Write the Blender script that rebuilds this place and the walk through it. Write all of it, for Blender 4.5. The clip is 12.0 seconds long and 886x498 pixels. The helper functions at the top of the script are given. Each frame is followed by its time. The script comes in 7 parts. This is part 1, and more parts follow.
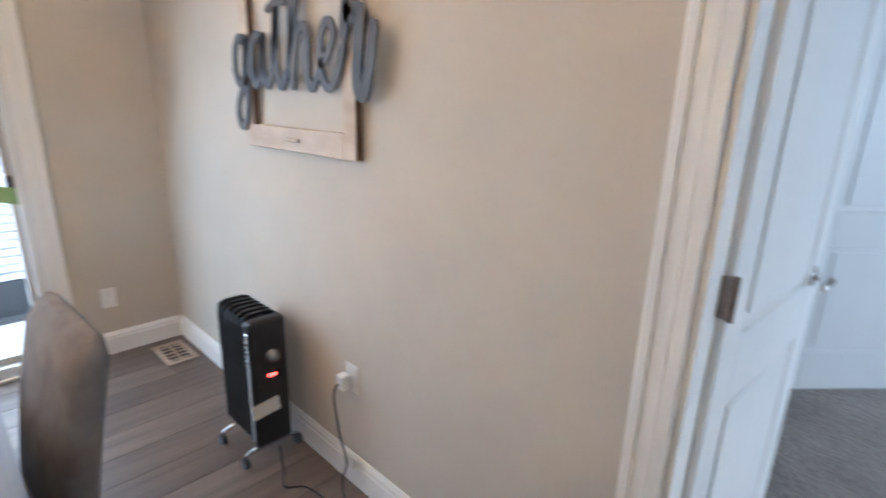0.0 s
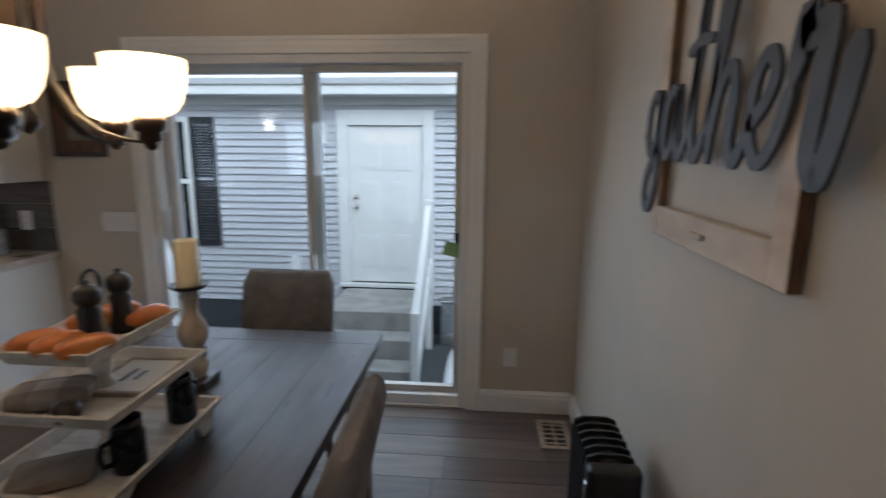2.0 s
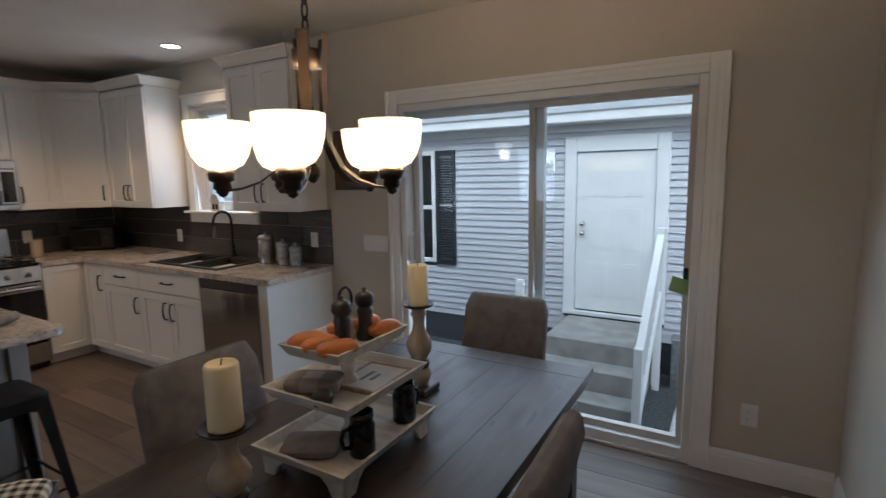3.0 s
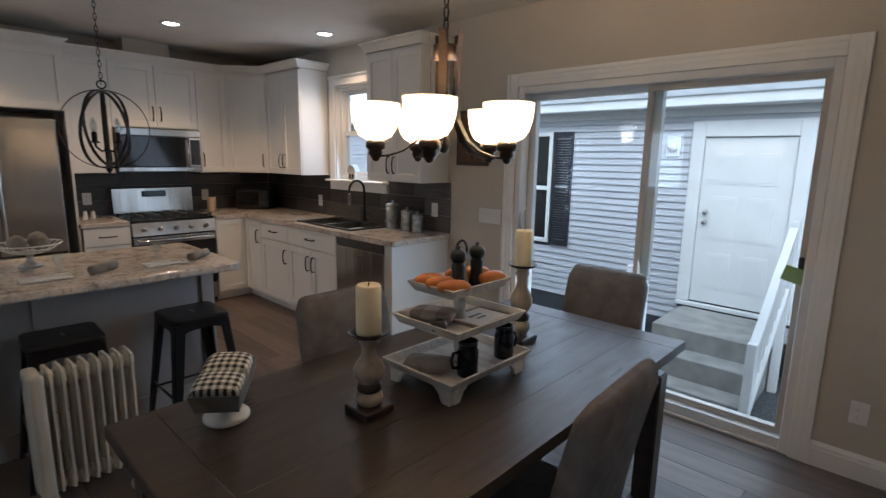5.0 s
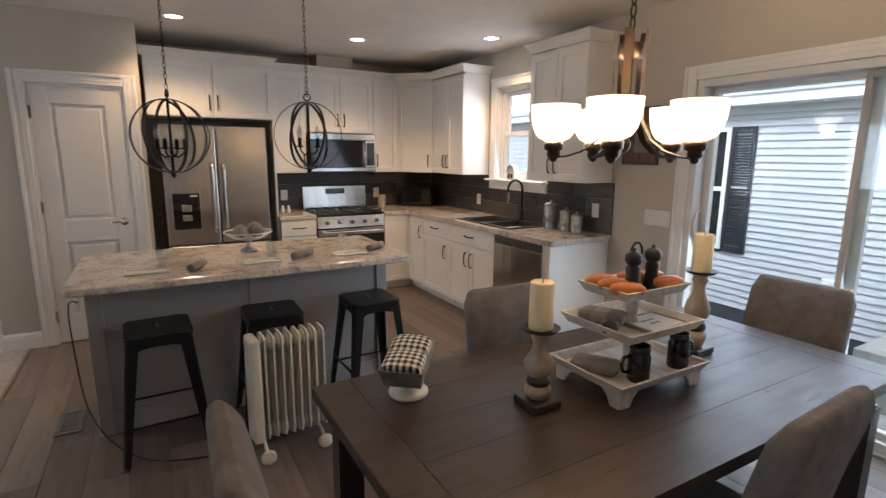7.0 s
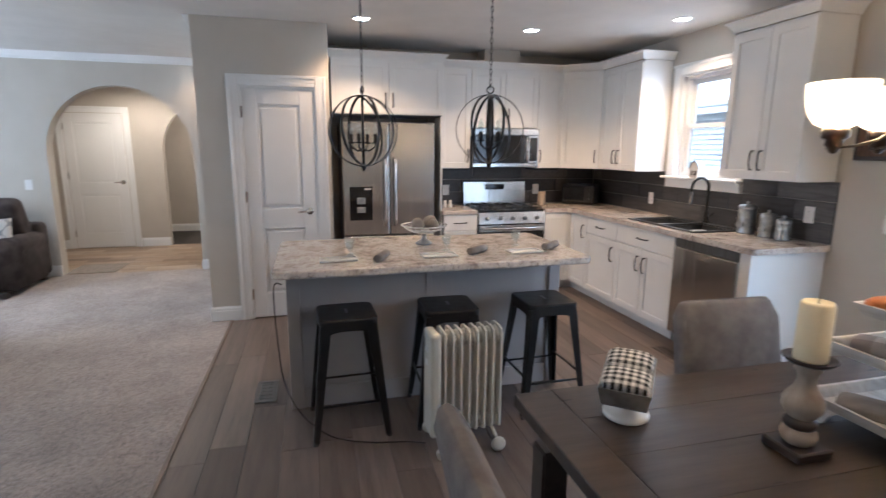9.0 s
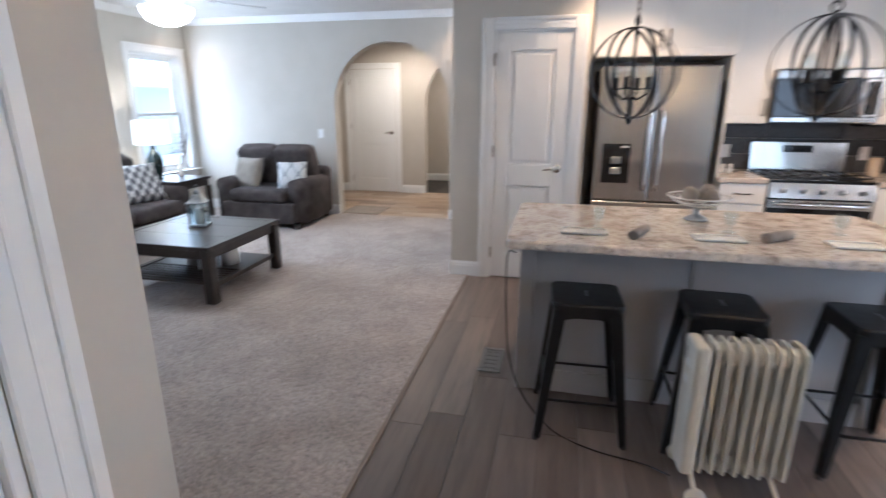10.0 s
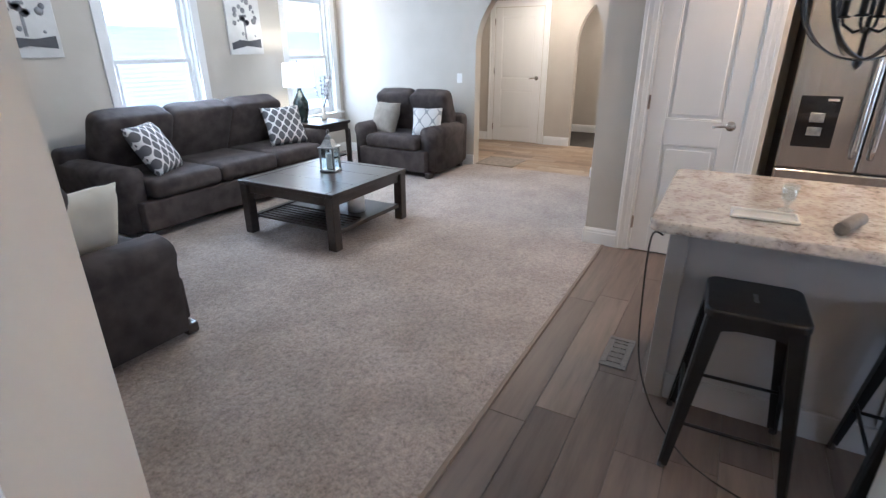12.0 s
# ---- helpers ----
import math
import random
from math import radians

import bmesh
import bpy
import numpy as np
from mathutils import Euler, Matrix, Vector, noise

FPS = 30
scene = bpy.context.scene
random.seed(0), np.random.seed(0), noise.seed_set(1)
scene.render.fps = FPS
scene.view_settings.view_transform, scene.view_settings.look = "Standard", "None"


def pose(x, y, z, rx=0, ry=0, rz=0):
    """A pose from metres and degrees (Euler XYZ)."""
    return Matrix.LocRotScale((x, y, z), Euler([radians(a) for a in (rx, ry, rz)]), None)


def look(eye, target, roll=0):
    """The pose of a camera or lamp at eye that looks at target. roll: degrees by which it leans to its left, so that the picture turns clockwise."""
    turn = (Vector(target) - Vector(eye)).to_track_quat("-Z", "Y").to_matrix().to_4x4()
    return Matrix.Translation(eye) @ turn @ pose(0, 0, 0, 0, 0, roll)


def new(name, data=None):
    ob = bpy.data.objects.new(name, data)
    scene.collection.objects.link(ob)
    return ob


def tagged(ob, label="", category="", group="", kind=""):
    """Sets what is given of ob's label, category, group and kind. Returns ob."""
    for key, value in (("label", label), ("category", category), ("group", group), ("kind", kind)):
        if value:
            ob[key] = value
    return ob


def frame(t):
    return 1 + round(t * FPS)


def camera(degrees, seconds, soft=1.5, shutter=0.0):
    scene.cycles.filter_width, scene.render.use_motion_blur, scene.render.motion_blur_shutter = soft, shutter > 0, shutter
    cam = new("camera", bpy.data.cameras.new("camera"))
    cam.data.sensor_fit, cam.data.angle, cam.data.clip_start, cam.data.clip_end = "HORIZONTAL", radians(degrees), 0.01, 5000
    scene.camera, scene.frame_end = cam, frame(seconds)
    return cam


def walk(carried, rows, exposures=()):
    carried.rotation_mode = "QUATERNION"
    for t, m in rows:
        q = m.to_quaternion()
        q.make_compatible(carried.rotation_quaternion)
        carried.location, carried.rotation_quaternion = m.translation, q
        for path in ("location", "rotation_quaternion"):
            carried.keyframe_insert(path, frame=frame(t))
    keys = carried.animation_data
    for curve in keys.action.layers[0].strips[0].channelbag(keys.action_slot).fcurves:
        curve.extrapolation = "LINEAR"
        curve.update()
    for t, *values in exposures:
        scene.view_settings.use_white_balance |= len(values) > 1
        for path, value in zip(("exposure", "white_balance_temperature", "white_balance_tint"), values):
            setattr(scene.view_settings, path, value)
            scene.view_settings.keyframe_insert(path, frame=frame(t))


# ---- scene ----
cam = camera(82.5, 12.0, 1.3, 0.4)
PATH = [
    (0, (0.026, 0.093, 1.474), (1.412, 1.423, 0.917), 1.6),
    (0.5, (0.144, 0.105, 1.498), (1.074, 1.808, 1.011), 0.8),
    (1, (0.277, 0.275, 1.494), (1.027, 2.068, 1.022), 2.8),
    (1.5, (0.374, 0.437, 1.514), (0.867, 2.335, 1.123), 2.3),
    (2, (0.469, 0.524, 1.524), (0.314, 2.482, 1.146), 0.5),
    (2.5, (0.523, 0.525, 1.552), (-0.185, 2.364, 1.214), 0.6),
    (3, (0.539, 0.495, 1.562), (-0.462, 2.203, 1.279), -1.0),
    (4.8, (0.691, 0.288, 1.529), (-0.62, 1.758, 1.18), 1.6),
    (5, (0.722, 0.262, 1.537), (-0.626, 1.696, 1.181), 1.1),
    (5.5, (0.72, 0.226, 1.543), (-0.717, 1.569, 1.181), 0.5),
    (6, (0.719, 0.212, 1.534), (-0.818, 1.443, 1.18), 0.5),
    (6.5, (0.702, 0.17, 1.538), (-0.922, 1.282, 1.18), 0.2),
    (7, (0.716, 0.155, 1.542), (-0.987, 1.138, 1.175), 0.5),
    (9, (0.498, -0.024, 1.523), (-1.403, 0.466, 1.14), 0.4),
    (9.5, (0.344, -0.03, 1.494), (-1.594, 0.1, 1.014), -0.2),
    (10, (0.074, -0.034, 1.498), (-1.799, -0.461, 0.943), 0.1),
    (10.5, (-0.113, -0.147, 1.455), (-1.828, -0.922, 0.779), -0.0),
    (11, (-0.333, -0.293, 1.479), (-2.006, -1.082, 0.718), 2.1),
    (11.5, (-0.37, -0.283, 1.46), (-2.018, -1.103, 0.68), 1.6),
    (12, (-0.297, -0.063, 1.475), (-1.918, -0.967, 0.732), -0.2),
]
walk(cam, [(t, look(eye, target, roll)) for t, eye, target, roll in PATH],
     exposures=[(0, 2.1, 5300, 9), (0.6, 1.75, 5350, 9), (1.3, 0.8, 5450, 8), (2.0, 0.3, 5500, 8), (2.5, 0.2, 5500, 8), (3.2, 0.25, 5450, 8), (5.0, 0.45, 5400, 8), (5.5, 0.65, 5400, 8), (6.5, 1.0, 5750, 9), (7.2, 1.2, 5800, 10), (8.8, 1.6, 5150, 9), (9.6, 1.8, 5000, 9), (12, 2.0, 5050, 9)])

# ---- light ----
world = bpy.data.worlds.new("sky_world")
scene.world = world
world.use_nodes = True
wn = world.node_tree
wn.nodes.clear()
sky = wn.nodes.new("ShaderNodeTexSky")
sky.sky_type, sky.sun_disc = "NISHITA", False
sky.sun_elevation, sky.sun_rotation = radians(38), radians(160)
sky.air_density, sky.dust_density = 1.0, 4.0
soften = wn.nodes.new("ShaderNodeHueSaturation")
soften.inputs["Saturation"].default_value = 0.35
bgn = wn.nodes.new("ShaderNodeBackground")
bgn.inputs["Strength"].default_value = 0.15
won = wn.nodes.new("ShaderNodeOutputWorld")
wn.links.new(sky.outputs[0], soften.inputs["Color"])
wn.links.new(soften.outputs[0], bgn.inputs["Color"])
wn.links.new(bgn.outputs[0], won.inputs["Surface"])


def lamp(name, kind, m, power, color=(1, 1, 1), size=0.1, size_y=None, angle=None):
    data = bpy.data.lights.new(name, kind)
    data.energy, data.color = power, color
    if kind == "AREA":
        data.size = size
        if size_y:
            data.shape, data.size_y = "RECTANGLE", size_y
    elif kind == "SUN":
        data.angle = radians(angle)
    else:
        data.shadow_soft_size = size
    ob = new(name, data)
    ob.matrix_world = m
    return ob


lamp("overcast_sun", "SUN", look((0, 0, 0), (-0.12, 0.18, -0.97)), 2.1, (1.0, 0.98, 0.95), angle=110)
DAY = (0.84, 0.92, 1.0)
lamp("daylight_slider", "AREA", look((-0.54, 3.325, 1.05), (-0.54, 1.2, 0.0)), 11.5, DAY, 1.8, 1.95)
lamp("daylight_sink", "AREA", look((-3.34, 3.325, 1.75), (-3.34, 0, 1.4)), 2.6, DAY, 0.7, 0.9)
lamp("daylight_living_a", "AREA", look((-3.6, -5.13, 1.4), (-3.6, 0, 1.1)), 19, DAY, 0.9, 1.5)
lamp("daylight_living_b", "AREA", look((-5.8, -5.13, 1.4), (-5.8, 0, 1.1)), 5, DAY, 0.85, 1.5)
# added fill lamp that brightens the bedroom from an unseen opening
lamp("fill_bedroom", "AREA", look((2.5, -2.99, 1.45), (2.5, 0, 1.0)), 13, (0.75, 0.87, 1.0), 1.2, 1.2)


# ---- materials ----
def mat(name, rough=0.5, metal=0.0):
    m = bpy.data.materials.new(name)
    m.use_nodes = True
    nt = m.node_tree
    b = nt.nodes["Principled BSDF"]
    b.inputs["Roughness"].default_value, b.inputs["Metallic"].default_value = rough, metal
    return m, nt, b


def node(nt, kind, **inputs):
    n = nt.nodes.new("ShaderNode" + kind)
    for k, v in inputs.items():
        n.inputs[k.replace("_", " ")].default_value = v
    return n


def coords(nt, scale=(1, 1, 1), rot=(0, 0, 0)):
    tc, mp = nt.nodes.new("ShaderNodeTexCoord"), nt.nodes.new("ShaderNodeMapping")
    mp.inputs["Scale"].default_value, mp.inputs["Rotation"].default_value = scale, rot
    nt.links.new(tc.outputs["Object"], mp.inputs["Vector"])
    return mp


def noise_tex(nt, vec, scale, detail=4.0, rough=0.5):
    n = node(nt, "TexNoise", Scale=scale, Detail=detail, Roughness=rough)
    nt.links.new(vec.outputs[0], n.inputs["Vector"])
    return n


def ramp(nt, src, stops):
    r = nt.nodes.new("ShaderNodeValToRGB")
    e = r.color_ramp.elements
    while len(e) < len(stops):
        e.new(0.5)
    for el, (p, c) in zip(e, stops):
        el.position, el.color = p, (*c, 1)
    nt.links.new(src, r.inputs["Fac"])
    return r


def bump(nt, b, src, strength, dist=0.002):
    n = node(nt, "Bump", Strength=strength, Distance=dist)
    nt.links.new(src, n.inputs["Height"])
    nt.links.new(n.outputs[0], b.inputs["Normal"])
    return n


def mottled(name, ca, cb, scale, rough=0.5, metal=0.0, bump_scale=None, bump_strength=0.15, dist=0.002, stretch=(1, 1, 1), detail=5.0, lo=0.35, hi=0.65, rough_var=0.0, coat=0.0):
    """A surface of two tones in soft patches with a fine relief of its own."""
    m, nt, b = mat(name, rough, metal)
    v = coords(nt, stretch)
    n = noise_tex(nt, v, scale, detail)
    r = ramp(nt, n.outputs["Fac"], [(lo, ca), (hi, cb)])
    nt.links.new(r.outputs[0], b.inputs["Base Color"])
    if rough_var:
        mr = node(nt, "MapRange")
        mr.inputs["To Min"].default_value, mr.inputs["To Max"].default_value = rough - rough_var, rough + rough_var
        nt.links.new(noise_tex(nt, v, scale * 2.3, 3).outputs["Fac"], mr.inputs["Value"])
        nt.links.new(mr.outputs[0], b.inputs["Roughness"])
    if bump_scale:
        bump(nt, b, noise_tex(nt, v, bump_scale, 3).outputs["Fac"], bump_strength, dist)
    b.inputs["Coat Weight"].default_value = coat
    return m


def planked(name, tones, grain=(1.2, 14, 14), rough=0.45, relief=0.12, along="x", nicks=0.0, blend=0.85):
    """Wood boards: a tone of its own for each piece, streaks along the board."""
    m, nt, b = mat(name, rough)
    info = nt.nodes.new("ShaderNodeObjectInfo")
    tone = ramp(nt, info.outputs["Random"], [(i / max(1, len(tones) - 1), c) for i, c in enumerate(tones)])
    v = coords(nt, grain if along == "x" else (grain[1], grain[0], grain[2]))
    shift = nt.nodes.new("ShaderNodeVectorMath")
    shift.operation = "ADD"
    mul = node(nt, "Math")
    mul.operation = "MULTIPLY"
    mul.inputs[1].default_value = 37.0
    nt.links.new(info.outputs["Random"], mul.inputs[0])
    nt.links.new(v.outputs[0], shift.inputs[0])
    nt.links.new(mul.outputs[0], shift.inputs[1])
    n = noise_tex(nt, shift, 2.2, 7, 0.62)
    streak = ramp(nt, n.outputs["Fac"], [(0.3, (0.5, 0.48, 0.46)), (0.52, (1, 1, 1)), (0.75, (1.35, 1.32, 1.28))])
    mix = nt.nodes.new("ShaderNodeMix")
    mix.data_type, mix.blend_type = "RGBA", "MULTIPLY"
    mix.inputs[0].default_value = blend
    nt.links.new(tone.outputs[0], mix.inputs[6])
    nt.links.new(streak.outputs[0], mix.inputs[7])
    nt.links.new(mix.outputs[2], b.inputs["Base Color"])
    if nicks:
        v2 = coords(nt, (26, 5, 1))
        nk = ramp(nt, noise_tex(nt, v2, 1.0, 2, 0.4).outputs["Fac"], [(nicks, (1, 1, 1)), (nicks + 0.02, (0.12, 0.1, 0.09))])
        m2 = nt.nodes.new("ShaderNodeMix")
        m2.data_type, m2.blend_type = "RGBA", "MULTIPLY"
        m2.inputs[0].default_value = 1.0
        nt.links.new(mix.outputs[2], m2.inputs[6])
        nt.links.new(nk.outputs[0], m2.inputs[7])
        nt.links.new(m2.outputs[2], b.inputs["Base Color"])
        mr = node(nt, "MapRange")
        mr.inputs["To Min"].default_value, mr.inputs["To Max"].default_value = rough - 0.12, rough + 0.16
        nt.links.new(noise_tex(nt, coords(nt, (3, 1.2, 1)), 4.0, 4).outputs["Fac"], mr.inputs["Value"])
        nt.links.new(mr.outputs[0], b.inputs["Roughness"])
    bump(nt, b, n.outputs["Fac"], relief, 0.003)
    return m


def glow(name, color, strength):
    m, nt, b = mat(name, 0.4)
    b.inputs["Base Color"].default_value = (0.9, 0.88, 0.84, 1)
    b.inputs["Emission Color"].default_value = (*color, 1)
    b.inputs["Emission Strength"].default_value = strength
    return m


def glassy(name, tint=(1, 1, 1), rough=0.0, ior=1.45):
    m, nt, b = mat(name, rough)
    b.inputs["Base Color"].default_value = (*tint, 1)
    b.inputs["Transmission Weight"].default_value, b.inputs["IOR"].default_value = 1.0, ior
    return m


def pane_glass(name, gloss=0.025):
    """Window glass: clear, with a faint gloss."""
    m = bpy.data.materials.new(name)
    m.use_nodes = True
    nt = m.node_tree
    nt.nodes.clear()
    out, mixs = nt.nodes.new("ShaderNodeOutputMaterial"), nt.nodes.new("ShaderNodeMixShader")
    tr, gl = nt.nodes.new("ShaderNodeBsdfTransparent"), nt.nodes.new("ShaderNodeBsdfGlossy")
    gl.inputs["Roughness"].default_value = 0.02
    tr.inputs["Color"].default_value = (0.93, 0.97, 0.98, 1)
    mixs.inputs[0].default_value = gloss
    nt.links.new(tr.outputs[0], mixs.inputs[1])
    nt.links.new(gl.outputs[0], mixs.inputs[2])
    nt.links.new(mixs.outputs[0], out.inputs[0])
    return m


def frosted(name, color, strength):
    """Lit frosted glass: lets light through softly, and glows."""
    m = bpy.data.materials.new(name)
    m.use_nodes = True
    nt = m.node_tree
    nt.nodes.clear()
    out, add = nt.nodes.new("ShaderNodeOutputMaterial"), nt.nodes.new("ShaderNodeAddShader")
    tr, em = nt.nodes.new("ShaderNodeBsdfTranslucent"), nt.nodes.new("ShaderNodeEmission")
    tr.inputs["Color"].default_value = (0.85, 0.80, 0.72, 1)
    em.inputs["Color"].default_value, em.inputs["Strength"].default_value = (*color, 1), strength
    nt.links.new(tr.outputs[0], add.inputs[0])
    nt.links.new(em.outputs[0], add.inputs[1])
    nt.links.new(add.outputs[0], out.inputs[0])
    return m


M = {}
M["wall"] = mottled("greige_wall_paint", (0.50, 0.462, 0.400), (0.53, 0.490, 0.428), 3.0, 0.75, bump_scale=260, bump_strength=0.12, dist=0.001)
M["foyer"] = mottled("tan_wall_paint", (0.50, 0.455, 0.39), (0.53, 0.485, 0.42), 3.0, 0.75, bump_scale=260, bump_strength=0.12, dist=0.001)
M["ceiling"] = mottled("ceiling_paint", (0.66, 0.64, 0.60), (0.70, 0.68, 0.64), 4.0, 0.85, bump_scale=90, bump_strength=0.25, dist=0.002)
M["trim"] = mottled("white_trim_paint", (0.76, 0.755, 0.735), (0.80, 0.795, 0.78), 2.5, 0.38, bump_scale=60, bump_strength=0.04, dist=0.001)
M["door"] = mottled("white_door_paint", (0.74, 0.735, 0.72), (0.79, 0.785, 0.77), 2.0, 0.4, bump_scale=140, bump_strength=0.08, dist=0.001, stretch=(1, 1, 0.15))
M["cab"] = mottled("white_cabinet_paint", (0.74, 0.735, 0.715), (0.78, 0.775, 0.755), 3.0, 0.35, bump_scale=40, bump_strength=0.03, dist=0.001)
M["plank"] = planked("grey_brown_vinyl_plank", [(0.090, 0.067, 0.055), (0.156, 0.120, 0.098), (0.113, 0.086, 0.070), (0.185, 0.146, 0.121), (0.098, 0.075, 0.063), (0.162, 0.127, 0.105)], rough=0.43, grain=(0.9, 9, 9), blend=0.65)
M["foyer_plank"] = planked("mixed_tan_plank", [(0.20, 0.13, 0.08), (0.33, 0.24, 0.16), (0.26, 0.18, 0.115), (0.42, 0.33, 0.24), (0.16, 0.105, 0.07)], rough=0.4, along="y")
M["subfloor"] = mottled("dark_joint", (0.03, 0.026, 0.022), (0.045, 0.038, 0.032), 8, 0.8)
M["granite"] = None
M["splash"] = planked("charcoal_splash_tile", [(0.030, 0.030, 0.031), (0.060, 0.058, 0.057), (0.11, 0.105, 0.10), (0.045, 0.044, 0.044), (0.085, 0.082, 0.08)], rough=0.38, grain=(2, 16, 16))
M["steel"] = mottled("brushed_stainless_steel", (0.50, 0.485, 0.465), (0.54, 0.525, 0.50), 2, 0.20, 1.0, stretch=(14, 14, 0.3), detail=2.0, bump_scale=0.4, bump_strength=0.6, dist=0.007)
M["steel_dark"] = mottled("dark_stainless_steel", (0.20, 0.20, 0.20), (0.26, 0.26, 0.26), 4, 0.3, 1.0, stretch=(18, 18, 0.4))
M["black"] = mottled("black_satin_metal", (0.012, 0.012, 0.012), (0.022, 0.021, 0.02), 9, 0.35, 0.4, bump_scale=80, bump_strength=0.05, rough_var=0.08)
M["black_gloss"] = mottled("black_glass", (0.008, 0.008, 0.009), (0.014, 0.014, 0.015), 5, 0.08)
M["black_plastic"] = mottled("black_plastic", (0.014, 0.014, 0.014), (0.022, 0.022, 0.022), 14, 0.42, bump_scale=300, bump_strength=0.08, dist=0.0006)
M["bronze"] = mottled("oil_rubbed_bronze", (0.018, 0.012, 0.009), (0.045, 0.029, 0.021), 14, 0.42, 0.35, rough_var=0.1)
M["hinge"] = mottled("brushed_nickel_hinge", (0.22, 0.18, 0.155), (0.32, 0.27, 0.24), 30, 0.35, 0.9)
M["nickel"] = mottled("satin_nickel", (0.45, 0.43, 0.40), (0.55, 0.53, 0.5), 20, 0.25, 1.0)
M["chrome"] = mottled("chrome", (0.7, 0.7, 0.7), (0.76, 0.76, 0.76), 8, 0.12, 1.0)
M["table"] = planked("dark_stained_tabletop", [(0.036, 0.026, 0.019), (0.053, 0.038, 0.028), (0.043, 0.031, 0.023), (0.060, 0.043, 0.032)], rough=0.36, grain=(14, 1.4, 14), relief=0.25, nicks=0.71)
M["espresso"] = planked("espresso_wood", [(0.035, 0.026, 0.021), (0.05, 0.037, 0.03)], rough=0.33, grain=(2, 12, 12))
M["chair"] = mottled("taupe_woven_upholstery", (0.115, 0.103, 0.096), (0.165, 0.149, 0.138), 16, 0.95, bump_scale=420, bump_strength=0.55, dist=0.0015)
M["sofa"] = mottled("charcoal_brown_plush", (0.036, 0.028, 0.026), (0.068, 0.054, 0.050), 9, 0.95, bump_scale=160, bump_strength=0.4, dist=0.002)
M["carpet"] = None
M["isl"] = mottled("grey_island_panel", (0.36, 0.335, 0.32), (0.39, 0.365, 0.35), 3, 0.45, bump_scale=50, bump_strength=0.04)
M["cream"] = mottled("cream_enamel", (0.60, 0.56, 0.47), (0.66, 0.62, 0.53), 6, 0.4, bump_scale=50, bump_strength=0.05)
M["wax"] = mottled("ivory_candle_wax", (0.70, 0.60, 0.38), (0.76, 0.67, 0.45), 6, 0.5, bump_scale=25, bump_strength=0.06)
M["whitewash"] = mottled("whitewashed_wood", (0.50, 0.46, 0.41), (0.66, 0.63, 0.58), 9, 0.6, bump_scale=40, bump_strength=0.2, stretch=(1, 5, 5))
M["rawwood"] = mottled("turned_bleached_wood", (0.30, 0.235, 0.175), (0.42, 0.35, 0.27), 12, 0.6, bump_scale=60, bump_strength=0.15, stretch=(3, 3, 0.6))
M["rustic"] = mottled("rustic_pine", (0.44, 0.35, 0.27), (0.60, 0.52, 0.43), 2.5, 0.65, bump_scale=12, bump_strength=0.25, stretch=(1.5, 2, 4))
M["burnt"] = mottled("dark_rustic_edge", (0.07, 0.035, 0.018), (0.16, 0.085, 0.045), 14, 0.6, bump_scale=50, bump_strength=0.3, stretch=(4, 4, 1))
M["letter"] = mottled("slate_grey_lettering", (0.052, 0.054, 0.062), (0.07, 0.072, 0.08), 12, 0.6, bump_scale=200, bump_strength=0.1)
M["galv"] = mottled("galvanised_metal", (0.30, 0.31, 0.31), (0.46, 0.47, 0.47), 26, 0.38, 0.85, rough_var=0.1)
M["white"] = mottled("white_plastic", (0.74, 0.73, 0.71), (0.78, 0.77, 0.75), 8, 0.4)
M["ceramic"] = mottled("white_ceramic", (0.70, 0.68, 0.64), (0.75, 0.73, 0.69), 8, 0.18)
M["bread"] = mottled("glazed_bread_crust", (0.42, 0.10, 0.012), (0.62, 0.24, 0.05), 9, 0.35, bump_scale=40, bump_strength=0.15, coat=0.3)
M["vinyl"] = mottled("white_vinyl", (0.70, 0.70, 0.69), (0.75, 0.75, 0.74), 4, 0.35)
# darker, browner tone than the white vinyl, for sliding panel and threshold
M["darker_frame"] = mottled("darker_frame_vinyl", (0.46, 0.42, 0.37), (0.50, 0.46, 0.41), 4, 0.4)
M["siding"] = mottled("blue_grey_vinyl_siding", (0.44, 0.445, 0.475), (0.49, 0.495, 0.525), 5, 0.5, bump_scale=70, bump_strength=0.12, stretch=(0.3, 1, 6))
M["street_siding"] = mottled("pale_house_siding", (0.62, 0.62, 0.62), (0.68, 0.68, 0.68), 3, 0.6, stretch=(0.3, 1, 4))
M["shutter"] = mottled("black_shutter", (0.012, 0.013, 0.016), (0.022, 0.023, 0.027), 20, 0.5)
M["concrete"] = mottled("pale_concrete", (0.26, 0.25, 0.235), (0.37, 0.355, 0.335), 6, 0.9, bump_scale=60, bump_strength=0.4, detail=8)
M["gravel"] = mottled("wet_dark_gravel", (0.03, 0.032, 0.036), (0.12, 0.125, 0.13), 40, 0.7, bump_scale=55, bump_strength=1.0, dist=0.02, detail=8)
M["skirt"] = mottled("dark_foundation_skirt", (0.03, 0.034, 0.04), (0.05, 0.054, 0.06), 10, 0.7, bump_scale=40, bump_strength=0.3)
M["snow"] = mottled("old_snow", (0.72, 0.74, 0.77), (0.82, 0.83, 0.85), 6, 0.9, bump_scale=30, bump_strength=0.4, dist=0.02)
M["green"] = mottled("green_paper_tag", (0.22, 0.33, 0.12), (0.28, 0.40, 0.17), 8, 0.8)
M["pane"] = pane_glass("window_glass")
M["glass"] = pane_glass("thin_clear_glass", 0.16)
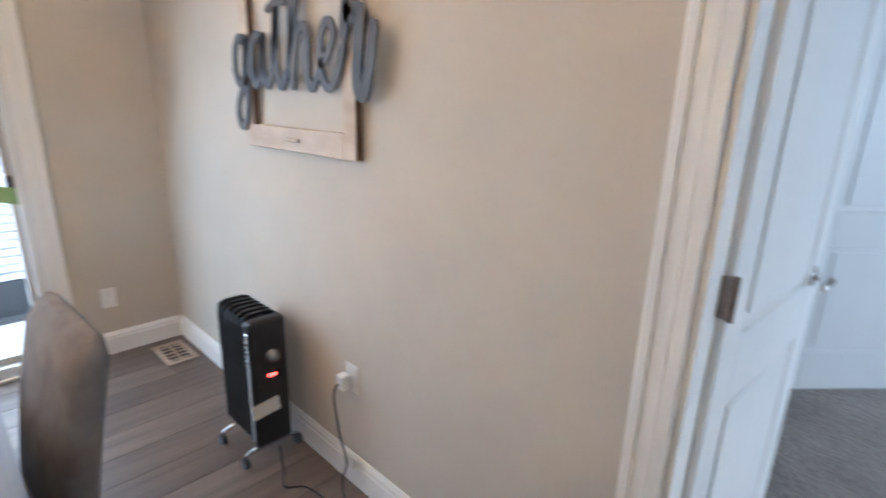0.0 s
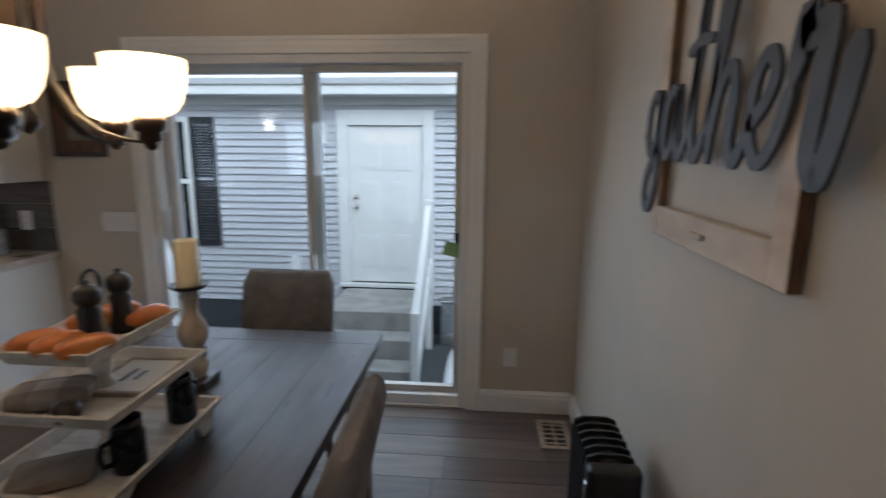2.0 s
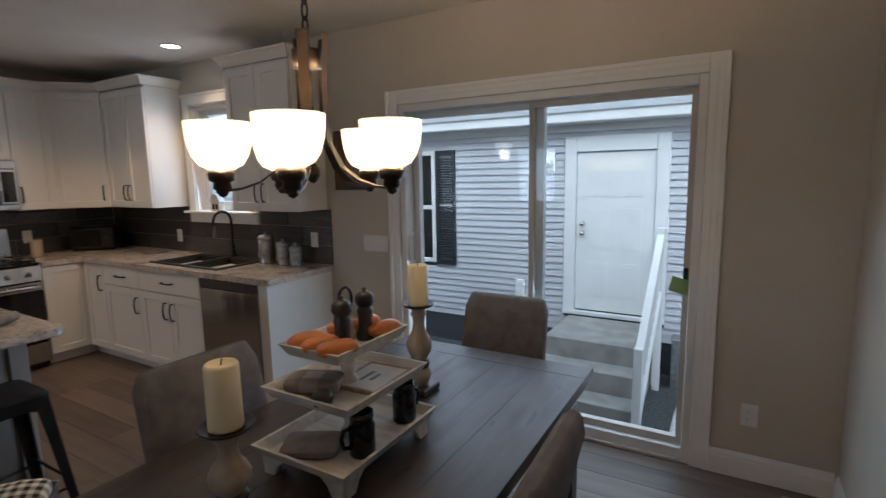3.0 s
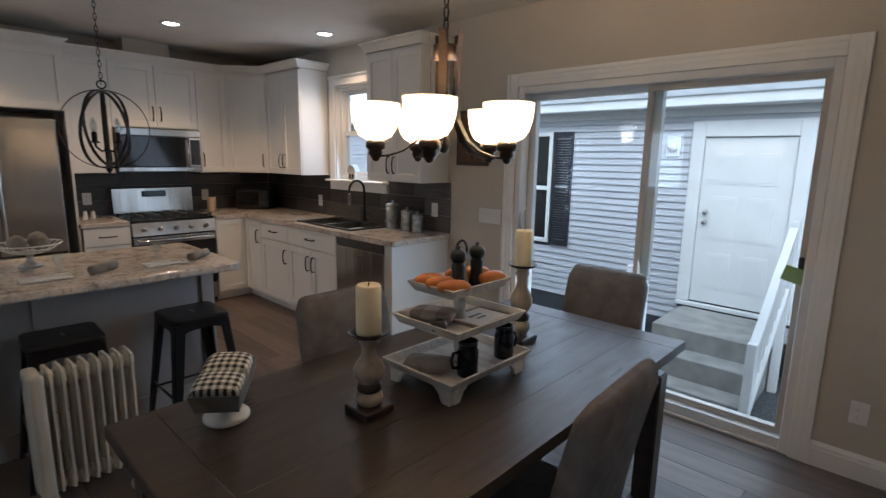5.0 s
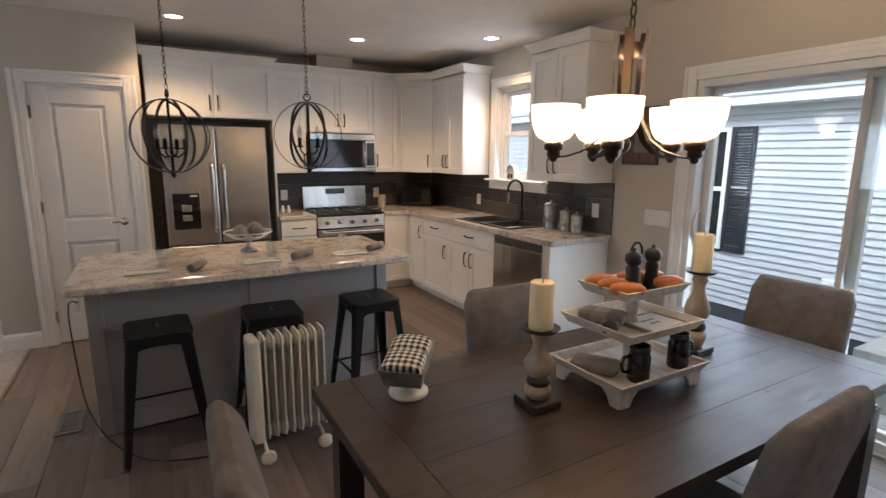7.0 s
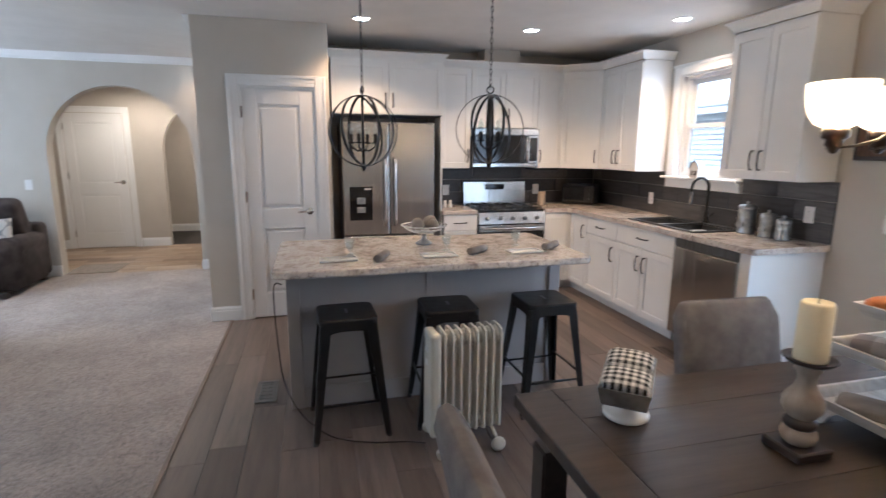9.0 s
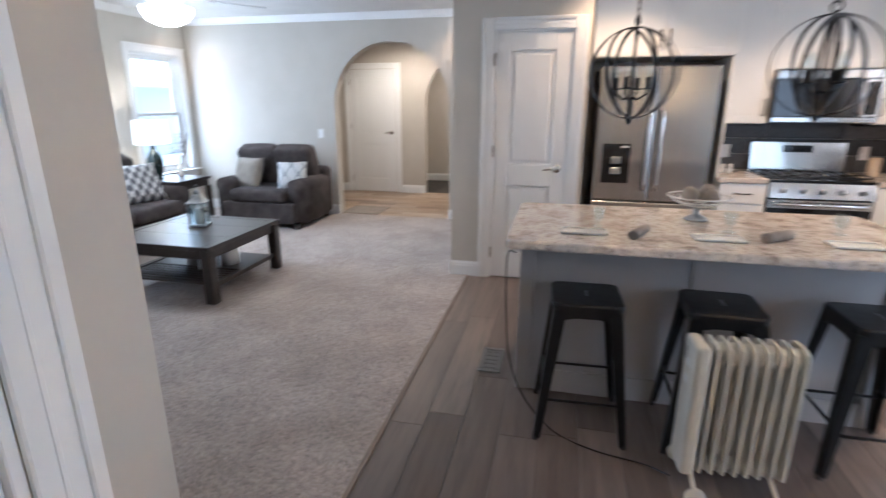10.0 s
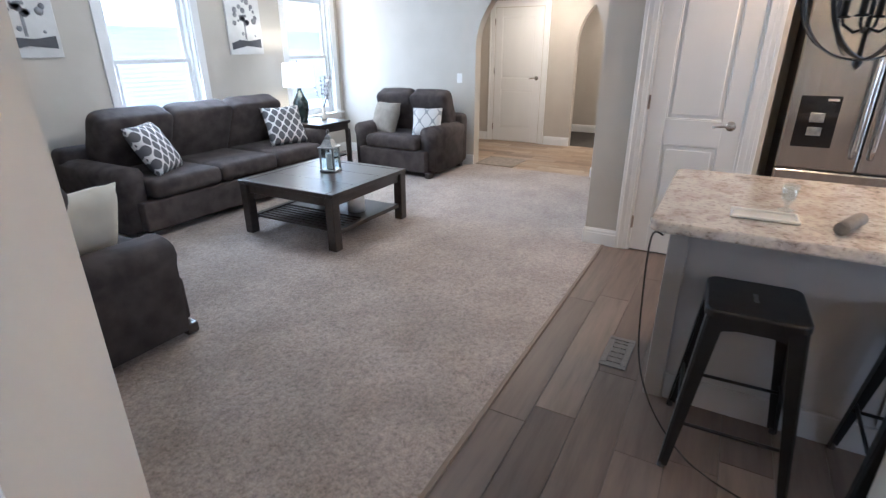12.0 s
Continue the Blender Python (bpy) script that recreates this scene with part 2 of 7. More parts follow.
M["linen"] = mottled("taupe_napkin_linen", (0.20, 0.17, 0.145), (0.28, 0.245, 0.21), 18, 0.95, bump_scale=260, bump_strength=0.5)
M["beige_cushion"] = mottled("beige_linen_cushion", (0.23, 0.20, 0.17), (0.30, 0.265, 0.225), 10, 0.95, bump_scale=260, bump_strength=0.5)
M["teal"] = mottled("dark_glazed_ceramic", (0.006, 0.012, 0.012), (0.02, 0.032, 0.03), 7, 0.1)
M["shade"] = glow("lampshade_fabric", (1.0, 0.94, 0.85), 0.4)
M["bowl"] = frosted("frosted_glass_bowl_lit", (1.0, 0.76, 0.46), 0.6)
M["can"] = glow("lit_can_lens", (1.0, 0.9, 0.76), 14.0)
M["fanbowl"] = glow("lit_fan_bowl", (1.0, 0.92, 0.8), 5.0)
M["led"] = glow("red_display_digits", (1.0, 0.03, 0.02), 6.0)
M["paper"] = mottled("paper_label", (0.62, 0.60, 0.56), (0.68, 0.66, 0.62), 9, 0.8)


def granite():
    m, nt, b = mat("speckled_beige_laminate", 0.13)
    v = coords(nt)
    big = noise_tex(nt, v, 9, 8, 0.65)
    base = ramp(nt, big.outputs["Fac"], [(0.30, (0.20, 0.155, 0.13)), (0.42, (0.46, 0.40, 0.35)), (0.55, (0.62, 0.57, 0.51)), (0.70, (0.36, 0.30, 0.265))])
    fine = noise_tex(nt, v, 55, 6, 0.7)
    spk = ramp(nt, fine.outputs["Fac"], [(0.34, (0.35, 0.30, 0.27)), (0.46, (1, 1, 1)), (0.62, (1.12, 1.1, 1.08))])
    mix = nt.nodes.new("ShaderNodeMix")
    mix.data_type, mix.blend_type = "RGBA", "MULTIPLY"
    mix.inputs[0].default_value = 0.8
    nt.links.new(base.outputs[0], mix.inputs[6])
    nt.links.new(spk.outputs[0], mix.inputs[7])
    nt.links.new(mix.outputs[2], b.inputs["Base Color"])
    return m


def carpet():
    m, nt, b = mat("beige_grey_pile_carpet", 1.0)
    v = coords(nt)
    patch = noise_tex(nt, v, 2.6, 5, 0.6)
    tuft = noise_tex(nt, v, 48, 7, 0.8)
    a = ramp(nt, patch.outputs["Fac"], [(0.35, (0.30, 0.25, 0.215)), (0.65, (0.41, 0.35, 0.31))])
    f = ramp(nt, tuft.outputs["Fac"], [(0.34, (0.40, 0.385, 0.375)), (0.5, (0.93, 0.93, 0.93)), (0.66, (1.38, 1.36, 1.34))])
    mix = nt.nodes.new("ShaderNodeMix")
    mix.data_type, mix.blend_type = "RGBA", "MULTIPLY"
    mix.inputs[0].default_value = 0.9
    nt.links.new(a.outputs[0], mix.inputs[6])
    nt.links.new(f.outputs[0], mix.inputs[7])
    nt.links.new(mix.outputs[2], b.inputs["Base Color"])
    b.inputs["Sheen Weight"].default_value = 0.25
    add = node(nt, "Math")
    add.operation = "ADD"
    nt.links.new(tuft.outputs["Fac"], add.inputs[0])
    nt.links.new(noise_tex(nt, v, 19, 5, 0.65).outputs["Fac"], add.inputs[1])
    bump(nt, b, add.outputs[0], 0.9, 0.012)
    return m


def gingham(name, ca, cb, cell, weave=(1, 1, 1)):
    """Woven checks: bands both ways, darkest where they cross."""
    m, nt, b = mat(name, 0.95)
    v = coords(nt)
    sep = nt.nodes.new("ShaderNodeSeparateXYZ")
    nt.links.new(v.outputs[0], sep.inputs[0])
    bands = []
    for ax in (0, 1):
        w = node(nt, "Math")
        w.operation = "PINGPONG"
        w.inputs[1].default_value = cell
        nt.links.new(sep.outputs[ax], w.inputs[0])
        g = node(nt, "Math")
        g.operation = "GREATER_THAN"
        g.inputs[1].default_value = cell / 2
        nt.links.new(w.outputs[0], g.inputs[0])
        bands.append(g)
    add = node(nt, "Math")
    add.operation = "ADD"
    nt.links.new(bands[0].outputs[0], add.inputs[0])
    nt.links.new(bands[1].outputs[0], add.inputs[1])
    half = node(nt, "Math")
    half.operation = "MULTIPLY"
    half.inputs[1].default_value = 0.5
    nt.links.new(add.outputs[0], half.inputs[0])
    mid = tuple((p + q) * 0.42 for p, q in zip(ca, cb))
    r = ramp(nt, half.outputs[0], [(0.0, ca), (0.5, mid), (1.0, cb)])
    nt.links.new(r.outputs[0], b.inputs["Base Color"])
    bump(nt, b, noise_tex(nt, v, 300, 2).outputs["Fac"], 0.4, 0.001)
    return m


def trellis(name, ca, cb, wide, tall, band=0.42):
    """A printed ogee lattice on cloth that lies in its own x-y plane."""
    m, nt, b = mat(name, 0.95)
    v = coords(nt)
    sep = nt.nodes.new("ShaderNodeSeparateXYZ")
    nt.links.new(v.outputs[0], sep.inputs[0])
    waves = []
    for ax, size in ((0, wide), (1, tall)):
        k = node(nt, "Math")
        k.operation = "MULTIPLY"
        k.inputs[1].default_value = 2 * math.pi / size
        nt.links.new(sep.outputs[ax], k.inputs[0])
        c = node(nt, "Math")
        c.operation = "COSINE"
        nt.links.new(k.outputs[0], c.inputs[0])
        waves.append(c)
    add, size = node(nt, "Math"), node(nt, "Math")
    add.operation, size.operation = "ADD", "ABSOLUTE"
    nt.links.new(waves[0].outputs[0], add.inputs[0])
    nt.links.new(waves[1].outputs[0], add.inputs[1])
    nt.links.new(add.outputs[0], size.inputs[0])
    r = ramp(nt, size.outputs[0], [(band, ca), (band + 0.05, cb)])
    nt.links.new(r.outputs[0], b.inputs["Base Color"])
    bump(nt, b, noise_tex(nt, v, 260, 2).outputs["Fac"], 0.4, 0.001)
    return m


M["granite"], M["carpet"] = granite(), carpet()
M["check"] = gingham("black_white_gingham", (0.75, 0.73, 0.69), (0.015, 0.015, 0.015), 0.0105)
M["plaid"] = gingham("beige_plaid_cloth", (0.50, 0.45, 0.40), (0.22, 0.18, 0.16), 0.05)
M["lattice"] = trellis("grey_lattice_print", (0.70, 0.68, 0.66), (0.12, 0.115, 0.12), 0.10, 0.13)
M["leafprint"] = trellis("white_grey_print", (0.30, 0.31, 0.33), (0.62, 0.62, 0.62), 0.16, 0.22, 0.2)


# ---- mesh tools ----
def box(bm, x0, x1, y0, y1, z0, z1, bevel=0.0, seg=1, m=None):
    """A box, with its edges rounded off where bevel is given."""
    b = bmesh.new()
    bmesh.ops.create_cube(b, size=1, matrix=Matrix.Translation(((x0 + x1) / 2, (y0 + y1) / 2, (z0 + z1) / 2)) @ Matrix.Diagonal((abs(x1 - x0), abs(y1 - y0), abs(z1 - z0), 1)))
    if bevel:
        bmesh.ops.bevel(b, geom=b.edges[:], offset=min(bevel, 0.49 * min(abs(x1 - x0), abs(y1 - y0), abs(z1 - z0))), segments=seg, affect="EDGES", profile=0.5)
    if m is not None:
        b.transform(m)
    return merge(bm, b)


def merge(bm, b):
    me = bpy.data.meshes.new("t")
    b.to_mesh(me)
    b.free()
    bm.from_mesh(me)
    bpy.data.meshes.remove(me)
    return bm


def B(*a, **k):
    return box(bmesh.new(), *a, **k)


def lathe(bm, profile, seg=24, m=None, smooth=True):
    """Turns a profile of (radius, height) pairs about z."""
    b = bmesh.new()
    rings = []
    for r, z in profile:
        if r < 1e-5:
            rings.append([b.verts.new((0, 0, z))])
        else:
            rings.append([b.verts.new((r * math.cos(2 * math.pi * i / seg), r * math.sin(2 * math.pi * i / seg), z)) for i in range(seg)])
    for p, q in zip(rings, rings[1:]):
        for i in range(seg):
            j = (i + 1) % seg
            c = [p[i % len(p)], p[j % len(p)], q[j % len(q)], q[i % len(q)]]
            c = list(dict.fromkeys(c))
            if len(c) > 2:
                f = b.faces.new(c)
                f.smooth = smooth
    if m is not None:
        b.transform(m)
    return merge(bm, b)


def cyl(bm, r, z0, z1, seg=16, m=None, r2=None):
    r2 = r if r2 is None else r2
    return lathe(bm, [(0, z0), (r, z0), (r, z0), (r2, z1), (r2, z1), (0, z1)], seg, m)


def tube(bm, pts, r, seg=8, closed=False):
    """A round bar along the points."""
    pts = [Vector(p) for p in pts]
    n = len(pts)
    b = bmesh.new()
    rings, up = [], None
    for i, p in enumerate(pts):
        if closed:
            d = (pts[(i + 1) % n] - pts[i - 1]).normalized()
        else:
            d = (pts[min(i + 1, n - 1)] - pts[max(i - 1, 0)]).normalized()
        if up is None:
            up = d.orthogonal().normalized()
        up = (up - d * up.dot(d)).normalized()
        side = d.cross(up)
        rings.append([b.verts.new(p + r * (math.cos(2 * math.pi * k / seg) * up + math.sin(2 * math.pi * k / seg) * side)) for k in range(seg)])
    for i in range(n if closed else n - 1):
        p, q = rings[i], rings[(i + 1) % n]
        for k in range(seg):
            f = b.faces.new((p[k], p[(k + 1) % seg], q[(k + 1) % seg], q[k]))
            f.smooth = True
    if not closed:
        b.faces.new(rings[0])
        b.faces.new(rings[-1])
    bmesh.ops.recalc_face_normals(b, faces=b.faces)
    return merge(bm, b)


def prism(bm, outline, axis, a, b_):
    """Extrudes an outline of (u, v) pairs along an axis from a to b."""
    b = bmesh.new()
    put = {"x": lambda u, v, w: (w, u, v), "y": lambda u, v, w: (u, w, v), "z": lambda u, v, w: (u, v, w)}[axis]
    lo = [b.verts.new(put(u, v, a)) for u, v in outline]
    hi = [b.verts.new(put(u, v, b_)) for u, v in outline]
    b.faces.new(lo)
    b.faces.new(hi)
    n = len(outline)
    for i in range(n):
        b.faces.new((lo[i], lo[(i + 1) % n], hi[(i + 1) % n], hi[i]))
    bmesh.ops.recalc_face_normals(b, faces=b.faces)
    return merge(bm, b)


def puff(bm, sx, sy, sz, m=None, power=0.35, cuts=10, sag=0.0, seed=0, square=6):
    """A soft cushion: a rounded block, fuller in the middle."""
    b = bmesh.new()
    bmesh.ops.create_cube(b, size=2)
    bmesh.ops.subdivide_edges(b, edges=b.edges[:], cuts=cuts, use_grid_fill=True)
    for v in b.verts:
        x, y, z = v.co
        k = (abs(x) ** square + abs(y) ** square + abs(z) ** square) ** (1 / square)
        d = Vector((x, y, z)) / k
        full = 1.0 - power * (1 - (1 - d.x ** 2) * (1 - d.y ** 2)) * 0.5
        w = noise.noise(Vector((d.x * 2 + seed, d.y * 2, d.z * 2))) * 0.06
        v.co = (d.x * sx / 2 * (1 + w * 0.3), d.y * sy / 2 * (1 + w * 0.3), d.z * sz / 2 * (full + w) - sag * (1 - d.x ** 2) * (1 - d.y ** 2))
    for f in b.faces:
        f.smooth = True
    if m is not None:
        b.transform(m)
    return merge(bm, b)


def ring(bm, x0, x1, z0, z1, y0, y1, wl, wr, wb, wt, m=None):
    """A rectangular frame in one piece, its members wl, wr, wb and wt wide."""
    b = bmesh.new()
    outer = ((x0, z0), (x1, z0), (x1, z1), (x0, z1))
    inner = ((x0 + wl, z0 + wb), (x1 - wr, z0 + wb), (x1 - wr, z1 - wt), (x0 + wl, z1 - wt))
    V = [[b.verts.new((x, y, z)) for x, z in c] for y in (y0, y1) for c in (outer, inner)]
    for i in range(4):
        j = (i + 1) % 4
        b.faces.new((V[0][i], V[0][j], V[1][j], V[1][i]))
        b.faces.new((V[2][i], V[2][j], V[3][j], V[3][i]))
        b.faces.new((V[0][i], V[0][j], V[2][j], V[2][i]))
        b.faces.new((V[1][i], V[1][j], V[3][j], V[3][i]))
    bmesh.ops.recalc_face_normals(b, faces=b.faces)
    bmesh.ops.bevel(b, geom=[e for e in b.edges if e.calc_face_angle(0) > 1], offset=0.002, segments=1, affect="EDGES")
    if m is not None:
        b.transform(m)
    return merge(bm, b)


def mesh_of(bm, name, material, smooth=False):
    me = bpy.data.meshes.new(name)
    bm.to_mesh(me)
    bm.free()
    me.materials.append(material)
    return me


def part(name, bm, material, parent, label=""):
    """ONE mesh object under a thing or a part."""
    ob = new(name, mesh_of(bm, name, M[material] if isinstance(material, str) else material))
    ob.parent = parent
    if label:
        ob["label"] = label
    return ob


def thing(name, m, label, category, group="", kind=""):
    ob = new(name)
    ob.empty_display_size = 0.05
    ob.matrix_basis = m
    return tagged(ob, label, category, group, kind)


def solid(name, bm, material, label="", category="", group="", kind="", m=None):
    ob = new(name, mesh_of(bm, name, M[material] if isinstance(material, str) else material))
    if m is not None:
        ob.matrix_basis = m
    return tagged(ob, label, category, group, kind)


def structure(name, bm, material, label="", category=""):
    return solid(name, bm, material, label, category, kind="structure")


def pierced(bm, axis, p0, p1, a0, a1, z0, z1, holes=()):
    """A wall slab from p0 to p1 across its axis, with openings (a0, a1, z0, z1) through it."""
    aa = sorted({a0, a1, *[h[0] for h in holes], *[h[1] for h in holes]})
    zz = sorted({z0, z1, *[h[2] for h in holes], *[h[3] for h in holes]})
    for u, v in zip(aa, aa[1:]):
        run = []
        for s, t in zip(zz, zz[1:]):
            if not any(h[0] <= u and v <= h[1] and h[2] <= s and t <= h[3] for h in holes):
                if run and abs(run[-1][1] - s) < 1e-6:
                    run[-1][1] = t
                else:
                    run.append([s, t])
        for s, t in run:
            if axis == "x":
                box(bm, p0, p1, u, v, s, t)
            else:
                box(bm, u, v, p0, p1, s, t)
    return bm

# ---- the shell of the house ----
H = 2.58
structure("wall_east", pierced(bmesh.new(), "x", 1.02, 1.14, -0.64, 3.49, 0, H, [(-0.40, 0.37, 0, 2.05)]), "wall", "greige painted wall with a doorway", "wall")
structure("wall_north", pierced(bmesh.new(), "y", 3.34, 3.49, -5.28, 1.02, 0, H, [(-1.46, 0.385, 0, 2.04), (-3.70, -2.98, 1.30, 2.22)]), "wall", "greige painted wall with sliding door and window", "wall")
structure("wall_west", B(-5.28, -5.13, -0.93, 3.34, 0, H), "wall", "greige painted kitchen wall", "wall")
pb = pierced(bmesh.new(), "x", -4.32, -4.20, -0.93, 0.15, 0, H, [(-0.60, 0.03, 0, 2.05)])
structure("wall_pantry_south", B(-6.38, -4.32, -0.93, -0.81, 0, H), "wall", "greige painted pantry side wall", "wall")
structure("wall_pantry_north", B(-5.13, -4.32, 0.05, 0.15, 0, H), "wall", "greige painted wall beside the refrigerator", "wall")
structure("wall_pantry", pb, "wall", "greige painted pantry walls", "wall")


def arched(y0, y1, a0, a1, spring, n=22):
    """The outline of a wall with a round-headed opening."""
    c, r = (a0 + a1) / 2, (a1 - a0) / 2
    pts = [(y0, 0), (a0, 0)]
    pts += [(c - r * math.cos(math.pi * i / n), spring + r * math.sin(math.pi * i / n)) for i in range(n + 1)]
    return pts + [(a1, 0), (y1, 0), (y1, H), (y0, H)]


structure("wall_arch", prism(bmesh.new(), arched(-5.15, -0.93, -2.98, -1.42, 1.46), "x", -6.53, -6.38), "wall", "greige living room wall with an arched opening", "wall")
structure("wall_foyer", prism(bmesh.new(), arched(-5.15, 0.4, -2.25, -0.75, 1.50), "x", -8.42, -8.30), "foyer", "tan foyer wall with an arched opening", "wall")
fo = B(-8.30, -6.53, -5.15, -5.03, 0, H)
box(fo, -9.95, -9.85, -5.15, 0.4, 0, H)
box(fo, -9.85, -6.53, 0.28, 0.4, 0, H)
box(fo, -9.85, -8.42, -3.4, -3.3, 0, H)
structure("wall_hall", fo, "foyer", "tan hallway walls", "wall")
structure("wall_south", pierced(bmesh.new(), "y", -5.30, -5.15, -6.53, -0.455, 0, H, [(-4.06, -3.16, 0.60, 2.10), (-6.22, -5.38, 0.60, 2.10)]), "wall", "greige living room wall with two windows", "wall")
structure("wall_partition", pierced(bmesh.new(), "y", -0.76, -0.66, -0.55, 1.02, 0, H, [(-0.325, 0.385, 0, 2.05)]), "wall", "greige partition wall", "wall")
structure("wall_living_east", B(-0.55, -0.455, -5.15, -0.76, 0, H), "wall", "greige living room wall", "wall")
be = B(4.3, 4.4, -3.0, 2.2, 0, H)
box(be, 1.14, 4.3, 2.1, 2.2, 0, H)
# unseen south wall, with an opening added for the bedroom fill lamp
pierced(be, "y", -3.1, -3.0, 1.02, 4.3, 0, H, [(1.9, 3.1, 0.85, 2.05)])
box(be, 1.02, 1.14, -3.0, -0.64, 0, H)
structure("wall_bedroom", be, "wall", "pale bedroom walls", "wall")
bc = B(-0.455, 1.02, -2.0, -1.95, 0, H)
structure("wall_closet", bc, "wall", "closet walls", "wall")

ce = B(-5.28, 1.14, -0.76, 3.49, H, H + 0.1)
box(ce, -9.95, -5.28, -5.30, 0.4, H, H + 0.1)
box(ce, -5.28, -0.455, -5.30, -0.76, H, H + 0.1)
box(ce, -0.455, 4.4, -3.1, -0.76, H, H + 0.1)
box(ce, 1.14, 4.4, -0.76, 2.2, H, H + 0.1)
structure("ceiling", ce, "ceiling", "off-white painted ceiling", "ceiling")

fl = B(-5.28, 1.14, -0.775, 3.49, -0.12, -0.008)
structure("floor", fl, "subfloor", "grey-brown vinyl plank floor", "floor")
structure("carpet", B(-6.40, -0.455, -5.30, -0.775, -0.12, 0.008), "carpet", "beige-grey cut pile carpet", "carpet")
structure("carpet_bedroom", B(1.14, 4.4, -3.1, 2.2, -0.12, 0.006), "carpet", "beige-grey bedroom carpet", "carpet")
structure("floor_closet", B(-0.455, 1.14, -3.1, -0.80, -0.12, 0.004), "carpet", "carpet behind a closed door", "carpet")
structure("floor_foyer", B(-9.95, -6.40, -5.15, 0.4, -0.12, -0.006), "subfloor", "mixed tan plank foyer floor", "floor")


def base_run(name, axis, p, out, a0, a1):
    """A moulded baseboard along a wall face at p; out is +1 or -1."""
    prof = [(0, 0), (0.015, 0), (0.015, 0.095), (0.012, 0.102), (0.012, 0.116), (0.006, 0.128), (0.004, 0.135), (0, 0.135)]
    bm = bmesh.new()
    prism(bm, [(p + out * u, v) for u, v in prof], "y" if axis == "x" else "x", a0, a1)
    return structure(name, bm, "trim", "white moulded baseboard", "baseboard")


base_run("baseboard", "x", 1.02, -1, 0.455, 3.325)
base_run("baseboard", "y", 3.34, -1, 0.473, 1.005)
base_run("baseboard", "y", 3.34, -1, -2.08, -1.555)
base_run("baseboard", "x", -4.20, 1, -0.93, -0.69)
base_run("baseboard", "y", -0.93, -1, -6.38, -4.185)
base_run("baseboard", "x", -6.38, 1, -1.42, -0.945)
base_run("baseboard", "x", -6.38, 1, -5.135, -2.98)
base_run("baseboard", "y", -5.15, 1, -6.365, -0.59)
base_run("baseboard", "y", -0.66, 1, -0.565, -0.416)
base_run("baseboard", "x", -0.55, -1, -5.135, -0.66)
base_run("baseboard", "x", -8.30, 1, -2.66, -2.25)
base_run("baseboard", "x", -8.30, 1, -5.0, -3.66)
base_run("baseboard", "x", -9.85, 1, -3.3, 0.28)
base_run("baseboard", "y", -1.42, -1, -6.53, -6.38)


def casing(name, axis, p, out, a0, a1, top, w=0.09, sides=(1, 1), label="white door casing"):
    """Fluted flat casing round an opening a0 to a1, top high, on a wall face."""
    bm = bmesh.new()

    def strip(u0, u1, z0, z1, t):
        q = sorted((p + out * 0.0005, p + out * t))
        if axis == "x":
            box(bm, q[0], q[1], u0, u1, z0, z1, 0.003)
        else:
            box(bm, u0, u1, q[0], q[1], z0, z1, 0.003)

    if sides[0]:
        strip(a0 - w, a0, 0, top + w, 0.014)
        strip(a0 - w, a0 - w * 0.72, 0, top + w, 0.022)
        strip(a0 - w * 0.45, a0 - w * 0.32, 0, top + w * 0.45, 0.0155)
    if sides[1]:
        strip(a1, a1 + w, 0, top + w, 0.014)
        strip(a1 + w * 0.72, a1 + w, 0, top + w, 0.019)
        strip(a1 + w * 0.32, a1 + w * 0.45, 0, top + w * 0.45, 0.0155)
    strip(a0 + 0.001, a1 - 0.001, top, top + w, 0.014)
    strip(a0 + 0.001, a1 - 0.001, top + w * 0.72, top + w, 0.022)
    strip(a0 + 0.001, a1 - 0.001, top + w * 0.32, top + w * 0.45, 0.0155)
    return structure(name, bm, "trim", label, "trim")


def jamb(axis, p0, p1, a0, a1, top, t=0.018):
    bm = bmesh.new()
    q = sorted((p0, p1))
    for u0, u1, z0, z1 in ((a0, a0 + t, 0, top), (a1 - t, a1, 0, top), (a0 + t, a1 - t, top - t, top)):
        if axis == "x":
            box(bm, q[0], q[1], u0, u1, z0, z1, 0.002)
        else:
            box(bm, u0, u1, q[0], q[1], z0, z1, 0.002)
    return structure("trim", bm, "trim", "white door jamb", "trim")


casing("trim", "x", 1.02, -1, -0.40, 0.37, 2.05, sides=(0, 1))
jamb("x", 1.018, 1.142, -0.40, 0.37, 2.05)
casing("trim", "x", -4.20, 1, -0.60, 0.03, 2.05)
jamb("x", -4.32, -4.198, -0.60, 0.03, 2.05)
casing("trim", "y", -0.66, 1, -0.325, 0.385, 2.05)
jamb("y", -0.76, -0.658, -0.325, 0.385, 2.05)
casing("trim", "x", -8.30, 1, -3.56, -2.76, 2.04)
casing("trim", "y", 3.34, -1, -1.46, 0.385, 2.04, label="white casing round the sliding door")


def crown(axis, p, out, a0, a1):
    prof = [(0, H - 0.002), (0, H - 0.085), (0.012, H - 0.085), (0.02, H - 0.06), (0.045, H - 0.02), (0.055, H - 0.002)]
    return structure("trim", prism(bmesh.new(), [(p + out * u, v) for u, v in prof], "y" if axis == "x" else "x", a0, a1), "trim", "white crown moulding", "trim")


crown("x", -6.38, 1, -5.10, -0.93)
crown("y", -5.15, 1, -6.38, -0.55)
crown("y", -0.93, -1, -6.32, -4.2)


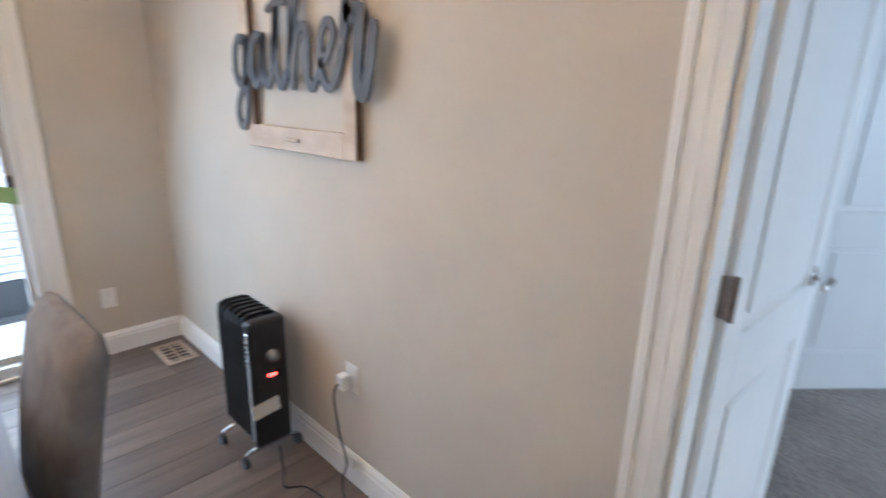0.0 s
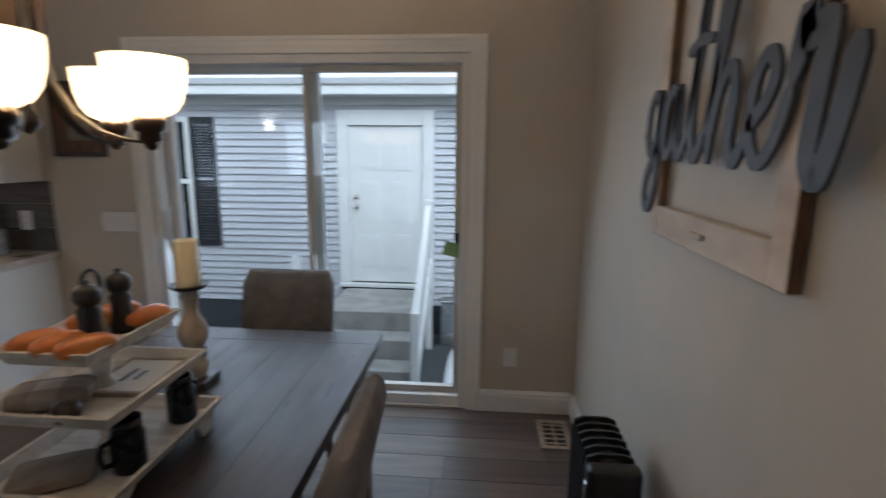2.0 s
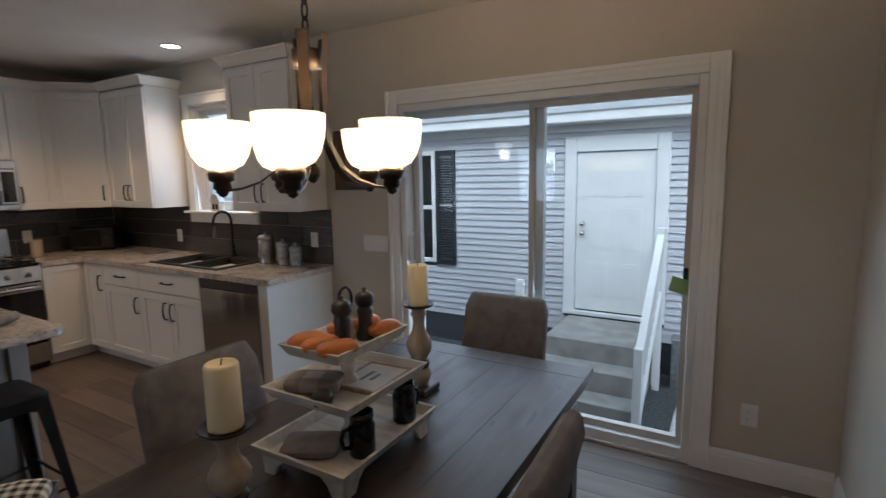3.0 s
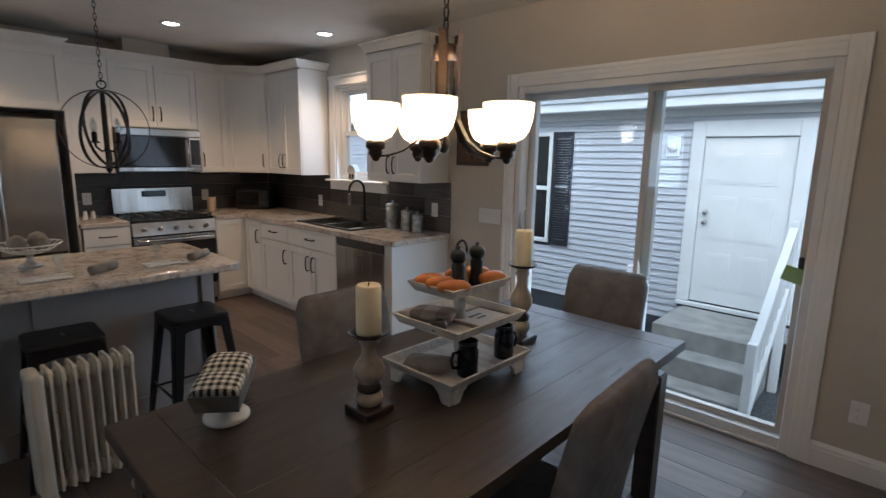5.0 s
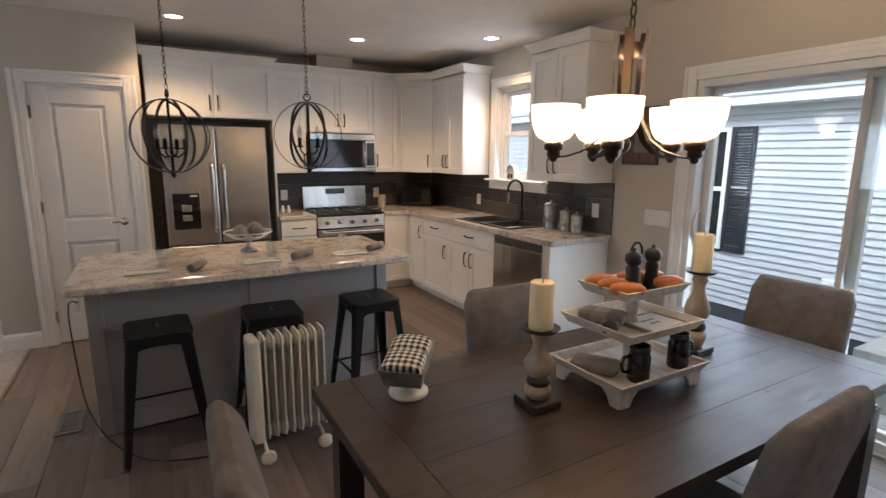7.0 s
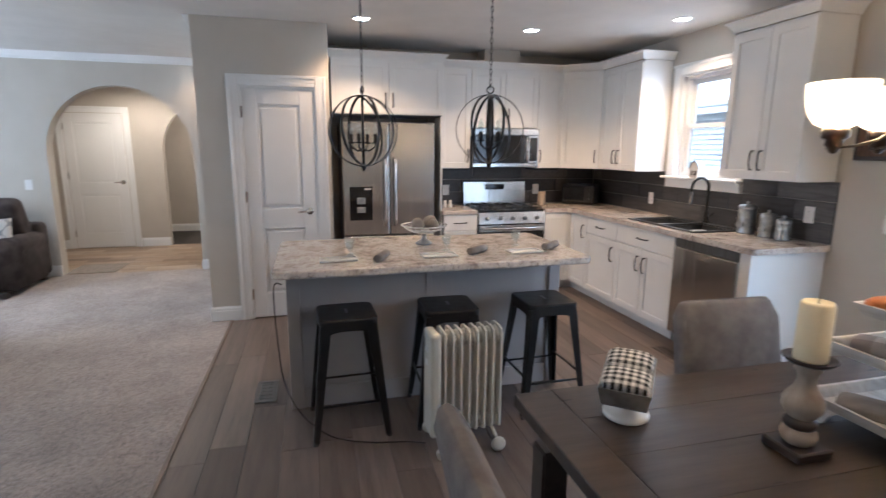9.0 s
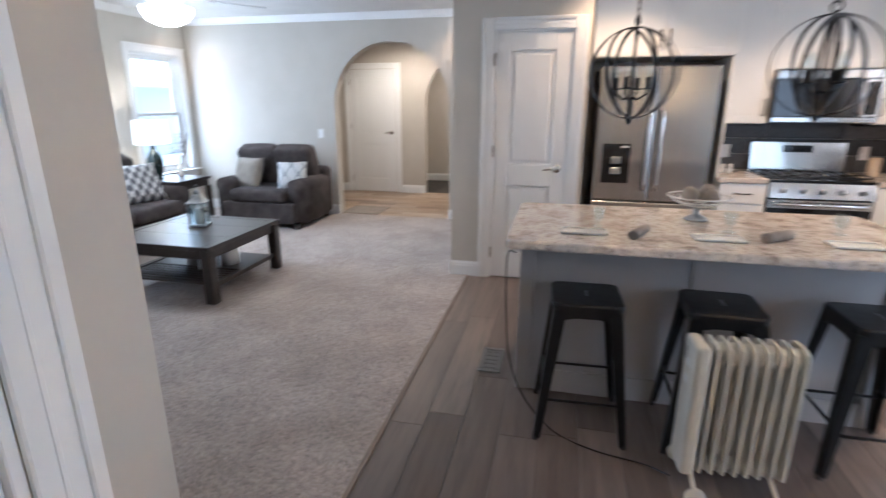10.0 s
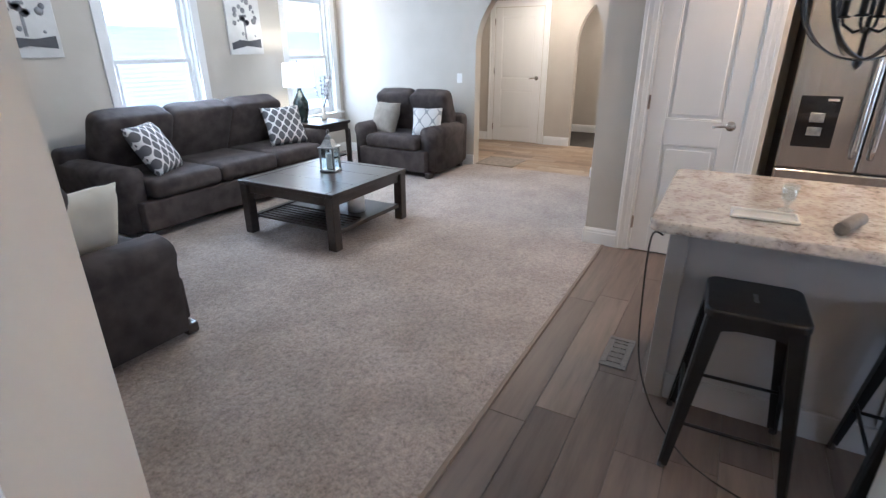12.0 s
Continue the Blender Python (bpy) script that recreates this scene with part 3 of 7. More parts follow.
def door_leaf(name, m, w, h, label, handle_at=1.0, knob_side=1, hinges=True, both=False):
    """A white two-panel door, hinged at its own x = 0, face towards -y."""
    d = thing(name, m, label, "door", kind="structure")
    sl = bmesh.new()
    st, mid0, mid1, bot, top = 0.115, 0.82, 0.99, 0.22, h - 0.13
    box(sl, 0, st, 0, 0.035, 0, h, 0.002)
    box(sl, w - st, w, 0, 0.035, 0, h, 0.002)
    for z0, z1 in ((0, bot), (mid0, mid1), (top, h)):
        box(sl, st, w - st, 0, 0.035, z0, z1, 0.002)
    part("slab", sl, "door", d)
    for z0, z1 in ((bot, mid0), (mid1, top)):
        p = bmesh.new()
        box(p, st, w - st, 0.011, 0.024, z0, z1)
        for s in (-1, 1):
            c = 0.0055 if s < 0 else 0.0295
            box(p, st + 0.035, w - st - 0.035, c - 0.0055 + 0.002, c + 0.0055 - 0.002, z0 + 0.035, z1 - 0.035, 0.0034)
        for q in ((st, st + 0.012, z0, z1), (w - st - 0.012, w - st, z0, z1), (st + 0.012, w - st - 0.012, z0, z0 + 0.012), (st + 0.012, w - st - 0.012, z1 - 0.012, z1)):
            box(p, q[0], q[1], 0.004, 0.031, q[2], q[3], 0.004)
        part("panel", p, "door", d)
    hx = w - 0.065 if knob_side > 0 else 0.065
    for s in ((-1, 1) if both else (-1,)):
        y = -0.001 if s < 0 else 0.036
        hb = bmesh.new()
        turn = Matrix.Translation((hx, y, handle_at)) @ Euler((radians(90) * -s * -1, 0, 0)).to_matrix().to_4x4()
        lathe(hb, [(0, 0), (0.032, 0), (0.032, 0.006), (0.026, 0.012), (0.012, 0.014), (0.011, 0.05), (0, 0.05)], 20, turn)
        yy = y + s * 0.045
        tube(hb, [(hx, yy, handle_at), (hx - 0.03 * knob_side, yy + s * 0.004, handle_at + 0.004), (hx - 0.07 * knob_side, yy, handle_at), (hx - 0.105 * knob_side, yy - s * 0.004, handle_at - 0.006)], 0.0085, 8)
        part("door_handle", hb, "nickel", d, "satin nickel lever handle")
    if hinges:
        for z in (0.22, 1.10, h - 0.2):
            hg = B(-0.009, 0.004, -0.006, 0.037, z - 0.045, z + 0.045, 0.002)
            cyl(hg, 0.007, z - 0.048, z + 0.048, 10, Matrix.Translation((-0.004, -0.006, 0)))
            part("hinge", hg, "hinge", d, "brushed nickel hinge")
    return d


door_leaf("door_1", pose(1.112, 0.332, 0.012, 0, 0, -4), 0.76, 2.02, "white two-panel door standing open into the bedroom", both=True)
door_leaf("door_2", pose(-4.205, -0.579, 0.012, 0, 0, 90), 0.59, 2.02, "closed white two-panel pantry door with lever handle", 0.965)
door_leaf("door_3", pose(0.365, -0.670, 0.012, 0, 0, 180), 0.67, 2.02, "closed white two-panel door beside the living room")
door_leaf("door_4", pose(-8.285, -3.55, 0.012, 0, 0, 90), 0.78, 2.02, "closed white two-panel door in the foyer")
door_leaf("door_5", pose(3.08, 0.47, 0.012, 0, 0, -43), 0.78, 2.02, "white two-panel bedroom door standing ajar")

# sliding patio door
sd = thing("door_6", pose(0, 3.34, 0), "white-framed sliding glass patio door, closed", "sliding door", kind="structure")
fr = bmesh.new()
x0, x1, zt = -1.46, 0.385, 2.04
box(fr, x0, x0 + 0.045, 0.0, 0.14, 0, zt, 0.004)
box(fr, x1 - 0.045, x1, 0.0, 0.14, 0, zt, 0.004)
box(fr, x0 + 0.045, x1 - 0.045, 0.0, 0.14, zt - 0.05, zt, 0.004)
box(fr, x0 + 0.045, x1 - 0.045, 0.006, 0.14, 0, 0.080, 0.004)
part("outer_frame", fr, "vinyl", sd)
for nm, a, b_, y, mt_ in (("sliding_panel", -0.55, x1 - 0.047, 0.040, "darker_frame"), ("fixed_panel", x0 + 0.047, -0.475, 0.092, "vinyl")):
    sp = bmesh.new()
    w = 0.030 if mt_ == "darker_frame" else 0.052
    ring(sp, a, b_, 0.086, zt - 0.055, y, y + 0.045, w, w, 0.036, 0.034)
    panel = part(nm, sp, mt_, sd)
    gl = part("pane", B(a + w - 0.005, b_ - w + 0.005, y + 0.019, y + 0.025, 0.117, zt - 0.085), "pane", panel)
    gl.visible_shadow = False
part("threshold", B(x0 + 0.05, x1 - 0.05, -0.014, 0.005, 0.0025, 0.022, 0.003), "darker_frame", sd, "darker threshold strip")
la = B(x1 - 0.076, x1 - 0.052, 0.018, 0.0395, 0.96, 1.07, 0.004)
part("latch", la, "black_plastic", sd, "small black latch")
hl = bmesh.new()
tube(hl, [(-1.40, 0.07, 0.98), (-1.40, 0.025, 1.0), (-1.405, 0.015, 1.08), (-1.40, 0.025, 1.16), (-1.40, 0.07, 1.18)], 0.009)
part("pull_handle", hl, "vinyl", sd)
tg = B(-0.055, 0.055, -0.002, 0.002, -0.04, 0.04)
solid("paper_tag", tg, "green", "pale green paper tag stuck on the sliding door latch", "tag", m=pose(0.305, 3.350, 0.975, 0, 14, 6))


def sash_window(name, axis_m, w, h, label):
    """A double-hung window; its own x runs along the wall, y outwards, origin at the lower left of the opening."""
    t = thing(name, axis_m, label, "window", kind="structure")
    f = bmesh.new()
    ring(f, 0, w, 0, h, 0.05, 0.14, 0.04, 0.04, 0.04, 0.04)
    box(f, 0, 0.012, 0.0, 0.05, 0, h)
    box(f, w - 0.012, w, 0.0, 0.05, 0, h)
    box(f, 0.012, w - 0.012, 0.0, 0.05, h - 0.012, h)
    part("window_frame", f, "vinyl", t)
    for nm, z0, z1, y in (("lower_sash", 0.04, h / 2 + 0.02, 0.07), ("upper_sash", h / 2 - 0.02, h - 0.04, 0.1)):
        s = bmesh.new()
        ring(s, 0.04, w - 0.04, z0, z1, y, y + 0.03, 0.04, 0.04, 0.04, 0.04)
        so = part(nm, s, "vinyl", t)
        g = part("pane", B(0.075, w - 0.075, y + 0.012, y + 0.016, z0 + 0.035, z1 - 0.035), "pane", so)
        g.visible_shadow = False
    c = bmesh.new()
    cw = 0.09
    box(c, -cw, 0, -0.018, -0.0005, 0, h + cw, 0.004)
    box(c, w, w + cw, -0.018, -0.0005, 0, h + cw, 0.004)
    box(c, 0.0005, w - 0.0005, -0.018, -0.0005, h, h + cw, 0.004)
    box(c, -cw - 0.01, w + cw + 0.01, -0.026, -0.019, h + cw - 0.02, h + cw + 0.005, 0.003)
    part("window_casing", c, "trim", t)
    s = B(-cw - 0.015, w + cw + 0.015, -0.075, 0.049, -0.022, -0.001, 0.006, 2)
    part("window_sill", s, "trim", t)
    a = B(-cw, w + cw, -0.018, -0.0005, -0.105, -0.023, 0.006)
    part("apron", a, "trim", t)
    return t


sash_window("window_1", pose(-3.70, 3.34, 1.30), 0.72, 0.92, "white double-hung window over the kitchen sink")
sash_window("window_2", pose(-3.16, -5.15, 0.60, 0, 0, 180), 0.90, 1.50, "white double-hung window behind the sofa")
sash_window("window_3", pose(-5.38, -5.15, 0.60, 0, 0, 180), 0.84, 1.50, "white double-hung window beside the end table")

# unseen window, added only to hold the bedroom fill lamp
sash_window("added_window", pose(3.1, -3.0, 0.85, 0, 0, 180), 1.2, 1.2, "unseen white double-hung window added for the bedroom fill lamp")

# ---- outside ----
gr = bmesh.new()
for sx0, sx1, sy0, sy1 in ((-150, 150, 3.49, 200), (-150, 150, -200, -5.30), (-150, -9.95, -5.30, 3.49), (4.4, 150, -5.30, 3.49)):
    box(gr, sx0, sx1, sy0, sy1, -1.2, -0.85)
structure("ground", gr, "gravel", "wet dark gravel yard", "ground")
# full snow cover added on this side to bounce light onto the street house
structure("snow_bounce_sheet", B(-60, 60, -60, -5.4, -0.849, -0.83), "snow", "snow sheet added over the yard to bounce light", "ground")
nh = thing("neighbour_house", pose(0, 6.84, -0.85), "blue-grey vinyl-sided house across the side yard", "house")
part("wall", B(-12, 6, 0.03, 0.25, 0, 3.02), "skirt", nh)
part("foundation", B(-12, 6, 0.01, 0.029, 0, 0.40), "skirt", nh, "dark foundation skirting")
part("fascia", B(-12.3, 6.3, -0.30, 0.25, 3.02, 3.20, 0.01), "vinyl", nh, "white fascia and soffit")
part("soffit_trim", B(-12, 6, -0.02, 0.03, 2.93, 3.02), "vinyl", nh)
part("roof", prism(bmesh.new(), [(-0.36, 3.205), (4.5, 4.6), (4.5, 4.5), (-0.33, 3.14)][::1], "x", -12.4, 6.4), "snow", nh, "snow-dusted roof edge")
HDX0, HDX1 = -1.27, -0.25
row = []
lap = 0.088
for i in range(34):
    z = 0.40 + i * lap
    if z > 2.93:
        break
    cuts = [(-12, 6)]
    if z < 2.93 and z + lap > 0.60:
        cuts = [(-12, -4.05), (-3.27, -1.37), (-0.15, 6)] if 1.08 < z < 2.76 else [(-12, -1.37), (-0.15, 6)] if z < 2.78 else [(-12, 6)]
    for a, b_ in cuts:
        row.append((a, b_, z))
for a, b_, z in row:
    sb = bmesh.new()
    prism(sb, [(0.029, z), (-0.005, z), (-0.003, z + 0.012), (0.018, z + lap), (0.029, z + lap)], "x", a, b_)
    part("siding_board", sb, "siding", nh)
dz = 0.70
nd = part("door", B(HDX0 + 0.05, HDX1 - 0.05, 0.005, 0.028, dz, dz + 1.98, 0.003), "vinyl", nh, "white six-panel steel door")
for cx in ((HDX0 + 0.19, -0.82), (-0.70, HDX1 - 0.19)):
    for z0, z1 in ((0.18, 0.62), (0.78, 1.30), (1.44, 1.80)):
        pn = bmesh.new()
        box(pn, cx[0], cx[1], -0.003, 0.0048, dz + z0, dz + z1, 0.003)
        box(pn, cx[0] + 0.03, cx[1] - 0.03, -0.008, -0.0031, dz + z0 + 0.03, dz + z1 - 0.03, 0.003)
        part("door_panel", pn, "vinyl", nd)
for z in (0.98, 1.10):
    k = bmesh.new()
    lathe(k, [(0, 0), (0.03, 0), (0.03, 0.01), (0.014, 0.016), (0.014, 0.03), (0.027, 0.042), (0.024, 0.06), (0, 0.066)], 16, Matrix.Translation((HDX0 + 0.13, 0.004, dz + z)) @ Euler((radians(90), 0, 0)).to_matrix().to_4x4())
    part("knob", k, "nickel", nd, "satin nickel knob")
tr = bmesh.new()
for q in ((HDX0 - 0.1, HDX0 + 0.045, dz - 0.02, dz + 2.17), (HDX1 - 0.045, HDX1 + 0.1, dz - 0.02, dz + 2.17), (HDX0 + 0.046, HDX1 - 0.046, dz + 1.985, dz + 2.17)):
    box(tr, q[0], q[1], -0.03, 0.028, q[2], q[3], 0.006)
box(tr, HDX0 - 0.1, HDX1 + 0.1, -0.05, 0.028, dz - 0.07, dz - 0.021, 0.006)
part("door_frame", tr, "vinyl", nh)
wn2 = bmesh.new()
for q in ((-4.04, -3.98, 1.16, 2.78), (-3.34, -3.28, 1.16, 2.78), (-3.98, -3.34, 1.16, 1.22), (-3.98, -3.34, 2.72, 2.78), (-3.98, -3.34, 1.94, 2.0)):
    box(wn2, q[0], q[1], -0.03, 0.028, q[2], q[3], 0.005)
hw = part("window", wn2, "vinyl", nh)
part("pane", B(-3.98, -3.34, 0.0, 0.006, 1.22, 2.72), "black_gloss", hw)
for a in (-3.27, -4.38):
    sh = bmesh.new()
    for q in ((a, a + 0.05, 1.14, 2.78), (a + 0.27, a + 0.32, 1.14, 2.78), (a + 0.05, a + 0.27, 1.14, 1.22), (a + 0.05, a + 0.27, 2.70, 2.78), (a + 0.05, a + 0.27, 1.93, 1.99)):
        box(sh, q[0], q[1], -0.035, -0.004, q[2], q[3], 0.003)
    z = 1.24
    while z < 2.68:
        if not 1.90 < z < 2.0:
            box(sh, a + 0.05, a + 0.27, -0.03, -0.008, z, z + 0.028, 0.004)
        z += 0.036
    part("shutter", sh, "shutter", nh, "black louvred shutter")
lt = bmesh.new()
box(lt, -1.66, -1.50, -0.03, 0.0, 2.45, 2.70, 0.01)
lathe(lt, [(0, 0), (0.05, 0), (0.06, 0.03), (0.03, 0.07), (0, 0.08)], 16, Matrix.Translation((-1.58, -0.03, 2.57)) @ Euler((radians(90), 0, 0)).to_matrix().to_4x4())
part("wall_block", lt, "vinyl", nh, "white light mounting block")
part("outlet_box", B(-2.03, -1.90, -0.04, 0.0, 0.78, 1.02, 0.01), "vinyl", nh, "white outdoor outlet cover")

stp = thing("entry_steps", pose(-0.72, 6.75, -0.85), "pale concrete entry steps below the neighbour's door", "steps")
for i, (d0, d1, zt_) in enumerate(((-0.95, 0.0, 0.63), (-1.25, -0.951, 0.42), (-1.55, -1.251, 0.21))):
    part("step", B(-0.55, 0.50, d0, d1, 0, zt_, 0.012, 2), "concrete", stp)
rl = thing("stair_rail", pose(-0.72, 6.75, -0.85), "white vinyl stair rail beside the concrete steps", "railing")
P0, P1 = Vector((0.56, -0.40, 1.75)), Vector((0.56, -1.62, 0.78))
for p in (P0, P1):
    part("post", B(0.52, 0.60, p.y - 0.04, p.y + 0.04, 0, p.z + 0.08, 0.006), "vinyl", rl)
for off in (0.0, -0.62):
    rb = bmesh.new()
    dy, dz2 = P1.y - P0.y, P1.z - P0.z
    prism(rb, [(P0.y, P0.z + off - 0.03), (P0.y, P0.z + off + 0.04), (P1.y, P1.z + off + 0.04), (P1.y, P1.z + off - 0.03)], "x", 0.525, 0.595)
    part("rail", rb, "vinyl", rl)
for i in range(1, 10):
    q = P0.lerp(P1, i / 10)
    part("baluster", B(0.548, 0.572, q.y - 0.012, q.y + 0.012, q.z - 0.62, q.z - 0.02), "vinyl", rl)
sn = bmesh.new()
puff(sn, 1.3, 2.2, 0.22, Matrix.Translation((0.75, 5.4, -0.86)), 0.5, 8)
solid("snow_patch", sn, "snow", "patch of old snow on the gravel", "snow")
ac = thing("utility_box", pose(0.10, 6.55, -0.85), "grey utility box by the foundation", "utility box")
part("body", B(-0.12, 0.12, -0.1, 0.1, 0, 0.55, 0.01), "galv", ac)
part("lid", B(-0.13, 0.13, -0.11, 0.11, 0.551, 0.58, 0.006), "galv", ac)

sh2 = thing("street_house", pose(0, -18.0, -0.85), "white-sided house seen through the living room windows", "house")
part("wall", B(-46, 4, -0.3, 0, 0, 3.1), "street_siding", sh2)
part("roof", prism(bmesh.new(), [(0.4, 3.05), (-4, 4.8), (-4, 4.7), (0.4, 2.98)], "x", -46.4, 4.4), "snow", sh2)
for i in range(20):
    part("siding_board", prism(bmesh.new(), [(0.001, i * 0.15 + 0.05), (0.06, i * 0.15 + 0.05), (0.012, i * 0.15 + 0.195), (0.001, i * 0.15 + 0.195)], "x", -46, 4), "street_siding", sh2)

# ---- kitchen ----
def bar_pull(parent, p, length, axis, out, r=0.006, material="black"):
    """A bowed bar pull standing off a front; axis: the way it runs; out: the way it faces."""
    p, a, o = Vector(p), Vector(axis), Vector(out)
    bm = bmesh.new()
    pts = [p - a * length / 2 + o * 0.0005, p - a * length / 2 + o * 0.022, p - a * length * 0.3 + o * 0.030, p + o * 0.033, p + a * length * 0.3 + o * 0.030, p + a * length / 2 + o * 0.022, p + a * length / 2 + o * 0.0005]
    tube(bm, pts, r, 8)
    return part("handle", bm, material, parent, "black bowed bar handle")


def front(parent, name, w, h, m, thick=0.02, handle=None, rail=0.058, plain=False, material="cab"):
    """A shaker front in its own x-z plane facing -y, lower left corner at m; handle: (x, z, 'v' or 'h')."""
    bm = bmesh.new()
    g = 0.0024
    if plain:
        box(bm, g, w - g, -thick, 0, g, h - g, 0.003, m=m)
    else:
        ring(bm, g, w - g, g, h - g, -thick, 0, rail, rail, rail, rail, m)
    ob = part(name, bm, material, parent)
    if not plain:
        part("panel", B(g + rail - 0.004, w - g - rail + 0.004, -thick * 0.55, -0.001, g + rail - 0.004, h - g - rail + 0.004, m=m), material, ob)
    if handle:
        x, z, d = handle
        r = m.to_3x3()
        bar_pull(ob, m @ Vector((x, -thick, z)), 0.13, r @ Vector((0, 0, 1) if d == "v" else (1, 0, 0)), r @ Vector((0, -1, 0)))
    return ob


TOP, LOW = 0.87, 0.10


def base_unit(m, w, label, fronts, depth=0.60, toe=True):
    """A base cabinet; its own x runs along the front, y goes back to the wall."""
    t = thing("base_cabinet", m, label, "cabinet", "kitchen base cabinets")
    bm = B(0.0008, w - 0.0008, 0, depth, LOW, TOP)
    box(bm, 0.0008, w - 0.0008, 0.06, depth, 0, LOW - 0.001)
    part("body", bm, "cab", t)
    for f in fronts:
        front(t, *f)
    return t


T = Matrix.Translation
# north run, fronts face south
NB = 2.735
base_unit(pose(-3.62, NB, 0), 0.79, "white shaker sink base cabinet with false drawer front", [
    ("drawer_front", 0.79, 0.17, T((0, -0.0005, 0.70)), 0.02, (0.395, 0.085, "h"), 0.045, True),
    ("door", 0.395, 0.595, T((0, -0.0005, 0.10)), 0.02, (0.35, 0.46, "v")),
    ("door", 0.395, 0.595, T((0.395, -0.0005, 0.10)), 0.02, (0.045, 0.46, "v"))])
base_unit(pose(-4.16, NB, 0), 0.54, "white shaker base cabinet with one drawer and door", [
    ("drawer_front", 0.54, 0.17, T((0, -0.0005, 0.70)), 0.02, (0.27, 0.085, "h"), 0.045, True),
    ("door", 0.54, 0.595, T((0, -0.0005, 0.10)), 0.02, (0.49, 0.46, "v"))])
co = thing("corner_cabinet", pose(0, 0, 0), "white shaker corner base cabinet with folding doors", "cabinet", "kitchen base cabinets")
cb = B(-5.128, -4.521, 2.405, 3.336, LOW, TOP)
box(cb, -4.5209, -4.161, NB, 3.336, LOW, TOP)
box(cb, -5.128, -4.58, 2.405, 3.336, 0, LOW - 0.001)
box(cb, -4.5799, -4.161, NB + 0.06, 3.336, 0, LOW - 0.001)
part("body", cb, "cab", co)
front(co, "door", 0.33, 0.765, pose(-4.5205, 2.405, 0.10, 0, 0, 90))
front(co, "door", 0.335, 0.765, T((-4.497, NB - 0.0005, 0.10)), handle=(0.285, 0.60, "v"))
ep = thing("filler_cabinet", pose(0, 0, 0), "narrow white filler cabinet beside the dishwasher", "cabinet")
part("panel", B(-2.205, -2.115, 2.72, 3.338, 0, TOP, 0.002), "cab", ep)
# west run, fronts face east
base_unit(pose(-4.52, 1.27, 0, 0, 0, 90), 0.365, "white shaker base cabinet between fridge and range", [
    ("drawer_front", 0.365, 0.17, T((0, -0.0005, 0.70)), 0.02, (0.18, 0.085, "h"), 0.045, True),
    ("door", 0.365, 0.595, T((0, -0.0005, 0.10)), 0.02, (0.05, 0.46, "v"))])

cto = bmesh.new()
prism(cto, [(-5.128, 2.402), (-4.49, 2.402), (-4.49, 2.66), (-4.45, 2.70), (-2.095, 2.70), (-2.085, 2.71), (-2.085, 3.337), (-2.75, 3.337), (-2.75, 2.80), (-3.55, 2.80), (-3.55, 3.28), (-2.751, 3.28), (-2.751, 3.337), (-5.128, 3.337)], "z", TOP + 0.001, 0.912)
solid("worktop", cto, "granite", "speckled beige-grey laminate worktop along the sink wall", "worktop")
solid("worktop", B(-5.128, -4.49, 1.255, 1.632, TOP + 0.001, 0.912, 0.006, 2), "granite", "short speckled laminate worktop beside the fridge", "worktop")

sk = thing("sink", pose(-3.15, 3.04, 0.912), "black double-bowl composite drop-in sink", "sink")
sb = bmesh.new()
for q in ((-0.425, 0.425, -0.255, -0.215), (-0.425, 0.425, 0.175, 0.255), (-0.425, -0.385, -0.215, 0.175), (0.385, 0.425, -0.215, 0.175), (-0.02, 0.02, -0.215, 0.175)):
    box(sb, *q, 0.0005, 0.012, 0.004)
part("rim", sb, "black_plastic", sk)
for a, b_ in ((-0.385, -0.02), (0.02, 0.385)):
    bw = bmesh.new()
    for q in ((a, b_, -0.215, -0.205, -0.2, 0), (a, b_, 0.165, 0.175, -0.2, 0), (a, a + 0.01, -0.205, 0.165, -0.2, 0), (b_ - 0.01, b_, -0.205, 0.165, -0.2, 0), (a, b_, -0.215, 0.175, -0.21, -0.2)):
        box(bw, *q)
    part("bowl", bw, "black_plastic", sk)
fa = thing("faucet", pose(-3.15, 3.265, 0.924), "matte black gooseneck pull-down faucet", "faucet")
fb = bmesh.new()
lathe(fb, [(0, 0), (0.03, 0), (0.03, 0.01), (0.019, 0.02), (0.017, 0.09), (0.013, 0.1), (0, 0.1)], 16)
part("base", fb, "black", fa)
fn = bmesh.new()
tube(fn, [(0, 0, 0.08), (0, 0, 0.30)] + [(0, -0.085 + 0.085 * math.cos(math.pi * i / 10), 0.30 + 0.085 * math.sin(math.pi * i / 10)) for i in range(1, 11)] + [(0, -0.17, 0.27)], 0.0115, 10)
part("neck", fn, "black", fa)
fh = bmesh.new()
cyl(fh, 0.015, 0.16, 0.27, 12, T((0, -0.17, 0)))
part("spray_head", fh, "black", fa)
fl_ = bmesh.new()
tube(fl_, [(0.015, 0, 0.06), (0.05, 0, 0.065), (0.09, -0.01, 0.09)], 0.006)
part("lever", fl_, "black", fa)

dw = thing("dishwasher", pose(-2.827, NB, 0), "stainless steel dishwasher with a pocket handle", "dishwasher")
part("body", B(0.002, 0.62, 0.02, 0.58, 0.02, 0.868), "steel_dark", dw)
part("door", B(0.004, 0.618, -0.028, 0.019, 0.11, 0.80, 0.008, 2), "steel", dw)
part("control_panel", B(0.004, 0.618, -0.022, 0.019, 0.802, 0.866, 0.006), "steel_dark", dw)
dh = bmesh.new()
box(dh, 0.24, 0.38, -0.036, -0.0285, 0.735, 0.775, 0.006, 2)
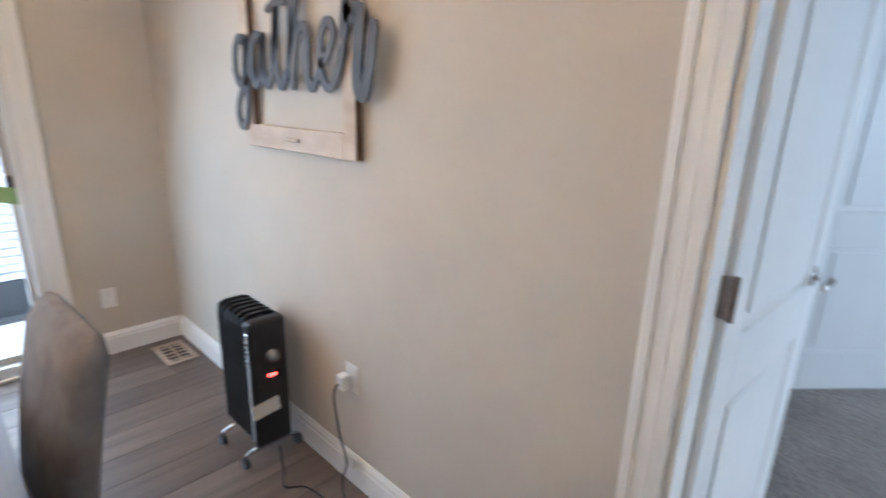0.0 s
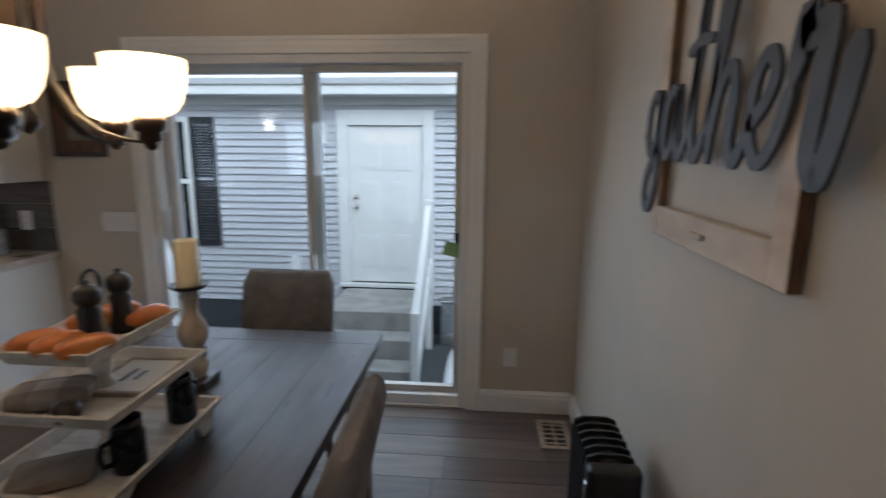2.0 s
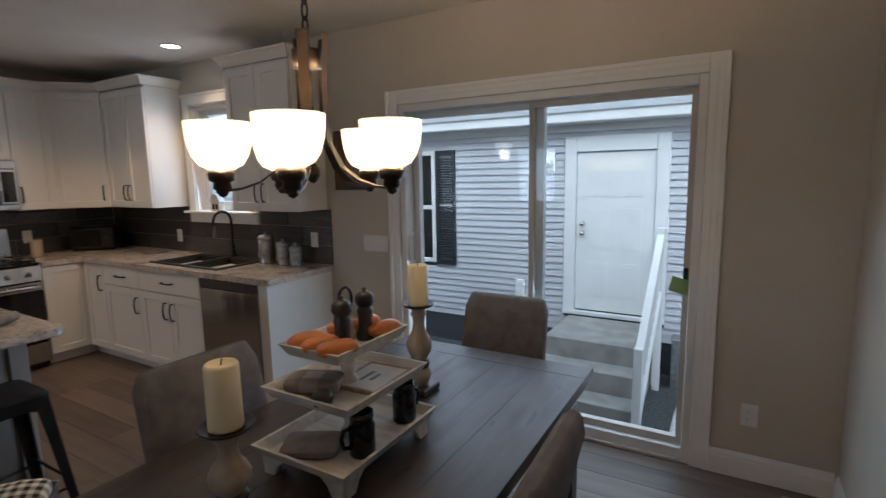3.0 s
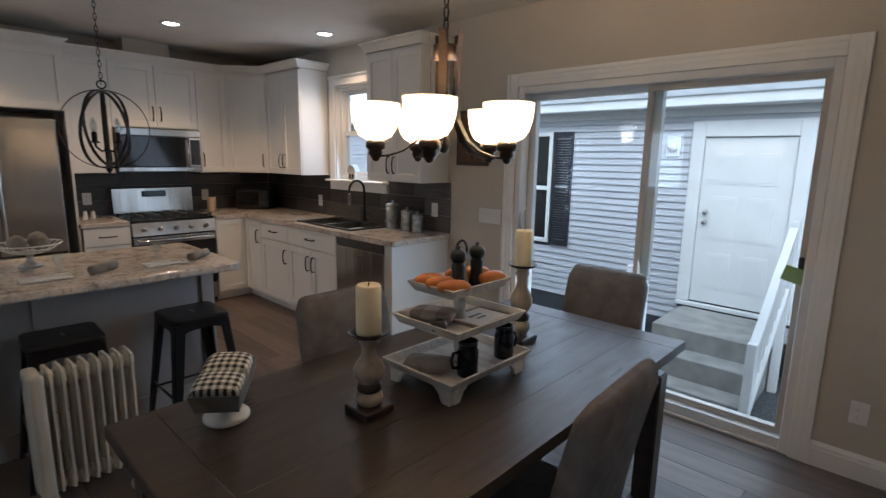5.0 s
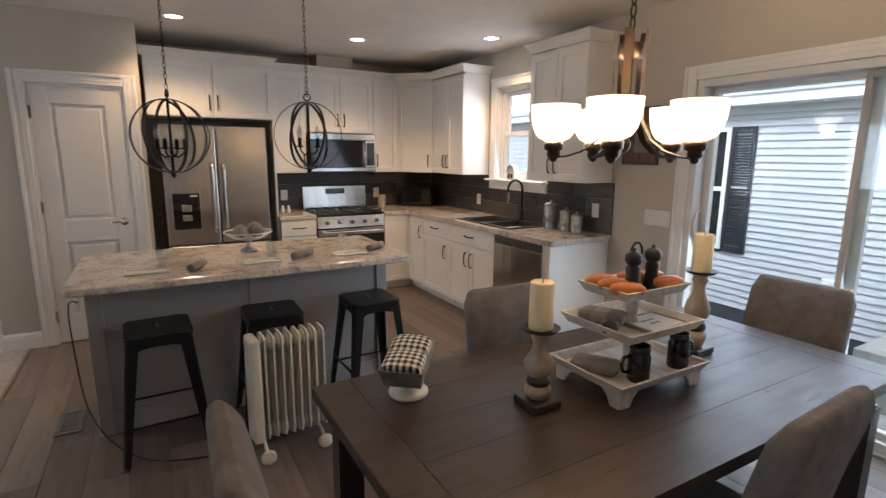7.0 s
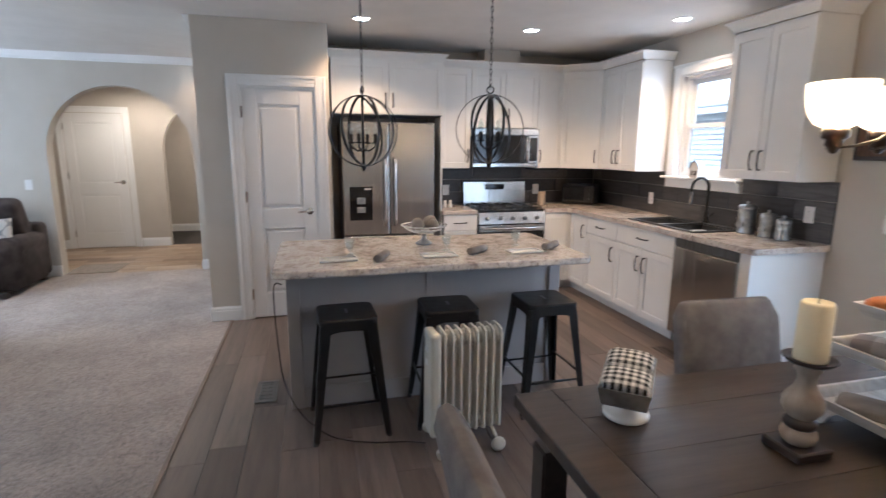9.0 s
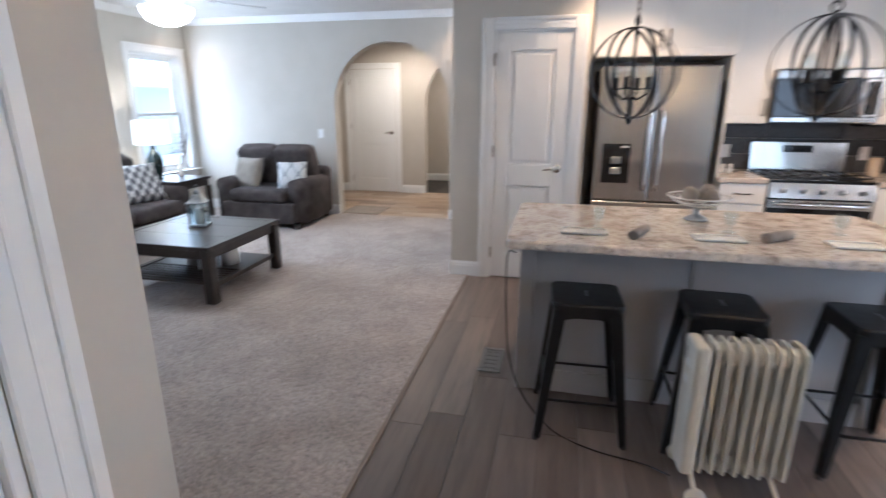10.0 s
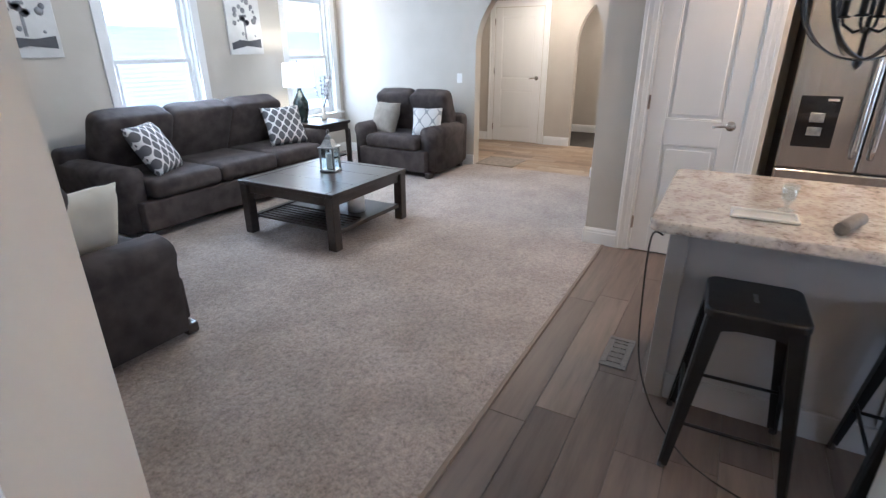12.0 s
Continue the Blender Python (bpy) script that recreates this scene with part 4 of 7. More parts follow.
box(dh, 0.265, 0.355, -0.042, -0.0365, 0.745, 0.757, 0.002)
part("pocket_handle", dh, "steel", dw)
part("toe_kick", B(0.004, 0.618, 0.05, 0.06, 0, 0.10), "black", dw)

UB, UT = 1.335, 2.37


def wall_unit(m, w, label, doors, z0=UB, z1=UT, depth=0.31):
    """A wall cabinet with plain-edged shaker doors; its own y goes back to the wall."""
    t = thing("wall_cabinet", m, label, "cabinet", "kitchen wall cabinets")
    part("body", B(0.0008, w - 0.0008, 0, depth, z0, z1, 0.001), "cab", t)
    n = len(doors)
    for i, hd in enumerate(doors):
        dwid = w / n
        front(t, "door", dwid, z1 - z0 - 0.02, T((i * dwid, -0.0005, z0 + 0.004)), handle=(dwid - 0.035 if hd == "r" else 0.035, 0.13, "v") if hd else None)
    return t


wall_unit(pose(-4.80, 1.29, 0, 0, 0, 90), 0.345, "tall white shaker wall cabinet beside the fridge", ["r"])
wall_unit(pose(-4.80, 1.636, 0, 0, 0, 90), 0.764, "white shaker wall cabinet over the microwave", ["r", "l"], z0=1.765)
wall_unit(pose(-4.80, 2.401, 0, 0, 0, 90), 0.299, "narrow white shaker wall cabinet", ["l"])
dc = thing("wall_cabinet", pose(0, 0, 0), "white diagonal corner wall cabinet", "cabinet", "kitchen wall cabinets")
part("body", prism(bmesh.new(), [(-4.799, 2.702), (-4.502, 3.013), (-4.502, 3.337), (-5.127, 3.337), (-5.127, 2.702)], "z", UB, UT), "cab", dc)
front(dc, "door", 0.425, UT - UB - 0.02, pose(-4.797, 2.706, UB + 0.004, 0, 0, 46.3), handle=(0.385, 0.13, "v"))
wall_unit(pose(-4.50, 3.025, 0), 0.67, "white shaker wall cabinet beside the window", ["r", "l"])
wall_unit(pose(-2.77, 3.025, 0), 0.65, "white shaker wall cabinet over the canisters", ["r", "l"])
fcab = wall_unit(pose(-4.56, 0.18, 0, 0, 0, 90), 1.09, "white shaker cabinet above the refrigerator", ["r", "l"], z0=1.86, depth=0.56)
fpn = thing("fridge_surround", pose(0, 0, 0), "white tall surround beside the refrigerator", "surround")
part("panel", B(-5.127, -4.56, 1.245, 1.266, 0, 1.858, 0.002), "cab", fpn)


def moulding(pts, z=UT):
    """A cornice swept along the fronts of the wall cabinets, mitred at corners."""
    prof = [(0.0, 0.002), (0.006, 0.002), (0.012, 0.02), (0.035, 0.055), (0.05, 0.065), (0.05, 0.075), (0.0, 0.075)]
    b = bmesh.new()
    rings = []
    n = len(pts)
    P = [Vector(p) for p in pts]
    for i, p in enumerate(P):
        d0 = (P[i] - P[i - 1]).normalized() if i else (P[1] - P[0]).normalized()
        d1 = (P[i + 1] - P[i]).normalized() if i < n - 1 else d0
        n0, n1 = Vector((d0.y, -d0.x)), Vector((d1.y, -d1.x))
        nn = (n0 + n1)
        nn = nn / max(0.3, nn.dot(n0))
        rings.append([b.verts.new((p.x + nn.x * u, p.y + nn.y * u, z + v)) for u, v in prof])
    for r0, r1 in zip(rings, rings[1:]):
        for k in range(len(prof)):
            b.faces.new((r0[k], r0[(k + 1) % len(prof)], r1[(k + 1) % len(prof)], r1[k]))
    b.faces.new(rings[0])
    b.faces.new(rings[-1])
    bmesh.ops.recalc_face_normals(b, faces=b.faces)
    return b


solid("cornice", moulding([(-4.821, 1.29), (-4.821, 2.695), (-4.515, 3.004), (-3.829, 3.004), (-3.829, 3.337)]), "cab", "white crown cornice on the wall cabinets", "cornice")
solid("cornice", moulding([(-2.771, 3.337), (-2.771, 3.004), (-2.119, 3.004), (-2.119, 3.337)]), "cab", "white crown cornice on the single wall cabinet", "cornice")
solid("cornice", moulding([(-4.581, 0.153), (-4.581, 1.271), (-5.1, 1.271)]), "cab", "white crown cornice above the refrigerator cabinet", "cornice")
solid("vent_chase", B(-5.128, -4.86, 1.80, 2.20, UT + 0.001, H - 0.001), "wall", "greige boxed vent chase above the microwave", "chase")
for a, b_, c_, d_ in ((-5.12, -4.83, 1.30, 1.63), (-5.12, -4.83, 2.42, 2.70)):
    solid("light_rail", B(a, b_, c_, d_, UB - 0.022, UB - 0.001, 0.003), "black_plastic", "black strip under a wall cabinet", "light rail")

rf = thing("refrigerator", pose(-4.42, 0.25, 0, 0, 0, 90), "stainless steel french-door refrigerator with ice dispenser", "refrigerator")
part("body", B(0.004, 0.906, 0.065, 0.70, 0.02, 1.775, 0.004), "black_plastic", rf)
FZ = 0.70
for nm, a, b_ in (("left_door", 0.006, 0.452), ("right_door", 0.458, 0.904)):
    d = part(nm, B(a, b_, 0.0, 0.064, FZ, 1.785, 0.012, 3), "steel", rf)
    hx = b_ - 0.045 if a < 0.1 else a + 0.045
    hb = bmesh.new()
    tube(hb, [(hx, -0.001, FZ + 0.10), (hx, -0.045, FZ + 0.11), (hx, -0.052, FZ + 0.16), (hx, -0.052, 1.38), (hx, -0.045, 1.43), (hx, -0.001, 1.44)], 0.014, 10)
    part("handle", hb, "chrome", d, "long steel bar handle")
fz = part("freezer_drawer", B(0.006, 0.904, 0.0, 0.064, 0.10, FZ - 0.008, 0.012, 3), "steel", rf)
hb = bmesh.new()
tube(hb, [(0.10, -0.001, 0.60), (0.11, -0.045, 0.60), (0.16, -0.052, 0.60), (0.75, -0.052, 0.60), (0.80, -0.045, 0.60), (0.81, -0.001, 0.60)], 0.014, 10)
part("handle", hb, "chrome", fz)
dp = part("dispenser", B(0.065, 0.285, -0.006, -0.0005, 0.85, 1.175, 0.006), "black_gloss", rf, "black ice and water dispenser")
part("paddle", B(0.135, 0.215, -0.012, -0.0065, 1.01, 1.07, 0.004), "galv", dp)
part("paddle", B(0.135, 0.215, -0.012, -0.0065, 0.925, 0.98, 0.004), "galv", dp)
part("badge", B(0.21, 0.27, -0.0075, -0.0065, 1.145, 1.16), "paper", dp)
part("toe_grille", B(0.02, 0.89, 0.04, 0.06, 0.0, 0.095), "black", rf)

rg = thing("range", pose(-4.50, 1.640, 0, 0, 0, 90), "stainless steel gas range with black cooktop", "range")
part("body", B(0.004, 0.756, 0.03, 0.61, 0.02, 0.895, 0.003), "black", rg)
cp = part("control_panel", prism(bmesh.new(), [(-0.03, 0.765), (0.0, 0.885), (0.029, 0.885), (0.029, 0.765)], "x", 0.004, 0.756), "steel", rg)
for i in range(5):
    kb = bmesh.new()
    x = 0.10 + i * 0.14
    lathe(kb, [(0, 0), (0.021, 0), (0.019, 0.022), (0.015, 0.026), (0, 0.026)], 16, T((x, -0.018, 0.82)) @ Euler((radians(76), 0, 0)).to_matrix().to_4x4())
    part("knob", kb, "steel_dark", cp)
od = part("oven_door", B(0.006, 0.754, -0.018, 0.028, 0.24, 0.755, 0.006, 2), "black_gloss", rg)
part("door_rail", B(0.006, 0.754, -0.024, -0.0185, 0.68, 0.752, 0.003), "steel", od)
hb = bmesh.new()
tube(hb, [(0.05, -0.024, 0.715), (0.05, -0.06, 0.72), (0.09, -0.07, 0.72), (0.67, -0.07, 0.72), (0.71, -0.06, 0.72), (0.71, -0.024, 0.715)], 0.012, 10)
part("handle", hb, "chrome", od, "steel oven handle")
part("drawer", B(0.006, 0.754, -0.014, 0.028, 0.06, 0.232, 0.006), "steel", rg)
part("cooktop", B(0.004, 0.756, -0.002, 0.53, 0.896, 0.908, 0.004), "black_gloss", rg)
for gx in (0.13, 0.38, 0.63):
    gb = bmesh.new()
    for yy in (0.05, 0.26, 0.47):
        box(gb, gx - 0.115, gx + 0.115, yy - 0.006, yy + 0.006, 0.922, 0.934, 0.002)
    for xx in (-0.11, 0.0, 0.11):
        box(gb, gx + xx - 0.006, gx + xx + 0.006, 0.044, 0.476, 0.9345, 0.944, 0.002)
        for yy in (0.05, 0.47):
            box(gb, gx + xx - 0.006, gx + xx + 0.006, yy - 0.006, yy + 0.006, 0.9085, 0.9335)
    part("grate", gb, "black", rg, "black cast-iron grate")
bgd = part("backguard", prism(bmesh.new(), [(0.54, 0.90), (0.56, 1.17), (0.575, 1.18), (0.61, 1.18), (0.61, 0.90)], "x", 0.004, 0.756), "steel", rg)
part("display", B(0.27, 0.49, 0.535, 0.552, 1.085, 1.145, 0.002, m=Matrix.Translation((0, 0.0, 0))), "black_gloss", bgd)

mw = thing("microwave", pose(-4.745, 1.640, 1.345, 0, 0, 90), "stainless over-the-range microwave with black glass door", "microwave")
part("body", B(0.002, 0.758, 0.0, 0.38, 0, 0.415, 0.004), "steel_dark", mw)
part("top_vent", B(0.004, 0.756, -0.03, -0.0005, 0.345, 0.413, 0.005), "steel", mw)
md = part("door", B(0.004, 0.60, -0.032, -0.0005, 0.05, 0.342, 0.006), "black_gloss", mw)
for q in ((0.004, 0.60, 0.006, 0.048), ):
    part("bottom_rail", B(q[0], 0.756, -0.03, -0.0005, q[2], q[3], 0.004), "steel", mw)
part("control_panel", B(0.635, 0.756, -0.03, -0.0005, 0.05, 0.342, 0.005), "steel", mw)
part("keypad", B(0.65, 0.74, -0.0325, -0.0305, 0.07, 0.32), "black_gloss", mw)
hb = bmesh.new()
tube(hb, [(0.615, -0.001, 0.07), (0.615, -0.04, 0.085), (0.615, -0.052, 0.2), (0.615, -0.04, 0.315), (0.615, -0.001, 0.33)], 0.012, 10)
part("handle", hb, "chrome", md, "bowed steel handle")

# island
isl = thing("island", pose(0, 0, 0), "grey-panelled kitchen island with overhanging top", "island")
part("body", B(-2.96, -2.425, -0.19, 1.50, 0, TOP - 0.001, 0.003), "isl", isl)
for yy in (-0.195, 1.435):
    part("corner_post", B(-2.424, -2.405, yy, yy + 0.075, 0, TOP - 0.001, 0.003), "isl", isl)
part("batten", B(-2.424, -2.417, 0.62, 0.66, 0.14, TOP - 0.001, 0.002), "isl", isl)
part("baseboard", B(-2.4245, -2.41, -0.119, 1.434, 0, 0.13, 0.004), "isl", isl)
it = bmesh.new()
out = []
for cx, cy, a0 in ((-2.16, -0.195, -90), (-2.16, 1.515, 0), (-2.99, 1.515, 90), (-2.99, -0.195, 180)):
    out += [(cx + 0.055 * math.cos(radians(a0 + k * 15)), cy + 0.055 * math.sin(radians(a0 + k * 15))) for k in range(7)]
prism(it, out, "z", TOP, 0.913)
bmesh.ops.bevel(it, geom=[e for e in it.edges if abs(e.verts[0].co.z - e.verts[1].co.z) < 1e-5], offset=0.012, segments=3, affect="EDGES", profile=0.5)
solid("worktop", it, "granite", "speckled beige laminate island top with rounded edge", "worktop")


def stool(m, label):
    t = thing("bar_stool", m, label, "stool", "stools at the island")
    hs = 0.66
    s = bmesh.new()
    pts = []
    for cx, cy, a0 in ((0.115, 0.115, 0), (-0.115, 0.115, 90), (-0.115, -0.115, 180), (0.115, -0.115, 270)):
        pts += [(cx + 0.04 * math.cos(radians(a0 + k * 18)), cy + 0.04 * math.sin(radians(a0 + k * 18))) for k in range(6)]
    prism(s, pts, "z", hs - 0.028, hs)
    bmesh.ops.bevel(s, geom=[e for e in s.edges if min(e.verts[0].co.z, e.verts[1].co.z) > hs - 1e-4], offset=0.010, segments=3, affect="EDGES", profile=0.5)
    so = part("seat", s, "black", t)
    part("slot", B(-0.035, 0.035, -0.007, 0.007, hs + 0.0005, hs + 0.0015), "steel_dark", so)
    ap = bmesh.new()
    for sx, sy in ((1, 0), (-1, 0), (0, 1), (0, -1)):
        prof = [(-0.12, hs - 0.029), (0.12, hs - 0.029), (0.12, hs - 0.10), (0.09, hs - 0.075), (0.05, hs - 0.066), (-0.05, hs - 0.066), (-0.09, hs - 0.075), (-0.12, hs - 0.10)]
        b = bmesh.new()
        prism(b, prof, "y", -0.002, 0.002)
        b.transform(Matrix.Translation((sx * 0.146, sy * 0.146, 0)) @ Matrix.Rotation(radians(0 if sy else 90), 4, "Z"))
        merge(ap, b)
    part("apron", ap, "black", t)
    top, foot = 0.135, 0.195
    for sx in (1, -1):
        for sy in (1, -1):
            l = bmesh.new()
            b = bmesh.new()
            ring = []
            for z, c, w in ((hs - 0.03, top, 0.058), (0.012, foot, 0.032)):
                o = 1
                ring.append([b.verts.new((sx * (c + 0.012) - sx * u, sy * (c + 0.012) - sy * v, z)) for u, v in ((0, 0.008), (0.008, 0), (w, 0), (w, 0.006), (0.008, 0.010), (0.006, w), (0, w))])
            for k in range(7):
                b.faces.new((ring[0][k], ring[0][(k + 1) % 7], ring[1][(k + 1) % 7], ring[1][k]))
            b.faces.new(ring[0])
            b.faces.new(ring[1])
            bmesh.ops.recalc_face_normals(b, faces=b.faces)
            merge(l, b)
            lo = part("leg", l, "black", t)
            fp = bmesh.new()
            cyl(fp, 0.014, 0, 0.02, 10, T((sx * foot, sy * foot, 0)), 0.012)
            part("rubber_foot", fp, "black_plastic", lo)
    for z, k in ((0.20, 0.0), (0.235, 1.0)):
        f = (hs - z) / hs
        c = top + (foot - top) * f
        for s_ in (1, -1):
            rb = bmesh.new()
            if k:
                tube(rb, [(-c, s_ * c, z), (c, s_ * c, z)], 0.007)
            else:
                tube(rb, [(s_ * c, -c, z), (s_ * c, c, z)], 0.007)
            part("foot_rail", rb, "black", t)
    return t


stool(pose(-2.185, 0.125, 0.002, 0, 0, 2), "black metal backless bar stool at the island end")
stool(pose(-2.20, 0.70, 0.002, 0, 0, -2), "black metal backless bar stool behind the cream heater")
stool(pose(-2.18, 1.29, 0.002, 0, 0, 1), "black metal backless bar stool near the sink side")

# things on the island
def setting(y, label):
    p = thing("serving_plate", pose(-2.33, y, 0.914, 0, 0, 0), label, "plate", "island place settings")
    b = bmesh.new()
    box(b, -0.045, 0.045, -0.095, 0.095, 0, 0.004)
    for q in ((-0.055, -0.045, -0.105, 0.105), (0.045, 0.055, -0.105, 0.105), (-0.045, 0.045, -0.105, -0.095), (-0.045, 0.045, 0.095, 0.105)):
        box(b, *q, 0.001, 0.012, 0.003)
    part("tray", b, "ceramic", p)


def napkin(x, y, rz, label):
    n = thing("rolled_napkin", pose(x, y, 0.914, 0, 0, rz), label, "napkin", "island place settings")
    b = bmesh.new()
    tube(b, [(0, -0.085, 0.022), (0, -0.03, 0.023), (0, 0.03, 0.022), (0, 0.085, 0.022)], 0.022, 12)
    part("roll", b, "linen", n)
    b = bmesh.new()
    tube(b, [((0.004 + 0.002 * k) * math.cos(k), -0.0865, 0.022 + (0.004 + 0.002 * k) * math.sin(k)) for k in range(9)], 0.0025, 6)
    part("fold", b, "linen", n)


def glass_cup(x, y):
    g = thing("drinking_glass", pose(x, y, 0.919), "small clear footed glass on the island", "glass", "island place settings")
    b = bmesh.new()
    lathe(b, [(0, 0), (0.026, 0), (0.027, 0.004), (0.008, 0.010), (0.007, 0.022), (0.020, 0.038), (0.027, 0.07), (0.029, 0.095), (0.027, 0.095), (0.025, 0.07), (0.018, 0.041), (0, 0.036)], 20)
    part("bowl", b, "glass", g)


for y in (0.10, 0.68, 1.22):
    setting(y, "cream rectangular serving plate on the island")
napkin(-2.30, 0.34, 65, "rolled taupe napkin lying end-on")
napkin(-2.36, 0.93, 38, "rolled taupe napkin on the island")
napkin(-2.40, 1.43, 38, "rolled taupe napkin at the island end")
glass_cup(-2.44, 0.17)
glass_cup(-2.46, 0.76)
glass_cup(-2.52, 1.24)
fbw = thing("fruit_bowl", pose(-2.74, 0.68, 0.914), "white wire pedestal bowl on the island", "bowl")
b = bmesh.new()
lathe(b, [(0, 0), (0.055, 0), (0.05, 0.012), (0.018, 0.03), (0.016, 0.06), (0.04, 0.075), (0, 0.075)], 20)
part("pedestal", b, "galv", fbw)
b = bmesh.new()
for r, z in ((0.07, 0.08), (0.115, 0.10), (0.15, 0.125)):
    tube(b, [(r * math.cos(2 * math.pi * k / 24), r * math.sin(2 * math.pi * k / 24), z) for k in range(24)], 0.004, 6, True)
for k in range(20):
    a = 2 * math.pi * k / 20
    tube(b, [(0.03 * math.cos(a), 0.03 * math.sin(a), 0.075), (0.09 * math.cos(a), 0.09 * math.sin(a), 0.085), (0.15 * math.cos(a), 0.15 * math.sin(a), 0.125)], 0.0025, 5)
part("basket", b, "ceramic", fbw, "white wire basket")
for x, y, r in ((0.03, -0.05, 0.046), (-0.02, 0.045, 0.05), (0.045, 0.05, 0.042)):
    o = bmesh.new()
    lathe(o, [(0, -r * 0.9), (r * 0.6, -r * 0.75), (r, 0), (r * 0.7, r * 0.7), (r * 0.2, r), (0, r * 0.95)], 16)
    solid("decor_ball", o, "beige_cushion", "pale woven ornament ball in the wire bowl", "ornament", "ornaments in the bowl", m=pose(-2.74 + x, 0.68 + y, 0.914 + 0.085 + r))

# on the worktops
for x, r, h in ((-2.66, 0.062, 0.20), (-2.47, 0.052, 0.155), (-2.34, 0.047, 0.13)):
    c = thing("canister", pose(x, 3.20, 0.913), "galvanised metal canister with lid on the worktop", "canister", "canisters")
    b = bmesh.new()
    lathe(b, [(0, 0), (r, 0), (r, 0.01), (r * 0.985, 0.014), (r * 0.985, h * 0.5), (r, h * 0.5 + 0.004), (r * 0.985, h * 0.5 + 0.008), (r * 0.985, h), (0, h)], 28)
    part("can", b, "galv", c)
    b = bmesh.new()
    lathe(b, [(r * 1.03, h - 0.012), (r * 1.03, h + 0.006), (r * 0.8, h + 0.018), (0.012, h + 0.024), (0.008, h + 0.03), (0.014, h + 0.042), (0, h + 0.048)], 28)
    part("lid", b, "galv", c)
    part("label_plate", B(-r * 0.5, r * 0.5, -r * 1.02 - 0.002, -r * 0.86, h * 0.25, h * 0.42), "galv", c)
sm = thing("toaster_oven", pose(-4.93, 3.06, 0.913, 0, 0, 45), "black countertop appliance in the corner", "appliance")
part("body", B(-0.19, 0.19, -0.14, 0.14, 0.012, 0.235, 0.03, 3), "black_plastic", sm)
part("door", B(-0.17, 0.08, -0.148, -0.1405, 0.04, 0.20, 0.004), "black_gloss", sm)
for z in (0.07, 0.12, 0.17):
    b = bmesh.new()
    cyl(b, 0.014, 0, 0.016, 12, T((0.13, -0.141, z)) @ Euler((radians(90), 0, 0)).to_matrix().to_4x4())
    part("knob", b, "black", sm)
for q in ((-0.16, -0.11), (0.16, -0.11), (-0.16, 0.11), (0.16, 0.11)):
    b = bmesh.new()
    cyl(b, 0.014, 0, 0.013, 10, T((q[0], q[1], 0)))
    part("foot", b, "black", sm)
for y in (1.36, 1.42):
    b = bmesh.new()
    lathe(b, [(0, 0), (0.019, 0), (0.021, 0.02), (0.016, 0.06), (0.017, 0.068), (0.012, 0.08), (0, 0.083)], 16)
    solid("shaker", b, "ceramic", "small white ceramic shaker beside the range", "shaker", "shakers", m=pose(-4.80, y, 0.913))
pt = thing("utensil_crock", pose(-4.85, 2.52, 0.913), "pale wooden crock beside the range", "crock")
b = bmesh.new()
lathe(b, [(0, 0), (0.042, 0), (0.045, 0.01), (0.045, 0.15), (0.04, 0.155), (0.038, 0.02), (0, 0.015)], 20)
part("crock", b, "rawwood", pt)
hn = thing("house_ornament", pose(-3.36, 3.30, 1.30), "small white wooden barn ornament on the window sill", "ornament")
part("walls", prism(bmesh.new(), [(-0.055, 0), (0.055, 0), (0.055, 0.08), (0.03, 0.125), (0, 0.14), (-0.03, 0.125), (-0.055, 0.08)], "y", -0.025, 0.025), "whitewash", hn)
rfm = bmesh.new()
for s in (1, -1):
    prism(rfm, [(s * 0.062, 0.076), (s * 0.034, 0.13), (0, 0.146), (0, 0.152), (s * 0.037, 0.135), (s * 0.068, 0.079)], "y", -0.03, 0.03)
part("roof", rfm, "galv", hn, "grey metal roof")
for x in (-0.022, 0.022):
    part("opening", B(x - 0.013, x + 0.013, -0.0275, -0.0255, 0.02, 0.06), "black", hn)


def plate(name, m, w, label, kind):
    """A white wall plate; its own y faces out at -y."""
    t = thing(name, m, label, kind)
    part("cover", B(-w / 2, w / 2, -0.006, -0.0005, -0.058, 0.058, 0.003), "white", t)
    n = max(1, round(w / 0.045) - 0 if w > 0.08 else 1)
    for i in range(n):
        cx = (i - (n - 1) / 2) * 0.046
        if kind == "switch":
            part("rocker", B(cx - 0.016, cx + 0.016, -0.010, -0.0065, -0.033, 0.033, 0.002), "white", t)
        else:
            for z in (-0.02, 0.02):
                so = part("socket", B(cx - 0.016, cx + 0.016, -0.008, -0.0065, z - 0.014, z + 0.014, 0.003), "white", t)
                part("slots", B(cx - 0.007, cx - 0.005, -0.0086, -0.0081, z - 0.005, z + 0.006), "black", so)
    return t


plate("light_switch", pose(-1.68, 3.34, 1.10), 0.21, "white four-gang light switch plate on the wall", "switch")
plate("wall_outlet", pose(0.645, 3.34, 0.345), 0.075, "white outlet plate above the baseboard", "outlet")
plate("wall_outlet", pose(1.02, 1.50, 0.47, 0, 0, -90), 0.075, "white outlet with a plugged-in cord", "outlet")
plate("wall_outlet", pose(-2.26, 3.325, 1.10), 0.075, "white outlet plate on the dark backsplash", "outlet")
plate("wall_outlet", pose(-3.98, 3.325, 1.06), 0.075, "white outlet plate on the dark backsplash", "outlet")
plate("wall_outlet", pose(-5.115, 2.56, 1.08, 0, 0, 90), 0.075, "white outlet plate on the dark backsplash", "outlet")
plate("wall_outlet", pose(-5.115, 1.45, 1.08, 0, 0, 90), 0.075, "white outlet plate on the dark backsplash", "outlet")
